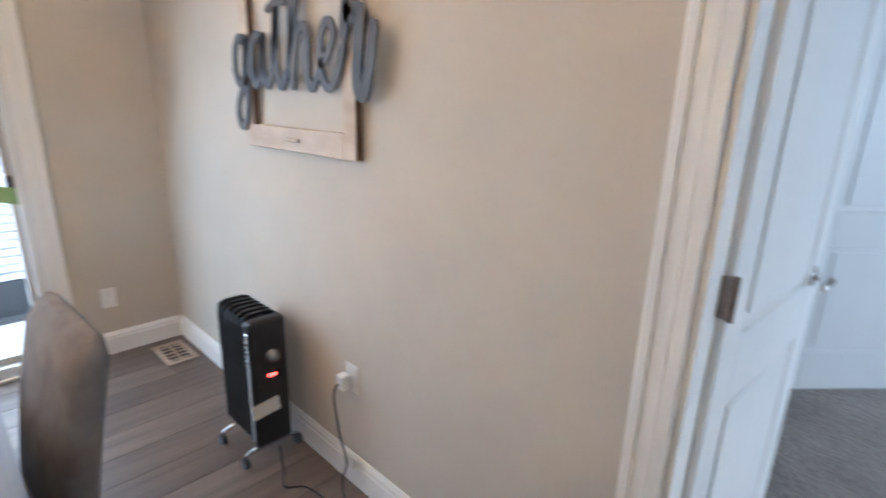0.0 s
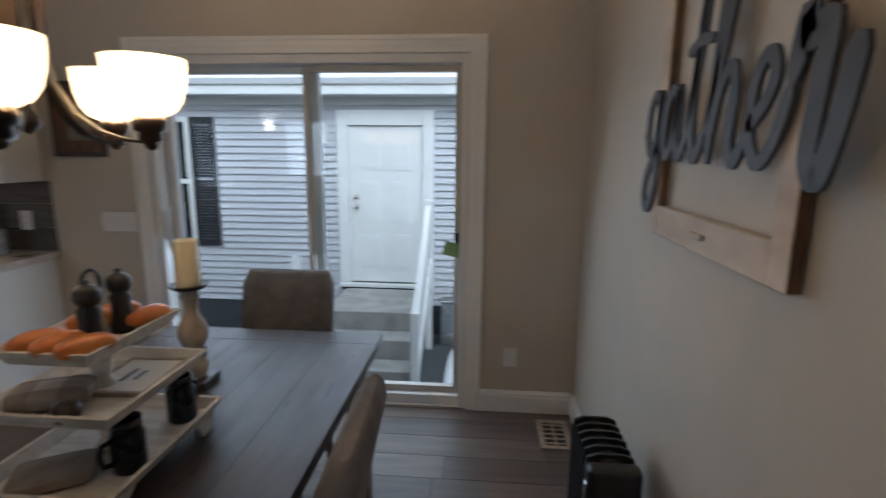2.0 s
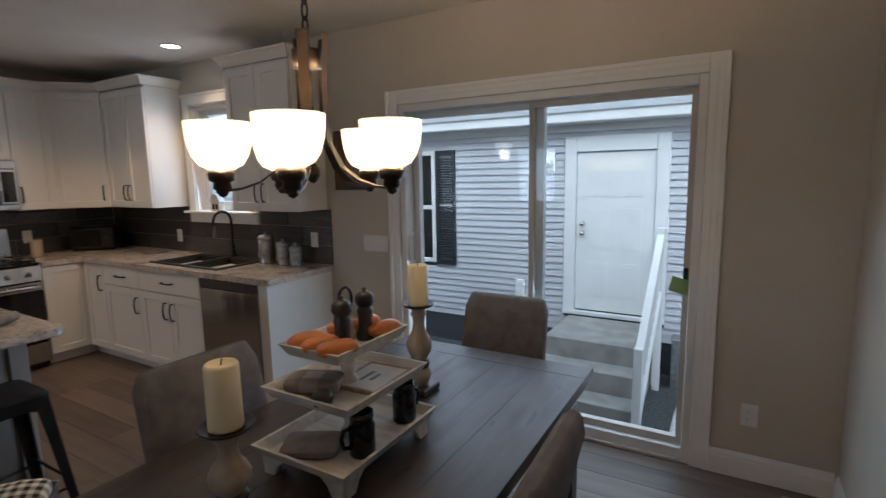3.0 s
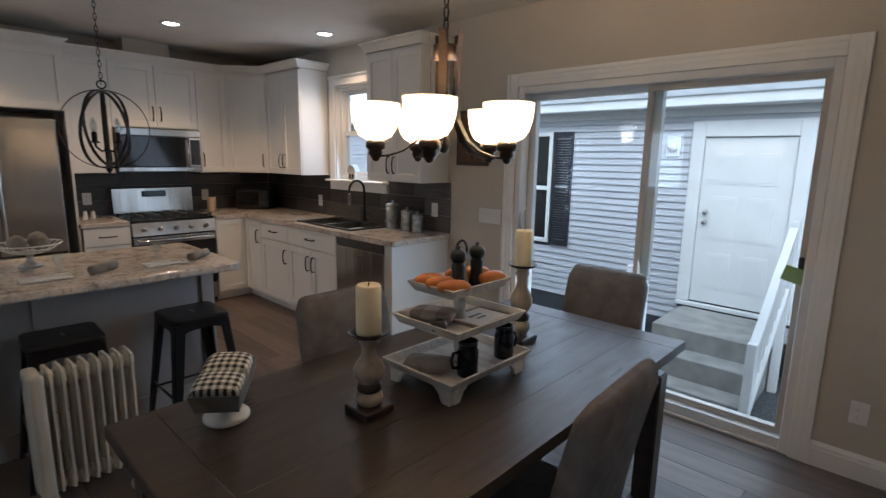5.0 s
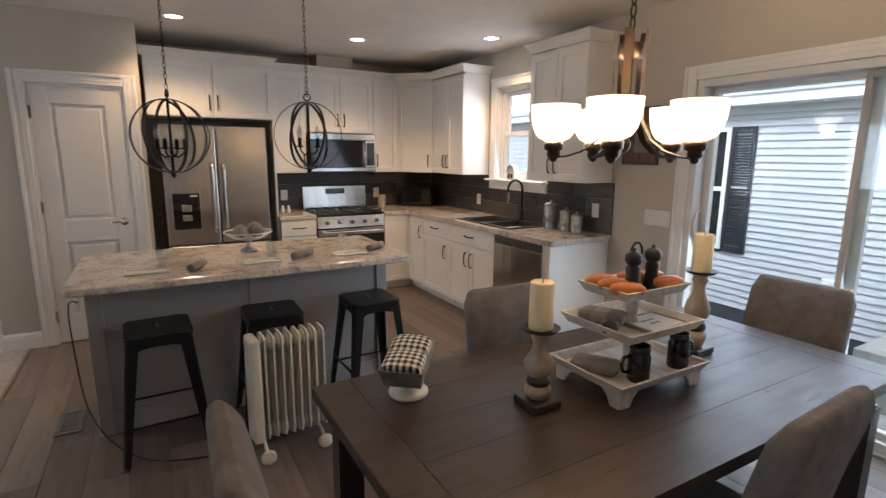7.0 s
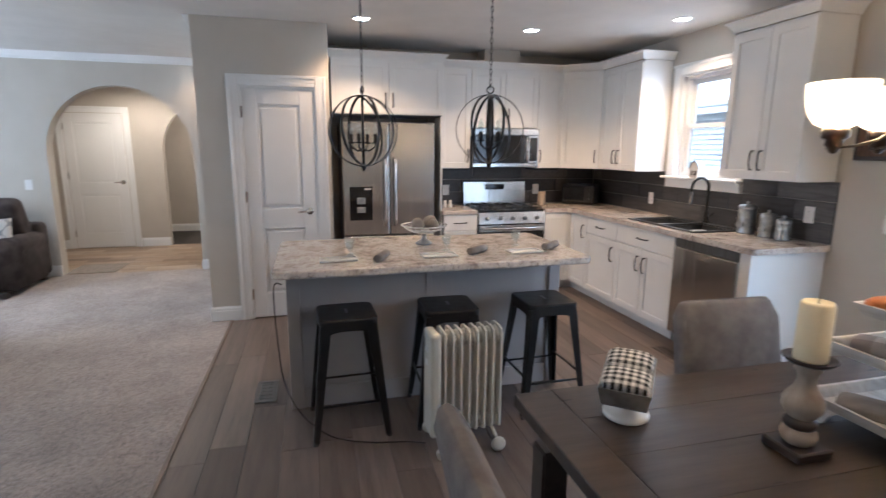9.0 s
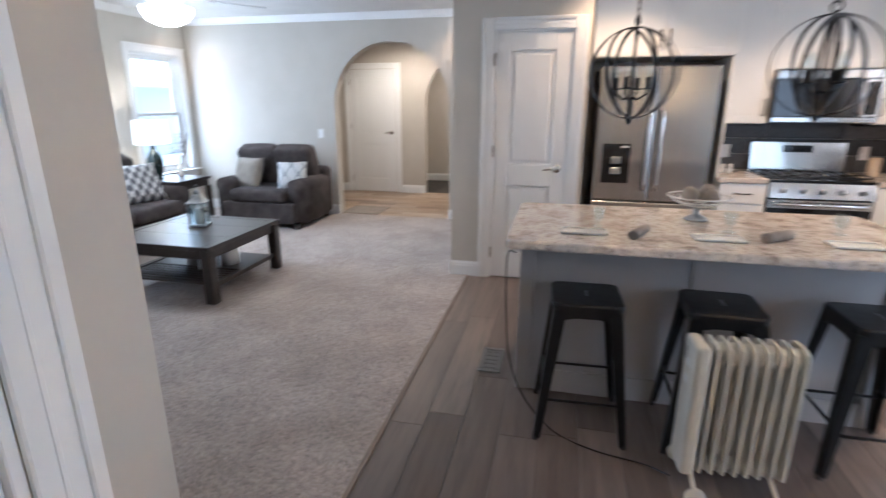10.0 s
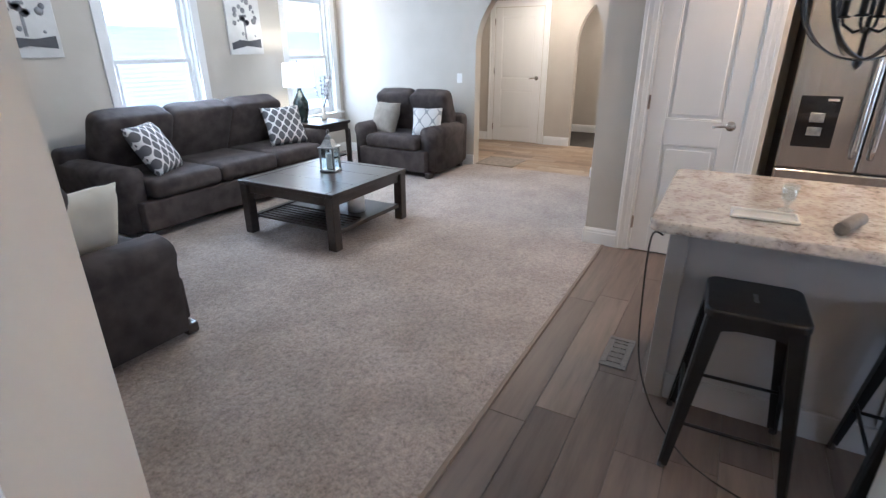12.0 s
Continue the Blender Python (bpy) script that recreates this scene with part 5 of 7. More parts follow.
plate("light_switch", pose(-6.38, -3.20, 1.10, 0, 0, 90), 0.075, "white light switch on the living room wall", "switch")


def globe_pendant(m, drop, label):
    """An open orb of flat bands round a candle cluster, hung from a chain; origin at the ceiling."""
    t = thing("pendant_lamp", m, label, "pendant lamp", "island pendants")
    b = bmesh.new()
    lathe(b, [(0, 0), (0.065, 0), (0.062, -0.018), (0.02, -0.03), (0, -0.03)], 24)
    part("canopy", b, "black", t)
    R, cz = 0.205, -drop
    ch = bmesh.new()
    z, k = -0.03, 0
    while z > cz + R + 0.03:
        pts = [((0.007 * math.cos(a)) if k % 2 else 0, 0 if k % 2 else 0.007 * math.cos(a), z - 0.016 + 0.018 * math.sin(a)) for a in [2 * math.pi * i / 10 for i in range(10)]]
        tube(ch, pts, 0.0022, 5, True)
        z -= 0.029
        k += 1
    part("chain", ch, "black", t)
    rg_ = bmesh.new()
    tube(rg_, [(0.02 * math.cos(2 * math.pi * i / 16), 0, cz + R + 0.025 + 0.02 * math.sin(2 * math.pi * i / 16)) for i in range(16)], 0.004, 6, True)
    part("top_ring", rg_, "black", t)
    for a, tilt in ((0, 0), (60, 8), (120, -8), (90, 0)):
        bd = bmesh.new()
        n, rings = 48, []
        mm = Matrix.Translation((0, 0, cz)) @ Euler((radians(tilt), 0, radians(a))).to_matrix().to_4x4()
        for i in range(n):
            q = 2 * math.pi * i / n
            rr = R * (0.985 if tilt else 1.0)
            rings.append([bd.verts.new(mm @ Vector((rad * math.cos(q), w, rad * math.sin(q)))) for rad, w in ((rr, -0.008), (rr, 0.008), (rr - 0.004, 0.008), (rr - 0.004, -0.008))])
        for i in range(n):
            p, q = rings[i], rings[(i + 1) % n]
            for k in range(4):
                bd.faces.new((p[k], p[(k + 1) % 4], q[(k + 1) % 4], q[k]))
        part("band", bd, "black", t)
    st_ = bmesh.new()
    tube(st_, [(0, 0, cz + R), (0, 0, cz - R)], 0.008, 8)
    lathe(st_, [(0, -R - 0.03), (0.012, -R - 0.015), (0.016, -R), (0.006, -R + 0.012), (0, -R + 0.012)], 14, Matrix.Translation((0, 0, cz)))
    part("stem", st_, "black", t)
    for i in range(4):
        a = radians(45 + 90 * i)
        ar = bmesh.new()
        tube(ar, [(0, 0, cz - 0.10), (0.035 * math.cos(a), 0.035 * math.sin(a), cz - 0.115), (0.07 * math.cos(a), 0.07 * math.sin(a), cz - 0.09), (0.075 * math.cos(a), 0.075 * math.sin(a), cz - 0.07)], 0.005, 6)
        lathe(ar, [(0, 0), (0.02, 0), (0.022, 0.006), (0.011, 0.008), (0.011, 0.055), (0, 0.055)], 12, Matrix.Translation((0.075 * math.cos(a), 0.075 * math.sin(a), cz - 0.07)))
        ao = part("arm", ar, "black", t)
        bl = bmesh.new()
        lathe(bl, [(0.008, 0.055), (0.016, 0.075), (0.017, 0.09), (0.010, 0.115), (0.003, 0.13), (0, 0.131)], 12, Matrix.Translation((0.075 * math.cos(a), 0.075 * math.sin(a), cz - 0.07)))
        part("bulb", bl, "glass", ao, "clear unlit candle bulb")
    return t


globe_pendant(pose(-2.56, 0.275, H, 0, 0, 20), H - 1.63, "black metal orb pendant lamp over the island")
globe_pendant(pose(-2.48, 1.03, H, 0, 0, 75), H - 1.65, "black metal orb pendant lamp over the island")


def can_light(x, y, power, label="lit round recessed ceiling light", tint=(1.0, 0.60, 0.30), spread=125):
    t = thing("recessed_light", pose(x, y, H), label, "recessed light", "ceiling lights")
    b = bmesh.new()
    lathe(b, [(0.062, -0.0005), (0.085, -0.0005), (0.085, -0.004), (0.078, -0.008), (0.062, -0.006)], 28)
    part("trim_ring", b, "white", t)
    b = bmesh.new()
    lathe(b, [(0, -0.003), (0.061, -0.003), (0.061, -0.0008), (0, -0.0008)], 28)
    part("lens", b, "can", t, "glowing lens")
    l = lamp("can_lamp", "SPOT", pose(x, y, H - 0.03), power, tint, 0.05)
    l.data.spot_size, l.data.spot_blend = radians(spread), 0.6


for x, y, pw in ((-3.95, 0.42, 21), (-3.95, 1.92, 25), (-3.25, 2.93, 25)):
    can_light(x, y, pw)

# ---- dining area ----
TX0, TX1, TY0, TY1, TZ = -0.892, 0.055, 0.572, 2.545, 0.762
dt = thing("dining_table", pose(0, 0, 0), "dark-stained rustic wooden dining table with plank top", "table")
nb = 5
bw = (TX1 - TX0 - 0.0) / nb
for i in range(nb):
    b = B(TX0 + i * bw + 0.0003, TX0 + (i + 1) * bw - 0.0003, TY0 + 0.1292, TY1 - 0.1292, TZ - 0.042, TZ, 0.0006)
    part("board", b, "table", dt)
for y0, y1 in ((TY0, TY0 + 0.1288), (TY1 - 0.1288, TY1)):
    part("breadboard_end", B(TX0, TX1, y0, y1, TZ - 0.042, TZ, 0.004, 2), "table", dt)
for q in ((TX0 + 0.09, TX1 - 0.09, TY0 + 0.10, TY0 + 0.125), (TX0 + 0.09, TX1 - 0.09, TY1 - 0.125, TY1 - 0.10), (TX0 + 0.09, TX0 + 0.115, TY0 + 0.126, TY1 - 0.126), (TX1 - 0.115, TX1 - 0.09, TY0 + 0.126, TY1 - 0.126)):
    part("apron", B(*q, TZ - 0.14, TZ - 0.043, 0.002), "espresso", dt)
for x, sx in ((TX0 + 0.045, 1), (TX1 - 0.045, -1)):
    for y, sy in ((TY0 + 0.05, 1), (TY1 - 0.05, -1)):
        b = bmesh.new()
        prism(b, [(x, y), (x + sx * 0.085, y), (x + sx * 0.085, y + sy * 0.085), (x, y + sy * 0.085)], "z", 0, TZ - 0.141)
        bmesh.ops.bevel(b, geom=b.edges[:], offset=0.006, segments=2, affect="EDGES")
        part("leg", b, "espresso", dt)


def dining_chair(m, label):
    """An upholstered side chair; it faces its own +y, the back stands at -y."""
    t = thing("dining_chair", m, label, "chair", "chairs round the table")
    s = bmesh.new()
    box(s, -0.218, 0.218, -0.16, 0.27, 0.36, 0.475, 0.035, 4)
    part("seat", s, "chair", t)
    b = bmesh.new()
    n = 12
    outl = []
    for i in range(n + 1):
        z = 0.34 + (0.945 - 0.34) * i / n
        outl.append((-0.165 - 0.10 * ((z - 0.34) / 0.6) ** 1.5, z))
    rings = []
    bb = bmesh.new()
    for y, z in outl:
        k = 1 - 0.10 * max(0, (z - 0.75) / 0.2)
        hw, th = 0.216 + 0.006 * math.sin((z - 0.34) * 5), 0.042
        if z > 0.93:
            hw, th = hw - 0.014, 0.026
        c = 0.026
        rings.append([bb.verts.new((x, y + dy, z)) for x, dy in ((-hw + c, -th), (hw - c, -th), (hw - 0.006, -th + 0.010), (hw, -th + c), (hw, th - c), (hw - 0.006, th - 0.010), (hw - c, th), (-hw + c, th), (-hw + 0.006, th - 0.010), (-hw, th - c), (-hw, -th + c), (-hw + 0.006, -th + 0.010))])
    y, z = outl[-1]
    rings.append([bb.verts.new((v.co.x * 0.94, y + (v.co.y - y) * 0.45, z + 0.012)) for v in rings[-1]])
    for p, q in zip(rings, rings[1:]):
        for k in range(12):
            f = bb.faces.new((p[k], p[(k + 1) % 12], q[(k + 1) % 12], q[k]))
            f.smooth = True
    bb.faces.new(rings[0])
    bb.faces.new(rings[-1])
    bmesh.ops.recalc_face_normals(bb, faces=bb.faces)
    merge(b, bb)
    part("backrest", b, "chair", t)
    for sx in (-1, 1):
        part("seam_piping", tube(bmesh.new(), [(sx * 0.209, y + 0.032, z) for y, z in outl[2:-1]], 0.0035, 5), "chair", t)
    for x in (-0.185, 0.185):
        for y0, dy in ((-0.16, -0.07), (0.235, 0.0)):
            l = bmesh.new()
            q = bmesh.new()
            r = [[q.verts.new((x + u, y0 + (dy if z == 0 else 0) + v, z)) for u, v in ((-w, -w), (w, -w), (w, w), (-w, w))] for z, w in ((0.37, 0.022), (0.0, 0.016))]
            for k in range(4):
                q.faces.new((r[0][k], r[0][(k + 1) % 4], r[1][(k + 1) % 4], r[1][k]))
            q.faces.new(r[0])
            q.faces.new(r[1])
            bmesh.ops.recalc_face_normals(q, faces=q.faces)
            merge(l, q)
            part("leg", l, "espresso", t)
    return t


dining_chair(pose(-0.055, 1.525, 0.003, 0, 0, 93), "taupe upholstered dining chair beside the window side")
dining_chair(pose(-0.80, 1.51, 0.003, 0, 0, -92), "taupe upholstered dining chair on the kitchen side")
dining_chair(pose(-0.455, 2.56, 0.003, 0, 0, 180), "taupe upholstered dining chair before the sliding door")
dining_chair(pose(-0.327, 0.51, 0.003, 0, 0, -2), "taupe upholstered dining chair at the table end")


def candle(x, y, hz, ch, r, label):
    t = thing("candle_holder", pose(x, y, TZ + 0.001), label, "candle holder", "candle holders")
    part("base", B(-0.055, 0.055, -0.055, 0.055, 0, 0.026, 0.004), "espresso", t, "dark square base")
    b = bmesh.new()
    s = hz / 0.25
    lathe(b, [(0.030, 0.026), (0.038, 0.034 * s), (0.043, 0.048 * s), (0.040, 0.060 * s), (0.030, 0.068 * s), (0.028, 0.095 * s), (0.036, 0.104 * s), (0.046, 0.120 * s), (0.048, 0.138 * s), (0.040, 0.156 * s), (0.027, 0.172 * s), (0.021, 0.195 * s), (0.024, 0.212 * s), (0.031, 0.222 * s), (0.024, 0.230 * s), (0.034, hz - 0.012), (0, hz - 0.012)], 24)
    part("turned_stem", b, "rawwood", t)
    b = bmesh.new()
    lathe(b, [(0.029, 0.067 * s), (0.036, 0.071 * s), (0.039, 0.081 * s), (0.036, 0.091 * s), (0.029, 0.096 * s)], 24)
    part("dark_ring", b, "espresso", t)
    b = bmesh.new()
    lathe(b, [(0, hz - 0.012), (0.05, hz - 0.010), (0.062, hz + 0.002), (0.059, hz + 0.003), (0.045, hz - 0.004), (0, hz - 0.004)], 28)
    part("pan", b, "bronze", t, "dark metal drip pan")
    c = thing("pillar_candle", pose(x, y, TZ + 0.001 + hz - 0.003), "ivory pillar candle standing on its holder", "candle", "candles")
    b = bmesh.new()
    lathe(b, [(0, 0), (r, 0), (r + 0.001, 0.004), (r, ch - 0.006), (r - 0.004, ch), (r - 0.009, ch - 0.003), (0, ch - 0.006)], 28)
    part("wax", b, "wax", c)
    b = bmesh.new()
    tube(b, [(0, 0, ch - 0.006), (0.001, 0, ch + 0.004), (0.003, 0.001, ch + 0.010)], 0.0012, 5)
    part("wick", b, "black", c)


candle(-0.425, 1.165, 0.256, 0.150, 0.037, "turned bleached-wood candle holder, shorter of the pair")
candle(-0.465, 2.02, 0.336, 0.150, 0.037, "turned bleached-wood candle holder, taller of the pair")

# three-tier serving tray
TC = (-0.41, 1.56)
tt = thing("tiered_tray", pose(TC[0], TC[1], TZ + 0.001), "whitewashed wooden three-tier serving tray on the table", "tiered tray")
tiers = ((0.05, 0.165, 0.222, 1), (0.205, 0.155, 0.185, 0), (0.325, 0.108, 0.157, 0))
for z, hx, hy, feet in tiers:
    b = bmesh.new()
    box(b, -hx + 0.02, hx - 0.02, -hy + 0.02, hy - 0.02, z, z + 0.008)
    tray = part("tray_board", b, "whitewash", tt)
    for s, ax in ((1, 0), (-1, 0), (1, 1), (-1, 1)):
        bb = bmesh.new()
        o, i_ = (hx, hx - 0.02) if ax == 0 else (hy, hy - 0.02)
        lo, li = (hy, hy - 0.02) if ax == 0 else (hx, hx - 0.02)
        V = []
        for d, l, zz in ((i_, li, z), (o, lo, z + 0.034), (o - 0.010, lo - 0.010, z + 0.034), (i_ - 0.008, li - 0.008, z + 0.008)):
            V.append([bb.verts.new((s * d, e * l, zz) if ax == 0 else (e * l, s * d, zz)) for e in (-1, 1)])
        for k in range(4):
            bb.faces.new((V[k][0], V[k][1], V[(k + 1) % 4][1], V[(k + 1) % 4][0]))
        for e in (0, 1):
            bb.faces.new([V[k][e] for k in range(4)])
        bmesh.ops.recalc_face_normals(bb, faces=bb.faces)
        part("rim", bb, "whitewash", tray)
    if feet:
        for sx in (-1, 1):
            for sy in (-1, 1):
                f = bmesh.new()
                prism(f, [(sx * (hx - 0.02), z), (sx * (hx - 0.10), z), (sx * (hx - 0.075), z - 0.02), (sx * (hx - 0.06), 0), (sx * (hx - 0.025), 0)], "y", sy * (hy - 0.022), sy * (hy - 0.036))
                prism(f, [(sy * (hy - 0.036), z), (sy * (hy - 0.11), z), (sy * (hy - 0.085), z - 0.02), (sy * (hy - 0.07), 0), (sy * (hy - 0.036), 0)], "x", sx * (hx - 0.022), sx * (hx - 0.036))
                part("foot", f, "whitewash", tt)
b = bmesh.new()
lathe(b, [(0.0, 0.058), (0.03, 0.058), (0.03, 0.07), (0.018, 0.085), (0.022, 0.14), (0.016, 0.175), (0.026, 0.195), (0.026, 0.205), (0, 0.205)], 20)
part("spindle", b, "whitewash", tt)
b = bmesh.new()
lathe(b, [(0.0, 0.213), (0.03, 0.213), (0.03, 0.225), (0.018, 0.24), (0.024, 0.28), (0.016, 0.305), (0.026, 0.325), (0, 0.325)], 20)
part("spindle", b, "whitewash", tt)
b = bmesh.new()
lathe(b, [(0, 0.333), (0.022, 0.333), (0.024, 0.37), (0.016, 0.405), (0.02, 0.42), (0, 0.425)], 18)
part("finial", b, "rawwood", tt)
b = bmesh.new()
tube(b, [(0, 0.028 * math.cos(2 * math.pi * i / 20), 0.458 + 0.036 * math.sin(2 * math.pi * i / 20)) for i in range(20)], 0.0045, 6, True)
part("ring_handle", b, "black", tt, "black iron ring handle")


def on_tray(dx, dy, z, rz=0):
    return pose(TC[0] + dx, TC[1] + dy, TZ + 0.001 + z, 0, 0, rz)


for dx, dy in ((0.035, -0.055), (0.025, 0.055)):
    t = thing("pepper_mill", on_tray(dx, dy, 0.3335), "tall black wooden pepper mill on the top tier", "pepper mill", "pepper mills")
    b = bmesh.new()
    lathe(b, [(0, 0), (0.027, 0), (0.028, 0.012), (0.023, 0.03), (0.021, 0.06), (0.024, 0.085), (0.018, 0.095), (0.018, 0.098), (0, 0.098)], 20)
    part("body", b, "black_plastic", t)
    b = bmesh.new()
    lathe(b, [(0, 0.0985), (0.022, 0.0985), (0.028, 0.112), (0.027, 0.128), (0.018, 0.138), (0.006, 0.141), (0.008, 0.15), (0, 0.154)], 20)
    part("head", b, "black_plastic", t)
for i, (dx, dy, rz) in enumerate(((0.068, -0.112, 58), (0.008, -0.105, 62), (-0.052, -0.098, 60), (0.068, 0.090, 78), (-0.042, 0.045, 55), (-0.03, 0.11, 70))):
    b = bmesh.new()
    puff(b, 0.112, 0.050, 0.048, None, 0.55, 7, seed=i, square=3)
    solid("bread_roll", b, "bread", "glossy orange-brown bread roll on the top tier", "bread roll", "bread rolls", m=on_tray(dx, dy, 0.361, rz))
b = bmesh.new()
puff(b, 0.15, 0.11, 0.045, None, 0.4, 7, seed=3)
solid("folded_cloth", b, "plaid", "folded beige plaid cloth on the middle tier", "cloth", m=on_tray(-0.05, -0.085, 0.236, 25))
b = bmesh.new()
lathe(b, [(0, 0), (0.024, 0.003), (0.03, 0.02), (0.024, 0.036), (0.008, 0.042), (0, 0.040)], 18)
solid("pine_cone", b, "espresso", "small dark pine cone ornament on the middle tier", "ornament", m=on_tray(0.04, -0.15, 0.2135))
mp = thing("menu_board", on_tray(0.05, 0.05, 0.2135, 3), "cream printed card board lying on the middle tier", "sign")
part("board", B(-0.068, 0.068, -0.092, 0.092, 0, 0.008, 0.002), "paper", mp)
for q in ((-0.075, -0.066, -0.10, 0.10), (0.066, 0.075, -0.10, 0.10), (-0.0655, 0.0655, -0.10, -0.090), (-0.0655, 0.0655, 0.090, 0.10)):
    part("edge_strip", B(*q, 0.0, 0.013, 0.002), "rawwood", mp)
for x, y, w in ((-0.02, 0, 0.07), (0.008, 0, 0.05)):
    part("print_bar", B(x - 0.006, x + 0.006, y - w / 2, y + w / 2, 0.0082, 0.0088), "espresso", mp)
b = bmesh.new()
puff(b, 0.16, 0.12, 0.03, None, 0.3, 7, seed=6)
solid("folded_napkin", b, "linen", "folded taupe napkin on the bottom tier", "napkin", m=on_tray(-0.03, -0.125, 0.074, 30))


def jar_mug(dx, dy, rz):
    t = thing("jar_mug", on_tray(dx, dy, 0.0585, rz), "glossy black jar mug on the bottom tier", "mug", "mugs")
    b = bmesh.new()
    lathe(b, [(0, 0), (0.032, 0), (0.036, 0.006), (0.036, 0.085), (0.031, 0.098), (0.033, 0.104), (0.033, 0.122), (0.030, 0.122), (0.029, 0.10), (0.033, 0.084), (0.033, 0.01), (0, 0.008)], 24)
    part("jar", b, "black_gloss", t)
    b = bmesh.new()
    tube(b, [(0.034, 0, 0.085), (0.055, 0, 0.083), (0.062, 0, 0.06), (0.056, 0, 0.034), (0.034, 0, 0.03)], 0.006, 8)
    part("handle", b, "black_gloss", t)


jar_mug(0.105, -0.075, -110)
jar_mug(0.095, 0.14, 80)

ck = thing("cake_stand", pose(-0.69, 0.839, TZ + 0.001), "small distressed white pedestal stand on the table", "stand")
b = bmesh.new()
lathe(b, [(0, 0), (0.062, 0), (0.066, 0.004), (0.066, 0.014), (0.060, 0.020), (0.028, 0.026), (0.024, 0.045), (0.05, 0.056), (0.052, 0.062), (0, 0.062)], 28)
part("pedestal", b, "ceramic", ck)
lf = thing("loaf_tin", pose(-0.69, 0.839, TZ + 0.112, 11, 0, 50), "galvanised loaf tin tilted on the pedestal stand", "tin")
b = bmesh.new()
q = bmesh.new()
r = [[q.verts.new((x * hx, y * hy, z)) for x, y in ((-1, -1), (1, -1), (1, 1), (-1, 1))] for z, hx, hy in ((-0.036, 0.060, 0.088), (0.026, 0.070, 0.10), (0.026, 0.067, 0.097), (-0.032, 0.057, 0.085))]
for p_, q_ in zip(r, r[1:]):
    for k in range(4):
        q.faces.new((p_[k], p_[(k + 1) % 4], q_[(k + 1) % 4], q_[k]))
q.faces.new(r[0])
q.faces.new(r[-1])
bmesh.ops.recalc_face_normals(q, faces=q.faces)
merge(b, q)
part("tin", b, "galv", lf)
gc = bmesh.new()
puff(gc, 0.130, 0.102, 0.056, T((0, -0.046, 0)), 0.5, 9, seed=9, square=5)
puff(gc, 0.130, 0.102, 0.060, T((0, 0.046, 0.002)), 0.5, 9, seed=4, square=5)
solid("gingham_cloth", gc, "check", "black and white gingham cloth filling the loaf tin", "cloth", m=pose(-0.69, 0.839, TZ + 0.112, 11, 0, 50) @ T((0, 0, 0.025)))

# chandelier
CH = (-0.415, 1.466)
cl = thing("chandelier", pose(CH[0], CH[1], 0), "bronze five-light chandelier with lit frosted glass bowls", "chandelier")
b = bmesh.new()
lathe(b, [(0, H), (0.065, H), (0.062, H - 0.018), (0.02, H - 0.032), (0, H - 0.032)], 24)
part("canopy", b, "bronze", cl)
ch_ = bmesh.new()
z, k = H - 0.03, 0
while z > 1.93:
    tube(ch_, [((0.009 * math.cos(a)) if k % 2 else 0, 0 if k % 2 else 0.009 * math.cos(a), z - 0.02 + 0.023 * math.sin(a)) for a in [2 * math.pi * i / 10 for i in range(10)]], 0.003, 5, True)
    z -= 0.037
    k += 1
part("chain", ch_, "bronze", cl)
b = bmesh.new()
lathe(b, [(0, 1.925), (0.008, 1.92), (0.010, 1.885), (0.037, 1.880), (0.037, 1.838), (0.010, 1.832), (0.009, 1.60), (0.020, 1.585), (0.020, 1.57), (0.010, 1.555), (0, 1.55)], 20)
part("column", b, "bronze", cl)
for i in range(5):
    a = radians(14.7 + 72 * i)
    ca, sa = math.cos(a), math.sin(a)
    ar = bmesh.new()
    prof = [(0.052, 1.915), (0.046, 1.86), (0.045, 1.80), (0.045, 1.73), (0.052, 1.65), (0.085, 1.59), (0.13, 1.556), (0.175, 1.541), (0.232, 1.535)]
    q = bmesh.new()
    rr = [[q.verts.new((d * ca - w * sa, d * sa + w * ca, zz + e)) for w, e in ((-0.013, -0.003), (0.013, -0.003), (0.013, 0.003), (-0.013, 0.003))] for d, zz in prof]
    for p_, q_ in zip(rr, rr[1:]):
        for k in range(4):
            q.faces.new((p_[k], p_[(k + 1) % 4], q_[(k + 1) % 4], q_[k]))
    q.faces.new(rr[0])
    q.faces.new(rr[-1])
    bmesh.ops.recalc_face_normals(q, faces=q.faces)
    merge(ar, q)
    arm = part("arm", ar, "bronze", cl)
    cp_ = bmesh.new()
    mm = Matrix.Translation((0.217 * ca, 0.217 * sa, 0))
    lathe(cp_, [(0, 1.520), (0.010, 1.525), (0.016, 1.538), (0.022, 1.543), (0.020, 1.557), (0.030, 1.562), (0.032, 1.578), (0.026, 1.588), (0, 1.588)], 18, mm)
    part("socket_cup", cp_, "bronze", arm)
    sh = bmesh.new()
    lathe(sh, [(0.028, 1.588), (0.050, 1.599), (0.064, 1.620), (0.072, 1.648), (0.0755, 1.675), (0.077, 1.700), (0.074, 1.700), (0.0725, 1.675), (0.069, 1.650), (0.061, 1.623), (0.048, 1.602), (0.028, 1.592)], 32, mm)
    part("shade", sh, "bowl", arm, "glowing frosted glass bowl shade")
    lamp("chandelier_bulb", "POINT", pose(CH[0] + 0.217 * ca, CH[1] + 0.217 * sa, 1.672), 8.5, (1.0, 0.62, 0.30), 0.02)

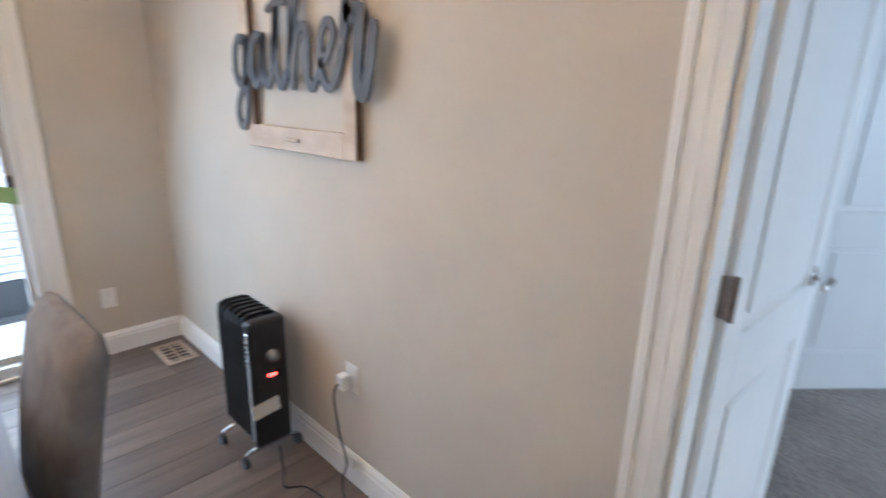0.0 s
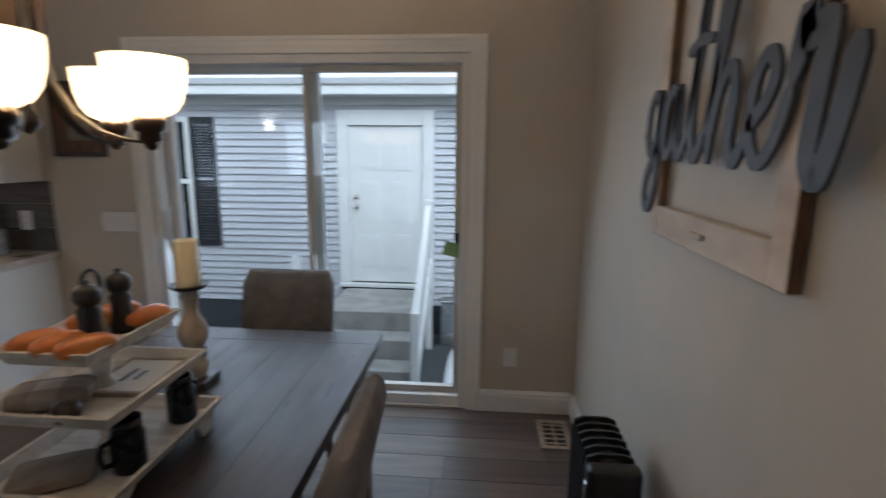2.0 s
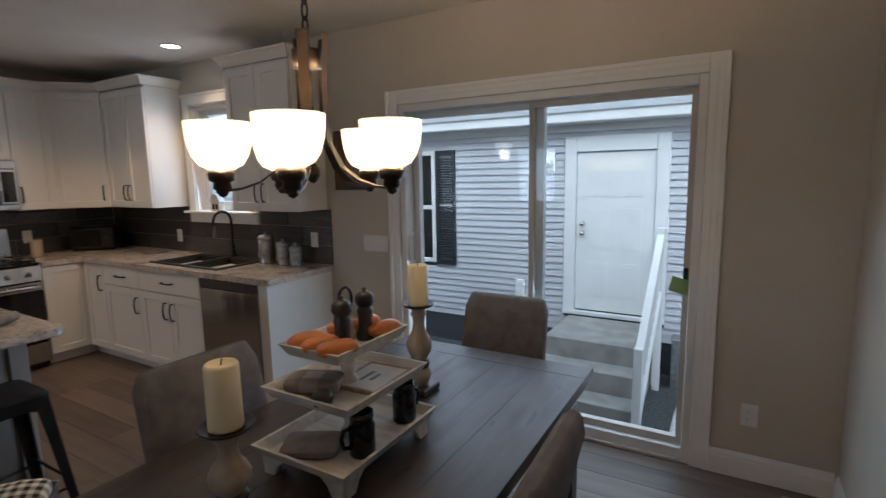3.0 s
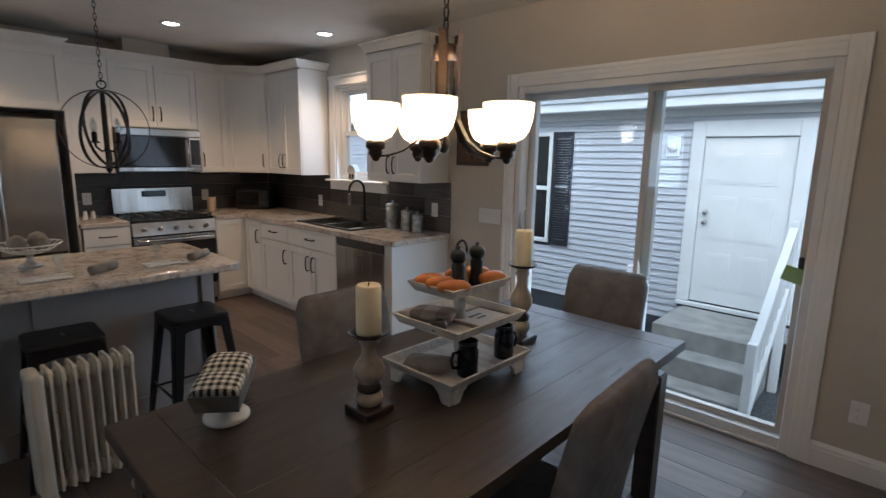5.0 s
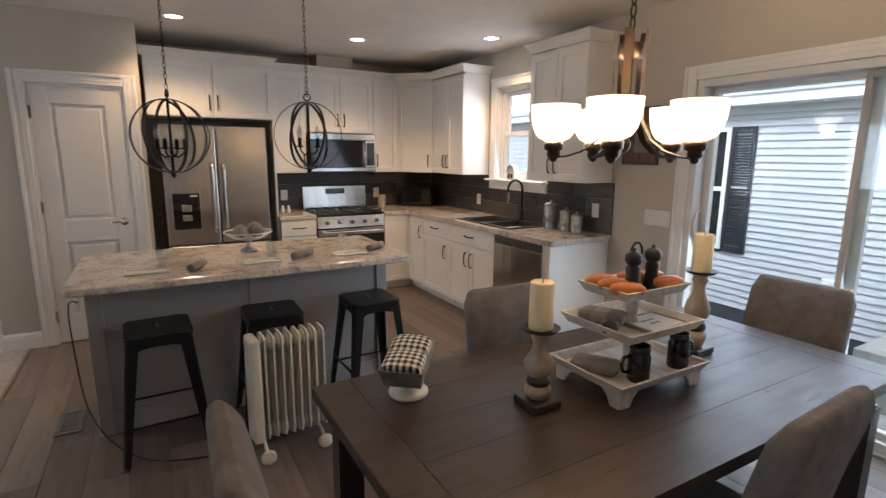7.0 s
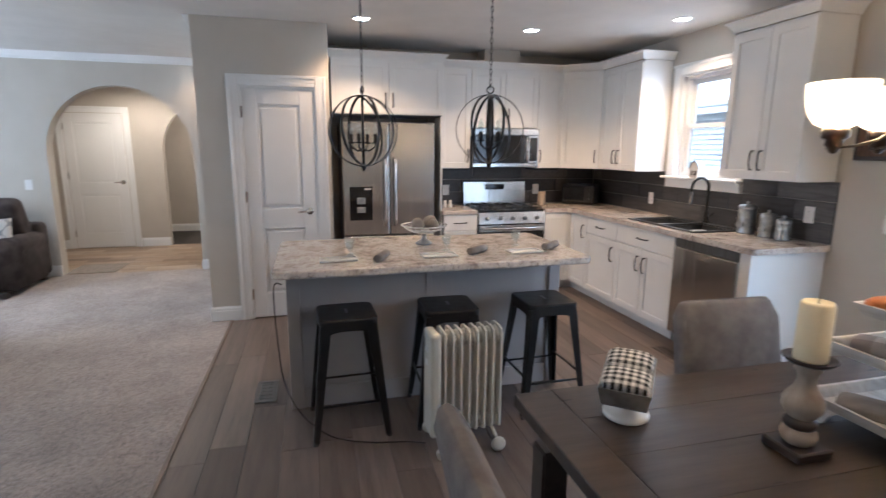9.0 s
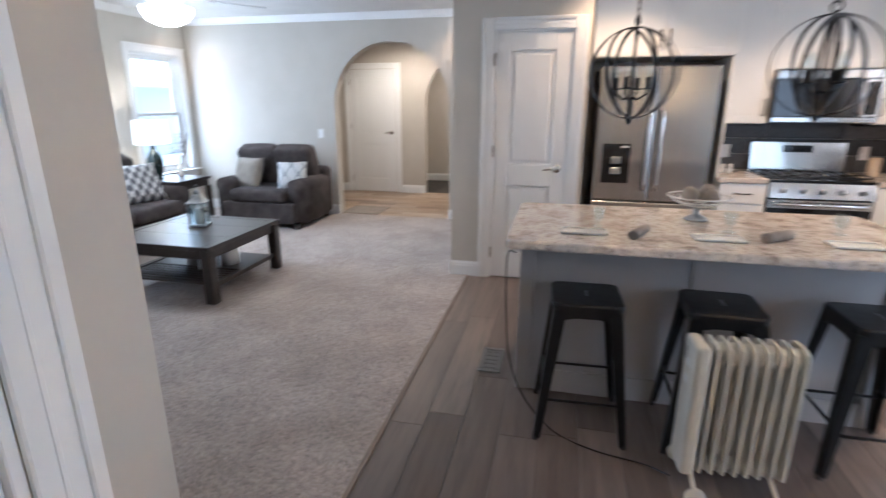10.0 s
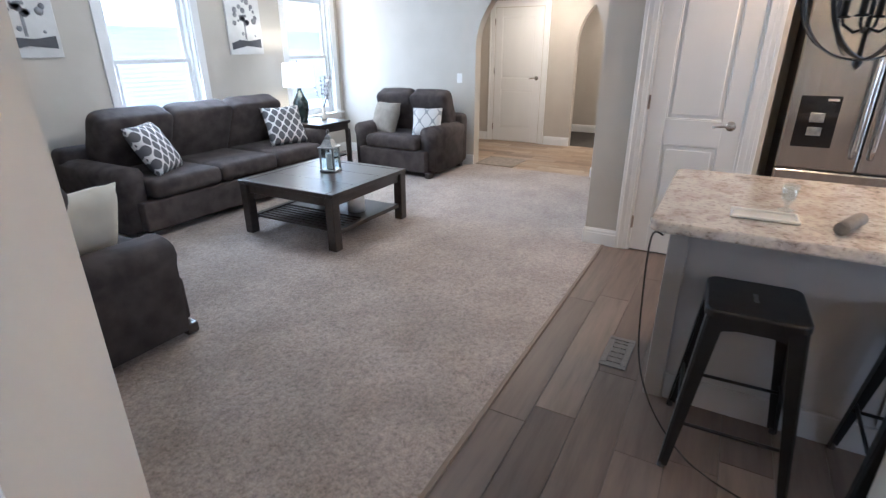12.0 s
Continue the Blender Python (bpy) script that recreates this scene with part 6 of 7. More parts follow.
# wall sign: an old window sash with a scripted word
sg = thing("wall_sign", pose(1.02, 1.776, 1.286, 0, 0, -90), "rustic wooden window frame with the word gather", "sign")
W2, HH = 0.37, 0.78
for nm, q in (("side_rail", (-W2, -W2 + 0.065, 0.0, HH)), ("side_rail", (W2 - 0.065, W2, 0.0, HH)), ("bottom_rail", (-W2 + 0.0655, W2 - 0.0655, 0.0, 0.085)), ("top_rail", (-W2 + 0.0655, W2 - 0.0655, HH - 0.065, HH))):
    ob = part(nm, B(q[0], q[1], -0.032, -0.003, q[2], q[3], 0.003), "rustic", sg)
    ob.data.materials.append(M["burnt"])
    for p in ob.data.polygons:
        if abs(p.normal.x) > 0.8 and nm == "side_rail":
            p.material_index = 1
part("latch", B(-0.045, 0.035, -0.042, -0.0325, 0.035, 0.050, 0.003), "rustic", sg)


def smooth_path(pts, n=7):
    """A rounded line through the points."""
    P, fine = [Vector(p) for p in pts], []
    for i in range(len(P) - 1):
        p0, p1, p2, p3 = P[max(i - 1, 0)], P[i], P[i + 1], P[min(i + 2, len(P) - 1)]
        for k in range(n):
            u = k / n
            fine.append(0.5 * (2 * p1 + (p2 - p0) * u + (2 * p0 - 5 * p1 + 4 * p2 - p3) * u ** 2 + (3 * p1 - p0 - 3 * p2 + p3) * u ** 3))
    return fine + [P[-1]]


def pen_stroke(pts, y, w0=0.030):
    """A flat pen stroke cut from board, a little wider in its downstrokes, with round ends."""
    line = smooth_path(pts)
    b = bmesh.new()
    rings = []
    n = len(line)
    for i, p in enumerate(line):
        d = (line[min(i + 1, n - 1)] - line[max(i - 1, 0)]).normalized()
        nrm = Vector((-d.y, d.x))
        w = w0 * (0.42 + 0.16 * abs(d.y)) * min(1.0, 0.5 + 0.25 * min(i, n - 1 - i))
        a, c = p + nrm * w, p - nrm * w
        rings.append([b.verts.new((q.x, yy, q.y)) for q, yy in ((a, y), (c, y), (c, y + 0.009), (a, y + 0.009))])
    for p, q in zip(rings, rings[1:]):
        for k in range(4):
            b.faces.new((p[k], p[(k + 1) % 4], q[(k + 1) % 4], q[k]))
    b.faces.new(rings[0])
    b.faces.new(rings[-1])
    bmesh.ops.recalc_face_normals(b, faces=b.faces)
    return b


SCRIPT = {
    "g": [[(0.115, 0.165), (0.075, 0.195), (0.03, 0.15), (0.025, 0.06), (0.06, 0.02), (0.10, 0.07), (0.122, 0.19), (0.118, 0.06), (0.10, -0.08), (0.055, -0.145), (0.02, -0.10), (0.05, -0.02), (0.15, 0.06)]],
    "a": [[(0.255, 0.165), (0.215, 0.195), (0.175, 0.15), (0.165, 0.06), (0.195, 0.015), (0.24, 0.07), (0.262, 0.19), (0.258, 0.06), (0.285, 0.015), (0.33, 0.08)]],
    "t": [[(0.33, 0.08), (0.375, 0.27), (0.395, 0.42), (0.37, 0.30), (0.355, 0.09), (0.385, 0.01), (0.43, 0.07)], [(0.305, 0.265), (0.37, 0.285), (0.445, 0.28)]],
    "h": [[(0.43, 0.07), (0.50, 0.28), (0.535, 0.44), (0.505, 0.48), (0.478, 0.36), (0.462, 0.16), (0.458, 0.0)], [(0.460, 0.05), (0.495, 0.16), (0.54, 0.205), (0.563, 0.15), (0.556, 0.05), (0.585, 0.005), (0.63, 0.07)]],
    "e": [[(0.63, 0.07), (0.685, 0.115), (0.712, 0.165), (0.685, 0.205), (0.645, 0.16), (0.64, 0.06), (0.68, 0.005), (0.73, 0.05), (0.765, 0.14)]],
    "r": [[(0.765, 0.14), (0.79, 0.25), (0.80, 0.20), (0.845, 0.225), (0.838, 0.12), (0.832, 0.02), (0.862, -0.015), (0.895, 0.08), (0.915, 0.19)]],
}
wd = part("word", B(0.0, 0.02, -0.048, -0.045, 0.28, 0.30), "letter", sg, "slate grey script lettering")
wd.location = (-0.43, 0.002, 0)
layer = 0
for ch_name, strokes in SCRIPT.items():
    lb = bmesh.new()
    for st_ in strokes:
        q = pen_stroke([(u, 0.215 + v) for u, v in st_], -0.0475 - 0.0011 * (layer % 4), 0.039 if ch_name == "r" else 0.029)
        merge(lb, q)
        layer += 1
    part("letter_" + ch_name, lb, "letter", wd)

# black oil heater
def oil_heater(m, n, label, body, h, controls=True):
    """Fins stand along its own y; the control end faces -y."""
    t = thing("oil_heater", m, label, "heater", "oil heaters")
    L = n * 0.043
    for i in range(n):
        y = 0.07 + i * 0.043
        b = bmesh.new()
        q = bmesh.new()
        prof = [(-0.07, 0.10), (-0.075, 0.12), (-0.075, h - 0.05), (-0.068, h - 0.012), (-0.04, h), (0.04, h), (0.068, h - 0.012), (0.075, h - 0.05), (0.075, 0.12), (0.07, 0.10), (0.03, 0.085), (-0.03, 0.085)]
        prism(b, prof, "y", y, y + 0.010)
        for zz in (0.12, h - 0.055):
            lathe(b, [(0, -0.017), (0.03, -0.017), (0.045, -0.004), (0.045, 0.014), (0.03, 0.027), (0, 0.027)], 14, Matrix.Translation((0, y, zz)) @ Euler((radians(-90), 0, 0)).to_matrix().to_4x4())
        box(b, -0.018, 0.018, y - 0.011, y + 0.021, 0.13, h - 0.06, 0.008)
        part("fin", b, body, t)
    c = part("control_box", B(-0.078, 0.078, 0.0, 0.055, 0.085, h - 0.008, 0.018, 3), body, t)
    return t, c, L


bh, bc_, L = oil_heater(pose(0.86, 1.83, 0.0), 6, "black oil-filled radiator heater against the wall", "black_plastic", 0.655)
part("side_strip", B(-0.083, -0.0785, 0.008, 0.03, 0.12, 0.60, 0.002), "chrome", bh)
for i in range(6):
    part("grille_slot", B(-0.0845, -0.0835, 0.006, 0.032, 0.46 + i * 0.02, 0.467 + i * 0.02), "steel_dark", bh)
b = bmesh.new()
lathe(b, [(0, 0), (0.03, 0), (0.03, 0.004), (0.024, 0.006), (0.022, 0.018), (0, 0.018)], 22, T((0.01, -0.0005, 0.485)) @ Euler((radians(90), 0, 0)).to_matrix().to_4x4())
part("dial", b, "steel_dark", bc_)
dsp = part("display", B(-0.02, 0.035, -0.003, -0.0005, 0.385, 0.425, 0.001), "black_gloss", bc_)
for i in range(2):
    for q in ((0, 0.012, 0, 0.002), (0, 0.012, 0.010, 0.012), (0, 0.002, 0.002, 0.010), (0.010, 0.012, 0.002, 0.010)):
        x = -0.012 + i * 0.02
        part("digit_bar", B(x + q[0], x + q[1], -0.0042, -0.0032, 0.40 + q[2], 0.40 + q[3]), "led", dsp)
part("sticker", B(-0.06, 0.055, -0.0012, -0.0004, 0.235, 0.30, m=Matrix.Rotation(radians(-6), 4, "Y")), "paper", bc_, "white paper sticker")
for y in (0.04, 0.26):
    b = bmesh.new()
    tube(b, [(-0.12, y, 0.055), (-0.06, y, 0.075), (0.06, y, 0.075), (0.12, y, 0.055)], 0.008)
    ax = part("axle", b, "chrome", bh)
    for x in (-0.12, 0.12):
        b = bmesh.new()
        cyl(b, 0.024, -0.011, 0.011, 16, T((x, y, 0.0245)) @ Euler((0, radians(90), 0)).to_matrix().to_4x4())
        part("wheel", b, "black_plastic", ax)

wh, wc, L = oil_heater(pose(-1.84, 0.50, 0.0, 0, 0, 3), 8, "cream oil-filled radiator heater beside the island", "cream", 0.645)
for i in range(2):
    part("switch", B(-0.02, 0.02, -0.004, -0.0005, 0.46 + i * 0.07, 0.49 + i * 0.07, 0.002), "white", wc)
for i in range(5):
    part("grille_slot", B(-0.05, -0.028, -0.002, -0.0005, 0.54 + i * 0.012, 0.546 + i * 0.012), "steel_dark", wc)
for y in (0.05, 0.345):
    b = bmesh.new()
    tube(b, [(-0.13, y, 0.05), (-0.05, y, 0.085), (0.05, y, 0.085), (0.13, y, 0.05)], 0.009)
    ax = part("axle", b, "cream", wh)
    for x in (-0.135, 0.135):
        b = bmesh.new()
        lathe(b, [(0, -0.014), (0.030, -0.014), (0.038, -0.006), (0.038, 0.006), (0.030, 0.014), (0, 0.014)], 18, T((x, y, 0.0385)) @ Euler((0, radians(90), 0)).to_matrix().to_4x4())
        part("wheel", b, "cream", ax)


def cord(name, pts, label, r=0.004):
    b = bmesh.new()
    P = [Vector(p) for p in pts]
    fine = []
    for i in range(len(P) - 1):
        p0, p1, p2, p3 = P[max(i - 1, 0)], P[i], P[i + 1], P[min(i + 2, len(P) - 1)]
        for k in range(6):
            t_ = k / 6
            fine.append(0.5 * ((2 * p1) + (p2 - p0) * t_ + (2 * p0 - 5 * p1 + 4 * p2 - p3) * t_ ** 2 + (3 * p1 - p0 - 3 * p2 + p3) * t_ ** 3))
    fine.append(P[-1])
    tube(b, fine, r, 6)
    return solid(name, b, "black_plastic", label, "cord")


cord("power_cord", [(0.99, 1.52, 0.455), (0.955, 1.53, 0.42), (0.965, 1.52, 0.25), (0.975, 1.49, 0.12), (0.96, 1.50, 0.04), (0.93, 1.42, 0.006), (0.95, 1.2, 0.006), (0.97, 1.0, 0.006)], "black power cord from the outlet down to the floor")
cord("power_cord", [(0.86, 1.80, 0.09), (0.83, 1.72, 0.02), (0.80, 1.66, 0.006), (0.86, 1.60, 0.006), (0.88, 1.45, 0.006)], "black heater cord lying on the floor")
pl = thing("plug_adapter", pose(0.992, 1.52, 0.455), "clear grey plug adapter in the outlet", "plug")
part("body", B(-0.02, 0.0195, -0.022, 0.022, -0.03, 0.03, 0.005), "white", pl)
ctg = thing("cord_tag", pose(0.985, 1.49, 0.13), "white paper tag on a heater cord", "tag")
part("tag", B(-0.006, 0.006, -0.035, 0.035, -0.025, 0.025, 0.002), "paper", ctg)
cord("power_cord", [(-2.30, -0.21, 0.80), (-2.33, -0.255, 0.77), (-2.34, -0.25, 0.45), (-2.30, -0.22, 0.22), (-2.20, -0.13, 0.07), (-2.05, 0.02, 0.006), (-1.95, 0.20, 0.006), (-1.90, 0.40, 0.01), (-1.80, 0.48, 0.05)], "black power cord running from the island end to the heater")

# floor registers
def register(m, w, d, label, material="rawwood"):
    t = thing("floor_register", m, label, "vent")
    b = bmesh.new()
    for q in ((-w / 2, w / 2, -d / 2, -d / 2 + 0.03), (-w / 2, w / 2, d / 2 - 0.03, d / 2), (-w / 2, -w / 2 + 0.03, -d / 2 + 0.0305, d / 2 - 0.0305), (w / 2 - 0.03, w / 2, -d / 2 + 0.0305, d / 2 - 0.0305)):
        box(b, *q, 0.0, 0.006, 0.002)
    part("frame", b, material, t)
    part("backing", B(-w / 2 + 0.03, w / 2 - 0.03, -d / 2 + 0.03, d / 2 - 0.03, 0.0, 0.001), "black" if material == "rawwood" else material, t)
    n = 5
    for i in range(n):
        y = -d / 2 + 0.03 + (i + 0.5) * (d - 0.06) / n
        part("slat", B(-w / 2 + 0.031, w / 2 - 0.031, y - 0.006, y + 0.006, 0.0012, 0.0045), material, t)
    part("divider", B(-0.006, 0.006, -d / 2 + 0.031, d / 2 - 0.031, 0.0047, 0.0055), material, t)
    return t


register(pose(0.885, 3.10, 0.003), 0.17, 0.29, "tan wooden floor register near the corner")
register(pose(-2.60, 2.58, 0.003, 0, 0, 90), 0.11, 0.30, "brown floor register before the dishwasher", "espresso")
register(pose(-2.68, -0.36, 0.003, 0, 0, 90), 0.13, 0.30, "grey floor register beside the island", "steel_dark")

# picture between cabinet and sliding door
pc = thing("wall_picture", pose(-1.865, 3.34, 1.69), "dark framed picture on the wall by the cabinet", "picture")
part("frame", B(-0.16, 0.16, -0.022, -0.002, -0.21, 0.21, 0.004), "espresso", pc)
part("print", B(-0.135, 0.135, -0.0245, -0.0225, -0.185, 0.185), "burnt", pc)
part("pale_shape", B(-0.05, 0.09, -0.0262, -0.025, -0.12, 0.08), "linen", pc)

# ---- living room ----
def soft_block(name, parent, x0, x1, y0, y1, z0, z1, material="sofa", seed=0, bevel=0.05):
    """An upholstered block with rounded, slightly uneven edges."""
    b = bmesh.new()
    q = B(x0, x1, y0, y1, z0, z1, bevel, 4)
    for v in q.verts:
        v.co += v.normal * 0.006 * noise.noise(v.co * 4 + Vector((seed, 0, 0)))
    for f in q.faces:
        f.smooth = True
    merge(b, q)
    return part(name, b, material, parent)


def sofa(m, w, seats, label, d=0.95, group="sofa suite"):
    """A plush suite piece, facing its own +y; origin at the middle of its back edge on the floor."""
    t = thing("sofa" if seats > 1 else "armchair", m, label, "sofa" if seats > 1 else "armchair", group)
    aw = 0.26
    soft_block("frame", t, -w / 2 + aw * 0.5, w / 2 - aw * 0.5, 0.04, d - 0.02, 0.06, 0.31, seed=1, bevel=0.02)
    soft_block("back_frame", t, -w / 2 + 0.02, w / 2 - 0.02, 0.0, 0.20, 0.06, 0.68, seed=2, bevel=0.06)
    for s in (-1, 1):
        b = bmesh.new()
        prof = [(0.0, 0.06), (0.0, 0.46), (-0.008, 0.52), (0.02, 0.57), (0.09, 0.592), (0.17, 0.585), (0.225, 0.55), (0.24, 0.49), (0.22, 0.43), (0.215, 0.06)]
        outl = [(s * (w / 2 - 0.215 + u - 0.02) if s > 0 else s * (w / 2 - 0.215 + u - 0.02), v) for u, v in prof]
        q = bmesh.new()
        prism(q, outl, "y", 0.12, d - 0.10)
        bmesh.ops.bevel(q, geom=[e for e in q.edges if abs(e.verts[0].co.y - e.verts[1].co.y) < 1e-5], offset=0.02, segments=2, affect="EDGES")
        for f in q.faces:
            f.smooth = True
        merge(b, q)
        part("arm", b, "sofa", t)
    inner = w - 2 * 0.235
    sw = inner / seats
    for i in range(seats):
        cx = -inner / 2 + (i + 0.5) * sw
        b = bmesh.new()
        q = B(cx - sw / 2 + 0.003, cx + sw / 2 - 0.003, 0.22, d, 0.312, 0.47, 0.055, 4)
        for v in q.verts:
            k = max(0, 1 - abs(v.co.x - cx) / (sw / 2)) * max(0, 1 - abs(v.co.y - d * 0.6) / (d * 0.42))
            v.co.z += 0.02 * k * (1 if v.co.z > 0.4 else 0) + 0.004 * noise.noise(v.co * 5)
        for f in q.faces:
            f.smooth = True
        merge(b, q)
        part("seat_cushion", b, "sofa", t)
    nbk = seats if seats > 1 else 2
    back_w = inner if seats > 1 else inner + 0.26
    bw_ = back_w / nbk
    for i in range(nbk):
        cx = -back_w / 2 + (i + 0.5) * bw_
        b = bmesh.new()
        puff(b, bw_ * 1.03, 0.60, 0.27, pose(cx, 0.295, 0.675, 66, 0, 0), 0.38, 12, square=9, seed=i * 3.1 + w)
        part("back_cushion", b, "sofa", t)
    for sx in (-1, 1):
        for y in (0.06, d - 0.10):
            part("foot", B(sx * (w / 2 - 0.10) - 0.035, sx * (w / 2 - 0.10) + 0.035, y, y + 0.07, 0.0, 0.06, 0.006), "espresso", t)
    return t


FLR = 0.009
sofa(pose(-3.62, -5.07, FLR), 2.48, 3, "charcoal-brown plush three-seat sofa under the window", 1.06)
sofa(pose(-6.30, -3.62, FLR, 0, 0, -90), 1.22, 1, "charcoal-brown plush oversized armchair by the arch")
sofa(pose(-0.86, -2.99, FLR, 0, 0, 90), 1.22, 1, "charcoal-brown plush oversized armchair facing the room")


def pillow(m, size, material, label):
    b = bmesh.new()
    q = bmesh.new()
    n = 14
    for side in (1, -1):
        vs = [[None] * (n + 1) for _ in range(n + 1)]
        for i in range(n + 1):
            for j in range(n + 1):
                u, v = 2 * i / n - 1, 2 * j / n - 1
                pinch = 1 - 0.06 * (1 - abs(u)) * (abs(v) ** 3) - 0.06 * (1 - abs(v)) * (abs(u) ** 3)
                z = 0.085 * ((1 - u ** 4) * (1 - v ** 4)) ** 0.6
                vs[i][j] = q.verts.new((u * size / 2 * pinch, v * size / 2 * pinch, side * z + 0.006 * noise.noise(Vector((u * 2, v * 2, side)))))
        for i in range(n):
            for j in range(n):
                f = q.faces.new((vs[i][j], vs[i + 1][j], vs[i + 1][j + 1], vs[i][j + 1]))
                f.smooth = True
    bmesh.ops.remove_doubles(q, verts=q.verts, dist=0.004)
    bmesh.ops.recalc_face_normals(q, faces=q.faces)
    merge(b, q)
    return solid("throw_pillow", b, material, label, "pillow", "throw pillows", m=m)


pillow(pose(-4.44, -4.38, 0.67, 62, 0, 160), 0.44, "lattice", "grey and white lattice-print pillow leaning on the sofa")
pillow(pose(-2.90, -4.36, 0.67, 60, 0, 212), 0.46, "lattice", "grey and white lattice-print pillow at the sofa end")
pillow(pose(-5.72, -3.92, 0.63, 68, 0, 78), 0.42, "beige_cushion", "beige linen pillow on the armchair")
pillow(pose(-5.68, -3.28, 0.62, 68, 0, 112), 0.36, "leafprint", "white and grey printed pillow on the armchair")
pillow(pose(-1.48, -2.76, 0.665, 72, 0, 8), 0.38, "cream", "cream pillow leaning on the armchair arm")

cf = thing("coffee_table", pose(-3.53, -3.02, FLR), "dark espresso square coffee table with slatted shelf", "coffee table")
for x0_, x1_ in ((-0.50, -0.17), (-0.169, 0.169), (0.17, 0.50)):
    part("top_panel", B(x0_ if x0_ > -0.4 else x0_ + 0.065, x1_ if x1_ < 0.4 else x1_ - 0.065, -0.435, 0.435, 0.425, 0.456, 0.002), "espresso", cf)
for q in ((-0.50, 0.50, -0.50, -0.436), (-0.50, 0.50, 0.436, 0.50), (-0.50, -0.4355, -0.4355, 0.4355), (0.4355, 0.50, -0.4355, 0.4355)):
    part("top_border", B(*q, 0.424, 0.458, 0.004, 2), "espresso", cf)
for q in ((-0.414, 0.414, -0.47, -0.445), (-0.414, 0.414, 0.445, 0.47), (-0.47, -0.445, -0.414, 0.414), (0.445, 0.47, -0.414, 0.414)):
    part("apron", B(*q, 0.35, 0.4235, 0.002), "espresso", cf)
for sx in (-1, 1):
    for sy in (-1, 1):
        part("leg", B(sx * 0.455 - 0.04, sx * 0.455 + 0.04, sy * 0.455 - 0.04, sy * 0.455 + 0.04, 0.0, 0.4235, 0.005), "espresso", cf)
for q in ((-0.41, 0.41, -0.47, -0.42), (-0.41, 0.41, 0.42, 0.47)):
    part("shelf_rail", B(*q, 0.115, 0.15, 0.003), "espresso", cf)
part("shelf_panel", B(-0.41, 0.05, -0.419, 0.419, 0.12, 0.142, 0.002), "espresso", cf)
for i in range(7):
    x = 0.085 + i * 0.05
    part("slat", B(x, x + 0.026, -0.419, 0.419, 0.125, 0.142, 0.002), "espresso", cf)
for x, y, r, h in ((-3.62, -2.78, 0.075, 0.15), (-3.45, -2.90, 0.055, 0.12)):
    c = thing("pillar_candle", pose(x, y, FLR + 0.143), "wide white candle on the coffee table shelf", "candle", "candles")
    b = bmesh.new()
    lathe(b, [(0, 0), (r, 0), (r, h - 0.006), (r - 0.006, h), (r - 0.012, h - 0.004), (0, h - 0.008)], 28)
    part("wax", b, "white", c)
ln = thing("lantern", pose(-3.64, -3.05, FLR + 0.459, 0, 0, 15), "grey metal candle lantern on the coffee table", "lantern")
part("base", B(-0.075, 0.075, -0.075, 0.075, 0, 0.022, 0.005), "galv", ln)
for sx in (-1, 1):
    for sy in (-1, 1):
        part("post", B(sx * 0.06 - 0.008, sx * 0.06 + 0.008, sy * 0.06 - 0.008, sy * 0.06 + 0.008, 0.0225, 0.20, 0.002), "galv", ln)
part("top_plate", B(-0.075, 0.075, -0.075, 0.075, 0.2005, 0.215, 0.004), "galv", ln)
b = bmesh.new()
lathe(b, [(0.085, 0.2155), (0.06, 0.245), (0.045, 0.27), (0.03, 0.275), (0.03, 0.295), (0.02, 0.31), (0, 0.315)], 4, Matrix.Rotation(radians(45), 4, "Z"), smooth=False)
part("roof", b, "galv", ln)
b = bmesh.new()
tube(b, [(0.022 * math.cos(2 * math.pi * i / 16), 0, 0.335 + 0.022 * math.sin(2 * math.pi * i / 16)) for i in range(16)], 0.003, 6, True)
part("ring", b, "galv", ln)
b = bmesh.new()
lathe(b, [(0, 0.0225), (0.035, 0.0225), (0.035, 0.15), (0.03, 0.155), (0, 0.152)], 20)
part("candle", b, "white", ln, "white candle inside")
for q in ((-0.052, 0.052, -0.062, -0.060), (-0.052, 0.052, 0.060, 0.062), (-0.062, -0.060, -0.052, 0.052), (0.060, 0.062, -0.052, 0.052)):
    part("pane", B(*q, 0.0225, 0.20), "pane", ln)

et = thing("end_table", pose(-5.23, -4.62, FLR), "dark wooden end table beside the sofa", "side table")
part("top", B(-0.29, 0.29, -0.29, 0.29, 0.565, 0.60, 0.005, 2), "espresso", et)
for q in ((-0.26, 0.26, -0.27, -0.25), (-0.26, 0.26, 0.25, 0.27), (-0.27, -0.25, -0.249, 0.249), (0.25, 0.27, -0.249, 0.249)):
    part("apron", B(*q, 0.49, 0.564), "espresso", et)
for sx in (-1, 1):
    for sy in (-1, 1):
        part("leg", B(sx * 0.26 - 0.025, sx * 0.26 + 0.025, sy * 0.26 - 0.025, sy * 0.26 + 0.025, 0, 0.489, 0.004), "espresso", et)
part("shelf", B(-0.234, 0.234, -0.234, 0.234, 0.15, 0.17, 0.003), "espresso", et)
tl = thing("table_lamp", pose(-5.08, -4.73, FLR + 0.601), "dark glazed table lamp with a white drum shade", "lamp")
b = bmesh.new()
lathe(b, [(0, 0), (0.07, 0), (0.072, 0.012), (0.06, 0.02), (0.075, 0.08), (0.095, 0.17), (0.09, 0.24), (0.055, 0.31), (0.03, 0.36), (0.024, 0.40), (0.03, 0.405), (0, 0.405)], 28)
part("base", b, "teal", tl)
b = bmesh.new()
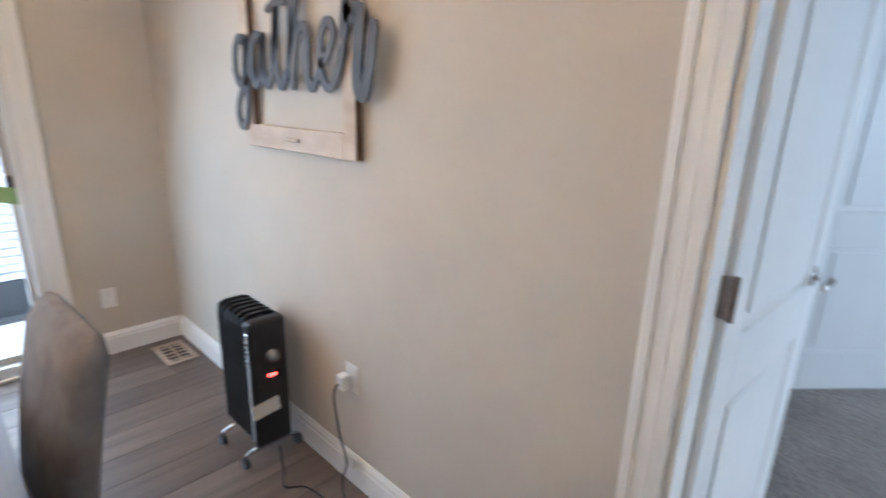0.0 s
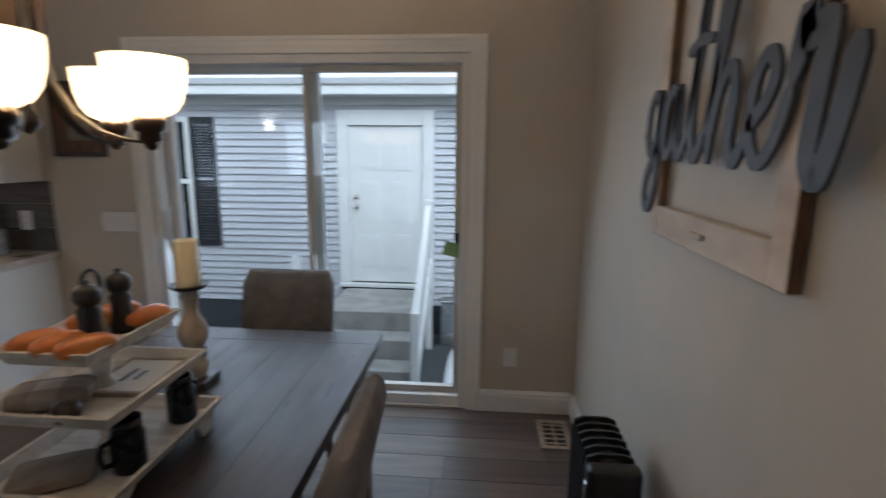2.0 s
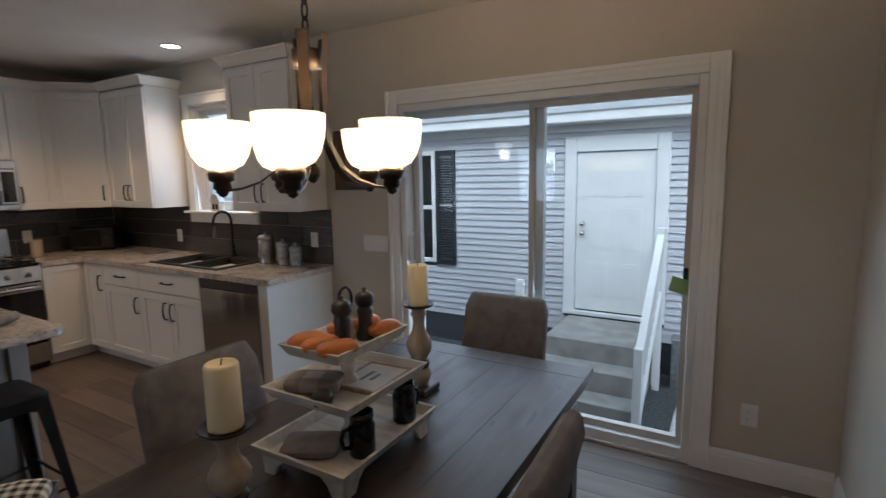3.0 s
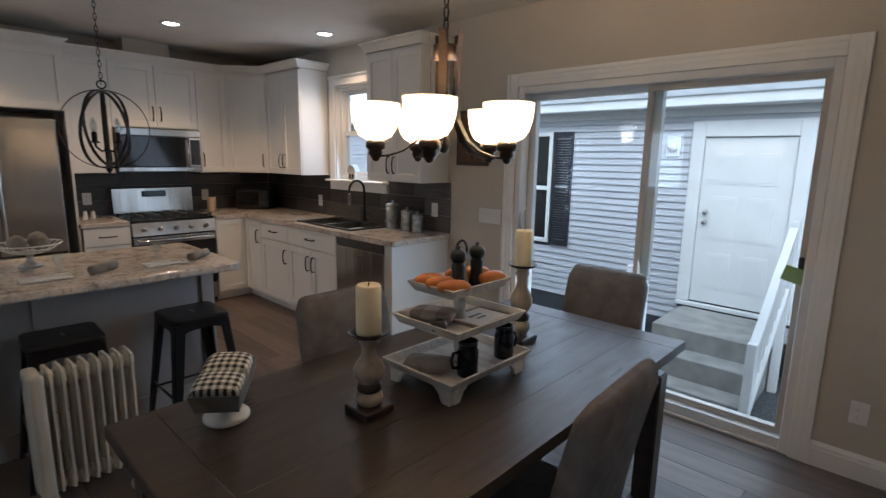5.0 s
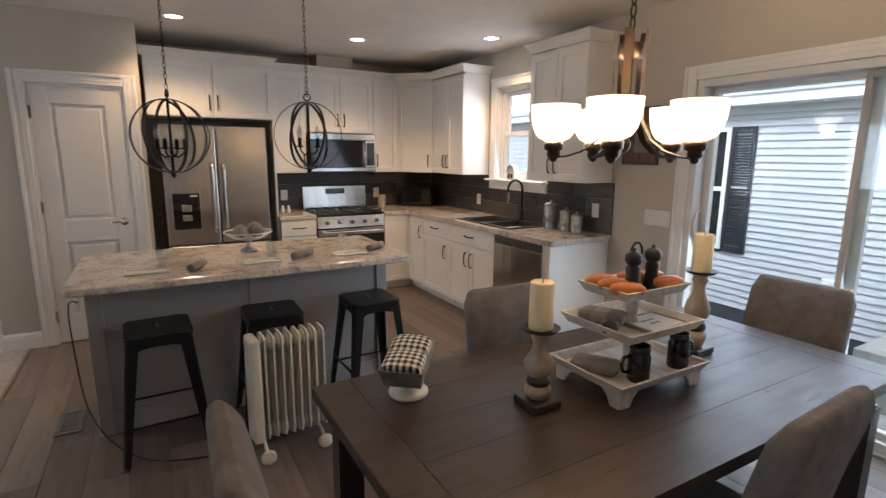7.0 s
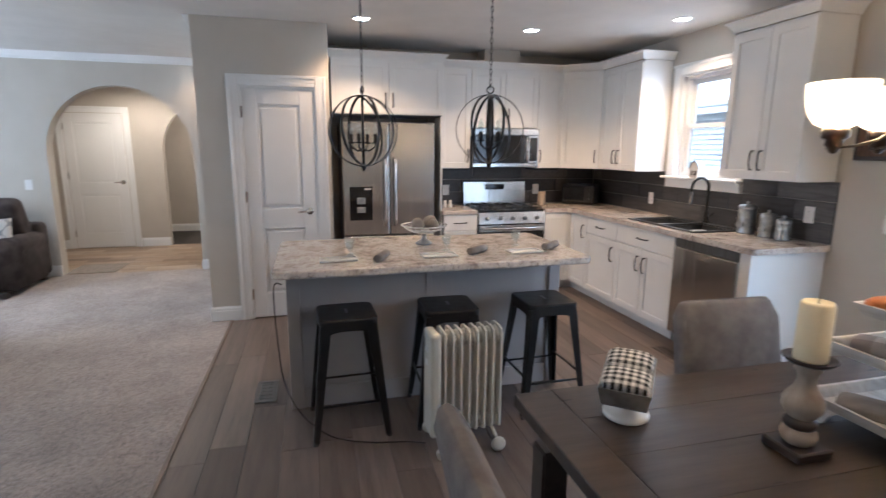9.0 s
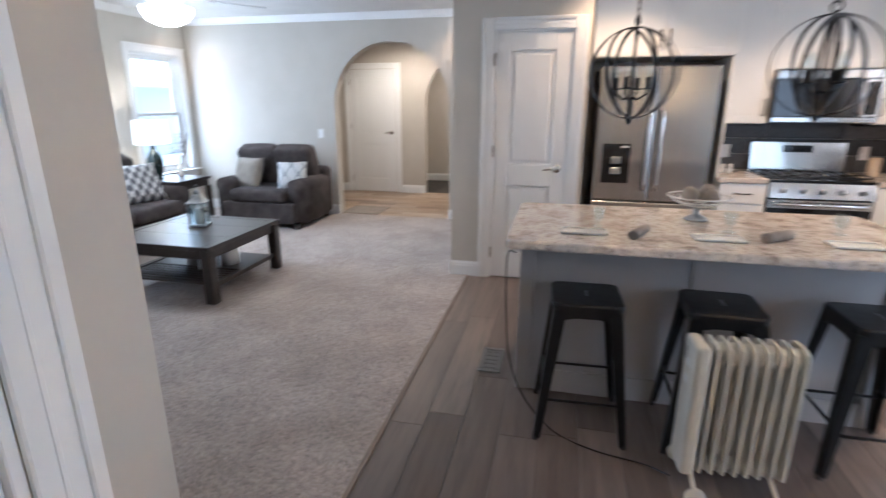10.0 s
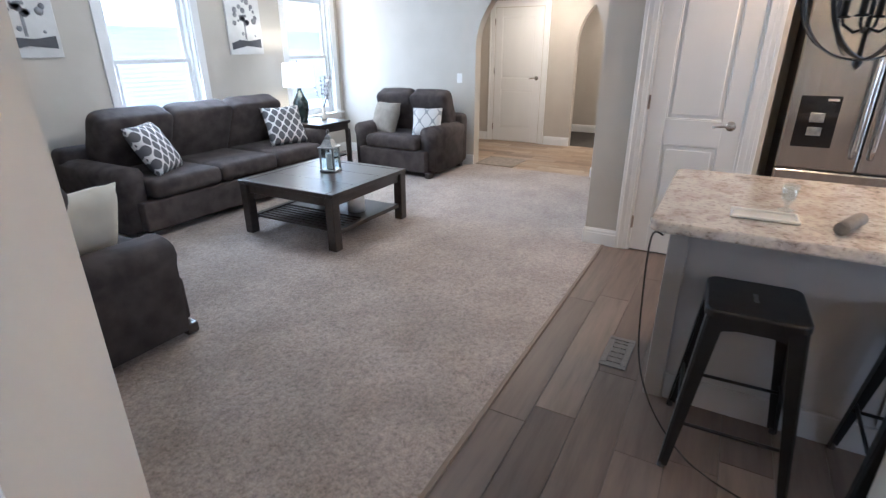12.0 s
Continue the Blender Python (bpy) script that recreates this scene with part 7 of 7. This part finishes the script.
tube(b, [(0, 0, 0.40), (0, 0, 0.72)], 0.006)
part("stem", b, "nickel", tl)
b = bmesh.new()
lathe(b, [(0.19, 0.42), (0.175, 0.69), (0.171, 0.69), (0.186, 0.42)], 36)
part("shade", b, "shade", tl, "white drum shade, lit")
lamp("table_lamp_bulb", "POINT", pose(-5.08, -4.73, 1.17), 5, (1.0, 0.84, 0.62), 0.05)
vs_ = thing("flower_vase", pose(-5.40, -4.66, FLR + 0.601), "clear vase with a white and dark flower spray", "vase")
b = bmesh.new()
lathe(b, [(0, 0), (0.035, 0), (0.038, 0.01), (0.03, 0.08), (0.02, 0.12), (0.026, 0.15), (0.023, 0.15), (0.017, 0.12), (0.027, 0.08), (0.033, 0.012), (0, 0.008)], 20)
part("vase", b, "ceramic", vs_)
rnd = random.Random(5)
b = bmesh.new()
for i in range(9):
    a, l = rnd.uniform(0, 6.28), rnd.uniform(0.3, 0.46)
    tip = Vector((0.12 * math.cos(a), 0.12 * math.sin(a), l + 0.1))
    tube(b, [(0, 0, 0.1), tuple(tip * 0.55 + Vector((0, 0, 0.05))), tuple(tip)], 0.0025, 5)
    for k in range(5):
        p = tip * (0.6 + 0.1 * k)
        leaf = bmesh.new()
        puff(leaf, 0.04, 0.03, 0.012, Matrix.Translation(p) @ Euler((rnd.uniform(-1, 1), rnd.uniform(-1, 1), rnd.uniform(0, 6))).to_matrix().to_4x4(), 0.5, 2)
        part("petal", leaf, "leafprint", vs_)
part("stems", b, "skirt", vs_)


def canvas(x, label):
    t = thing("wall_picture", pose(x, -5.15, 1.76, 0, 0, 180), label, "picture", "living room pictures")
    part("canvas", B(-0.24, 0.24, -0.03, -0.002, -0.36, 0.36, 0.004), "leafless", t)
    rn = random.Random(3)
    for i in range(26):
        cx, cz = rn.gauss(0, 0.075), rn.gauss(0.08, 0.10)
        r = rn.uniform(0.012, 0.035)
        tr_ = bmesh.new()
        lathe(tr_, [(0, -0.032), (r, -0.032), (r, -0.0305), (0, -0.0305)], 9, Matrix.Translation((cx, 0, cz)) @ Euler((radians(0), 0, 0)).to_matrix().to_4x4() @ Matrix(((1, 0, 0, 0), (0, 0, 1, 0), (0, 1, 0, 0), (0, 0, 0, 1))))
        part("leaf_blot", tr_, "galv_flat", t)
    tr_ = bmesh.new()
    box(tr_, -0.012, 0.012, -0.0318, -0.0303, -0.20, 0.06)
    part("trunk", tr_, "galv_flat", t)
    hl_ = bmesh.new()
    prism(hl_, [(-0.21, -0.24), (-0.1, -0.205), (0.05, -0.215), (0.21, -0.19), (0.21, -0.29), (0.0, -0.27), (-0.21, -0.31)], "y", -0.0322, -0.0303)
    part("hill_motif", hl_, "letter", t)


M["leafless"] = mottled("off_white_canvas", (0.58, 0.57, 0.55), (0.68, 0.67, 0.65), 5, 0.85, bump_scale=300, bump_strength=0.3)
M["galv_flat"] = mottled("grey_ink", (0.20, 0.20, 0.21), (0.32, 0.32, 0.33), 22, 0.9)
canvas(-4.72, "canvas print of a grey tree between the windows")
canvas(-2.52, "canvas print of a grey tree beside the window")

fn_ = thing("ceiling_fan", pose(-3.55, -3.02, H), "white ceiling fan with a lit bowl light", "ceiling fan")
b = bmesh.new()
lathe(b, [(0, 0), (0.07, 0), (0.065, -0.03), (0.02, -0.05), (0.014, -0.06), (0.014, -0.26), (0, -0.26)], 24)
part("downrod", b, "white", fn_)
b = bmesh.new()
lathe(b, [(0, -0.25), (0.06, -0.25), (0.11, -0.27), (0.12, -0.33), (0.09, -0.38), (0, -0.38)], 28)
part("motor", b, "white", fn_)
b = bmesh.new()
lathe(b, [(0.185, -0.39), (0.178, -0.425), (0.14, -0.48), (0.07, -0.515), (0, -0.522), (0, -0.515), (0.068, -0.508), (0.135, -0.475), (0.17, -0.42), (0.177, -0.39)], 28)
part("light_bowl", b, "fanbowl", fn_, "lit frosted bowl")
for i in range(5):
    a = radians(-2 + 72 * i)
    b = B(0.13, 0.75, -0.065, 0.065, -0.002, 0.003, 0.002, m=Matrix.Translation((0, 0, -0.31)) @ Matrix.Rotation(a, 4, "Z") @ Matrix.Rotation(radians(11), 4, "X"))
    bl = part("blade", b, "white", fn_)
lamp("fan_lamp", "POINT", pose(-3.55, -3.02, H - 0.60), 9, (1.0, 0.88, 0.72), 0.1)
for x, y, pw in ((-5.95, -4.78, 3.5), (-6.08, -1.18, 6)):
    can_light(x, y, pw, "lit round recessed light near the living room wall")
# two unseen fixtures, added as fill for the foyer and hallway
can_light(-7.4, -2.4, 36, "unseen round recessed light added to brighten the foyer", (1.0, 0.76, 0.52), 168)
can_light(-9.1, -1.2, 40, "unseen round recessed light added to brighten the hallway", (1.0, 0.76, 0.52), 168)
mt = solid("door_mat", B(-6.98, -6.45, -3.0, -2.45, 0.001, 0.010, 0.003), "linen", "thin tan mat on the foyer floor", "mat")

# ---- boards and tiles, piece by piece ----
floor_ob, foyer_ob, north_ob, west_ob = (bpy.data.objects[n] for n in ("floor", "floor_foyer", "wall_north", "wall_west"))


def shared(name, bm, material):
    return mesh_of(bm, name, M[material])


def lay(parent, mesh, m, name):
    ob = new(name, mesh)
    ob.parent = parent
    ob.matrix_basis = m
    return ob


rp = random.Random(11)
full = shared("plank", B(-0.61, 0.61, -0.0898, 0.0898, -0.007, 0.002, 0.0012), "plank")
cutm = {}
y, rowi = -0.775 + 0.0905, 0
while y - 0.09 < 3.33:
    x = -5.128 - rp.uniform(0.0, 1.1)
    while x < 1.13:
        a, b_ = max(x, -5.128), min(x + 1.2215, 1.14)
        if b_ - a > 0.04:
            if b_ - a > 1.219:
                lay(floor_ob, full, pose((a + b_) / 2, y, 0), "plank")
            else:
                w = round(b_ - a - 0.0015, 3)
                if w not in cutm:
                    cutm[w] = shared("plank", B(-w / 2, w / 2, -0.0898, 0.0898, -0.007, 0.002, 0.0012), "plank")
                lay(floor_ob, cutm[w], pose((a + b_) / 2, y, 0), "plank")
        x += 1.2215
    y += 0.181
fp_ = shared("plank", B(-0.0745, 0.0745, -0.3, 0.3, -0.005, 0.002, 0.001), "foyer_plank")
for i in range(13):
    x = -6.48 - i * 0.15
    y = -3.9 + (i * 0.23) % 0.6
    while y < 0.2:
        lay(foyer_ob, fp_, pose(x, y, 0), "plank")
        y += 0.6015
M["strip"] = mottled("brown_floor_strip", (0.13, 0.095, 0.07), (0.19, 0.145, 0.11), 12, 0.5, stretch=(0.5, 6, 6))
structure("trim_carpet_edge", B(-4.19, -0.55, -0.787, -0.763, 0.0, 0.0105, 0.003), "strip", "thin tan strip where plank floor meets carpet", "trim")
tz = [(0.916, 1.055), (1.058, 1.197), (1.20, 1.334)]
for k, (z0, z1) in enumerate(tz):
    x = -2.09
    first = True
    while x > -5.11:
        w = 0.598 if not first else (0.598, 0.30, 0.45)[k]
        first = False
        a = max(x - w, -5.115)
        if x - a > 0.03:
            top = z1
            segs = [(a, x, z0, z1)]
            if k >= 1:
                segs = []
                for u, v in ((a, min(x, -3.815)), (max(a, -2.865), x)):
                    if v - u > 0.02:
                        segs.append((u, v, z0, z1))
                u, v = max(a, -3.8145), min(x, -2.8655)
                if v - u > 0.02 and k == 1 and z0 < 1.14:
                    segs.append((u, v, z0, 1.192))
            for u, v, s0, s1 in segs:
                lay(north_ob, shared("tile", B(u + 0.001, v - 0.001, 3.328, 3.3395, s0, s1, 0.0015), "splash"), Matrix(), "tile")
        x -= w + 0.002
    y = 3.325
    first = True
    while y > 1.28:
        w = 0.598 if not first else (0.25, 0.5, 0.35)[k]
        first = False
        a = max(y - w, 1.27)
        if y - a > 0.03:
            lay(west_ob, shared("tile", B(-5.1295, -5.118, a + 0.001, y - 0.001, z0, z1, 0.0015), "splash"), Matrix(), "tile")
        y -= w + 0.002
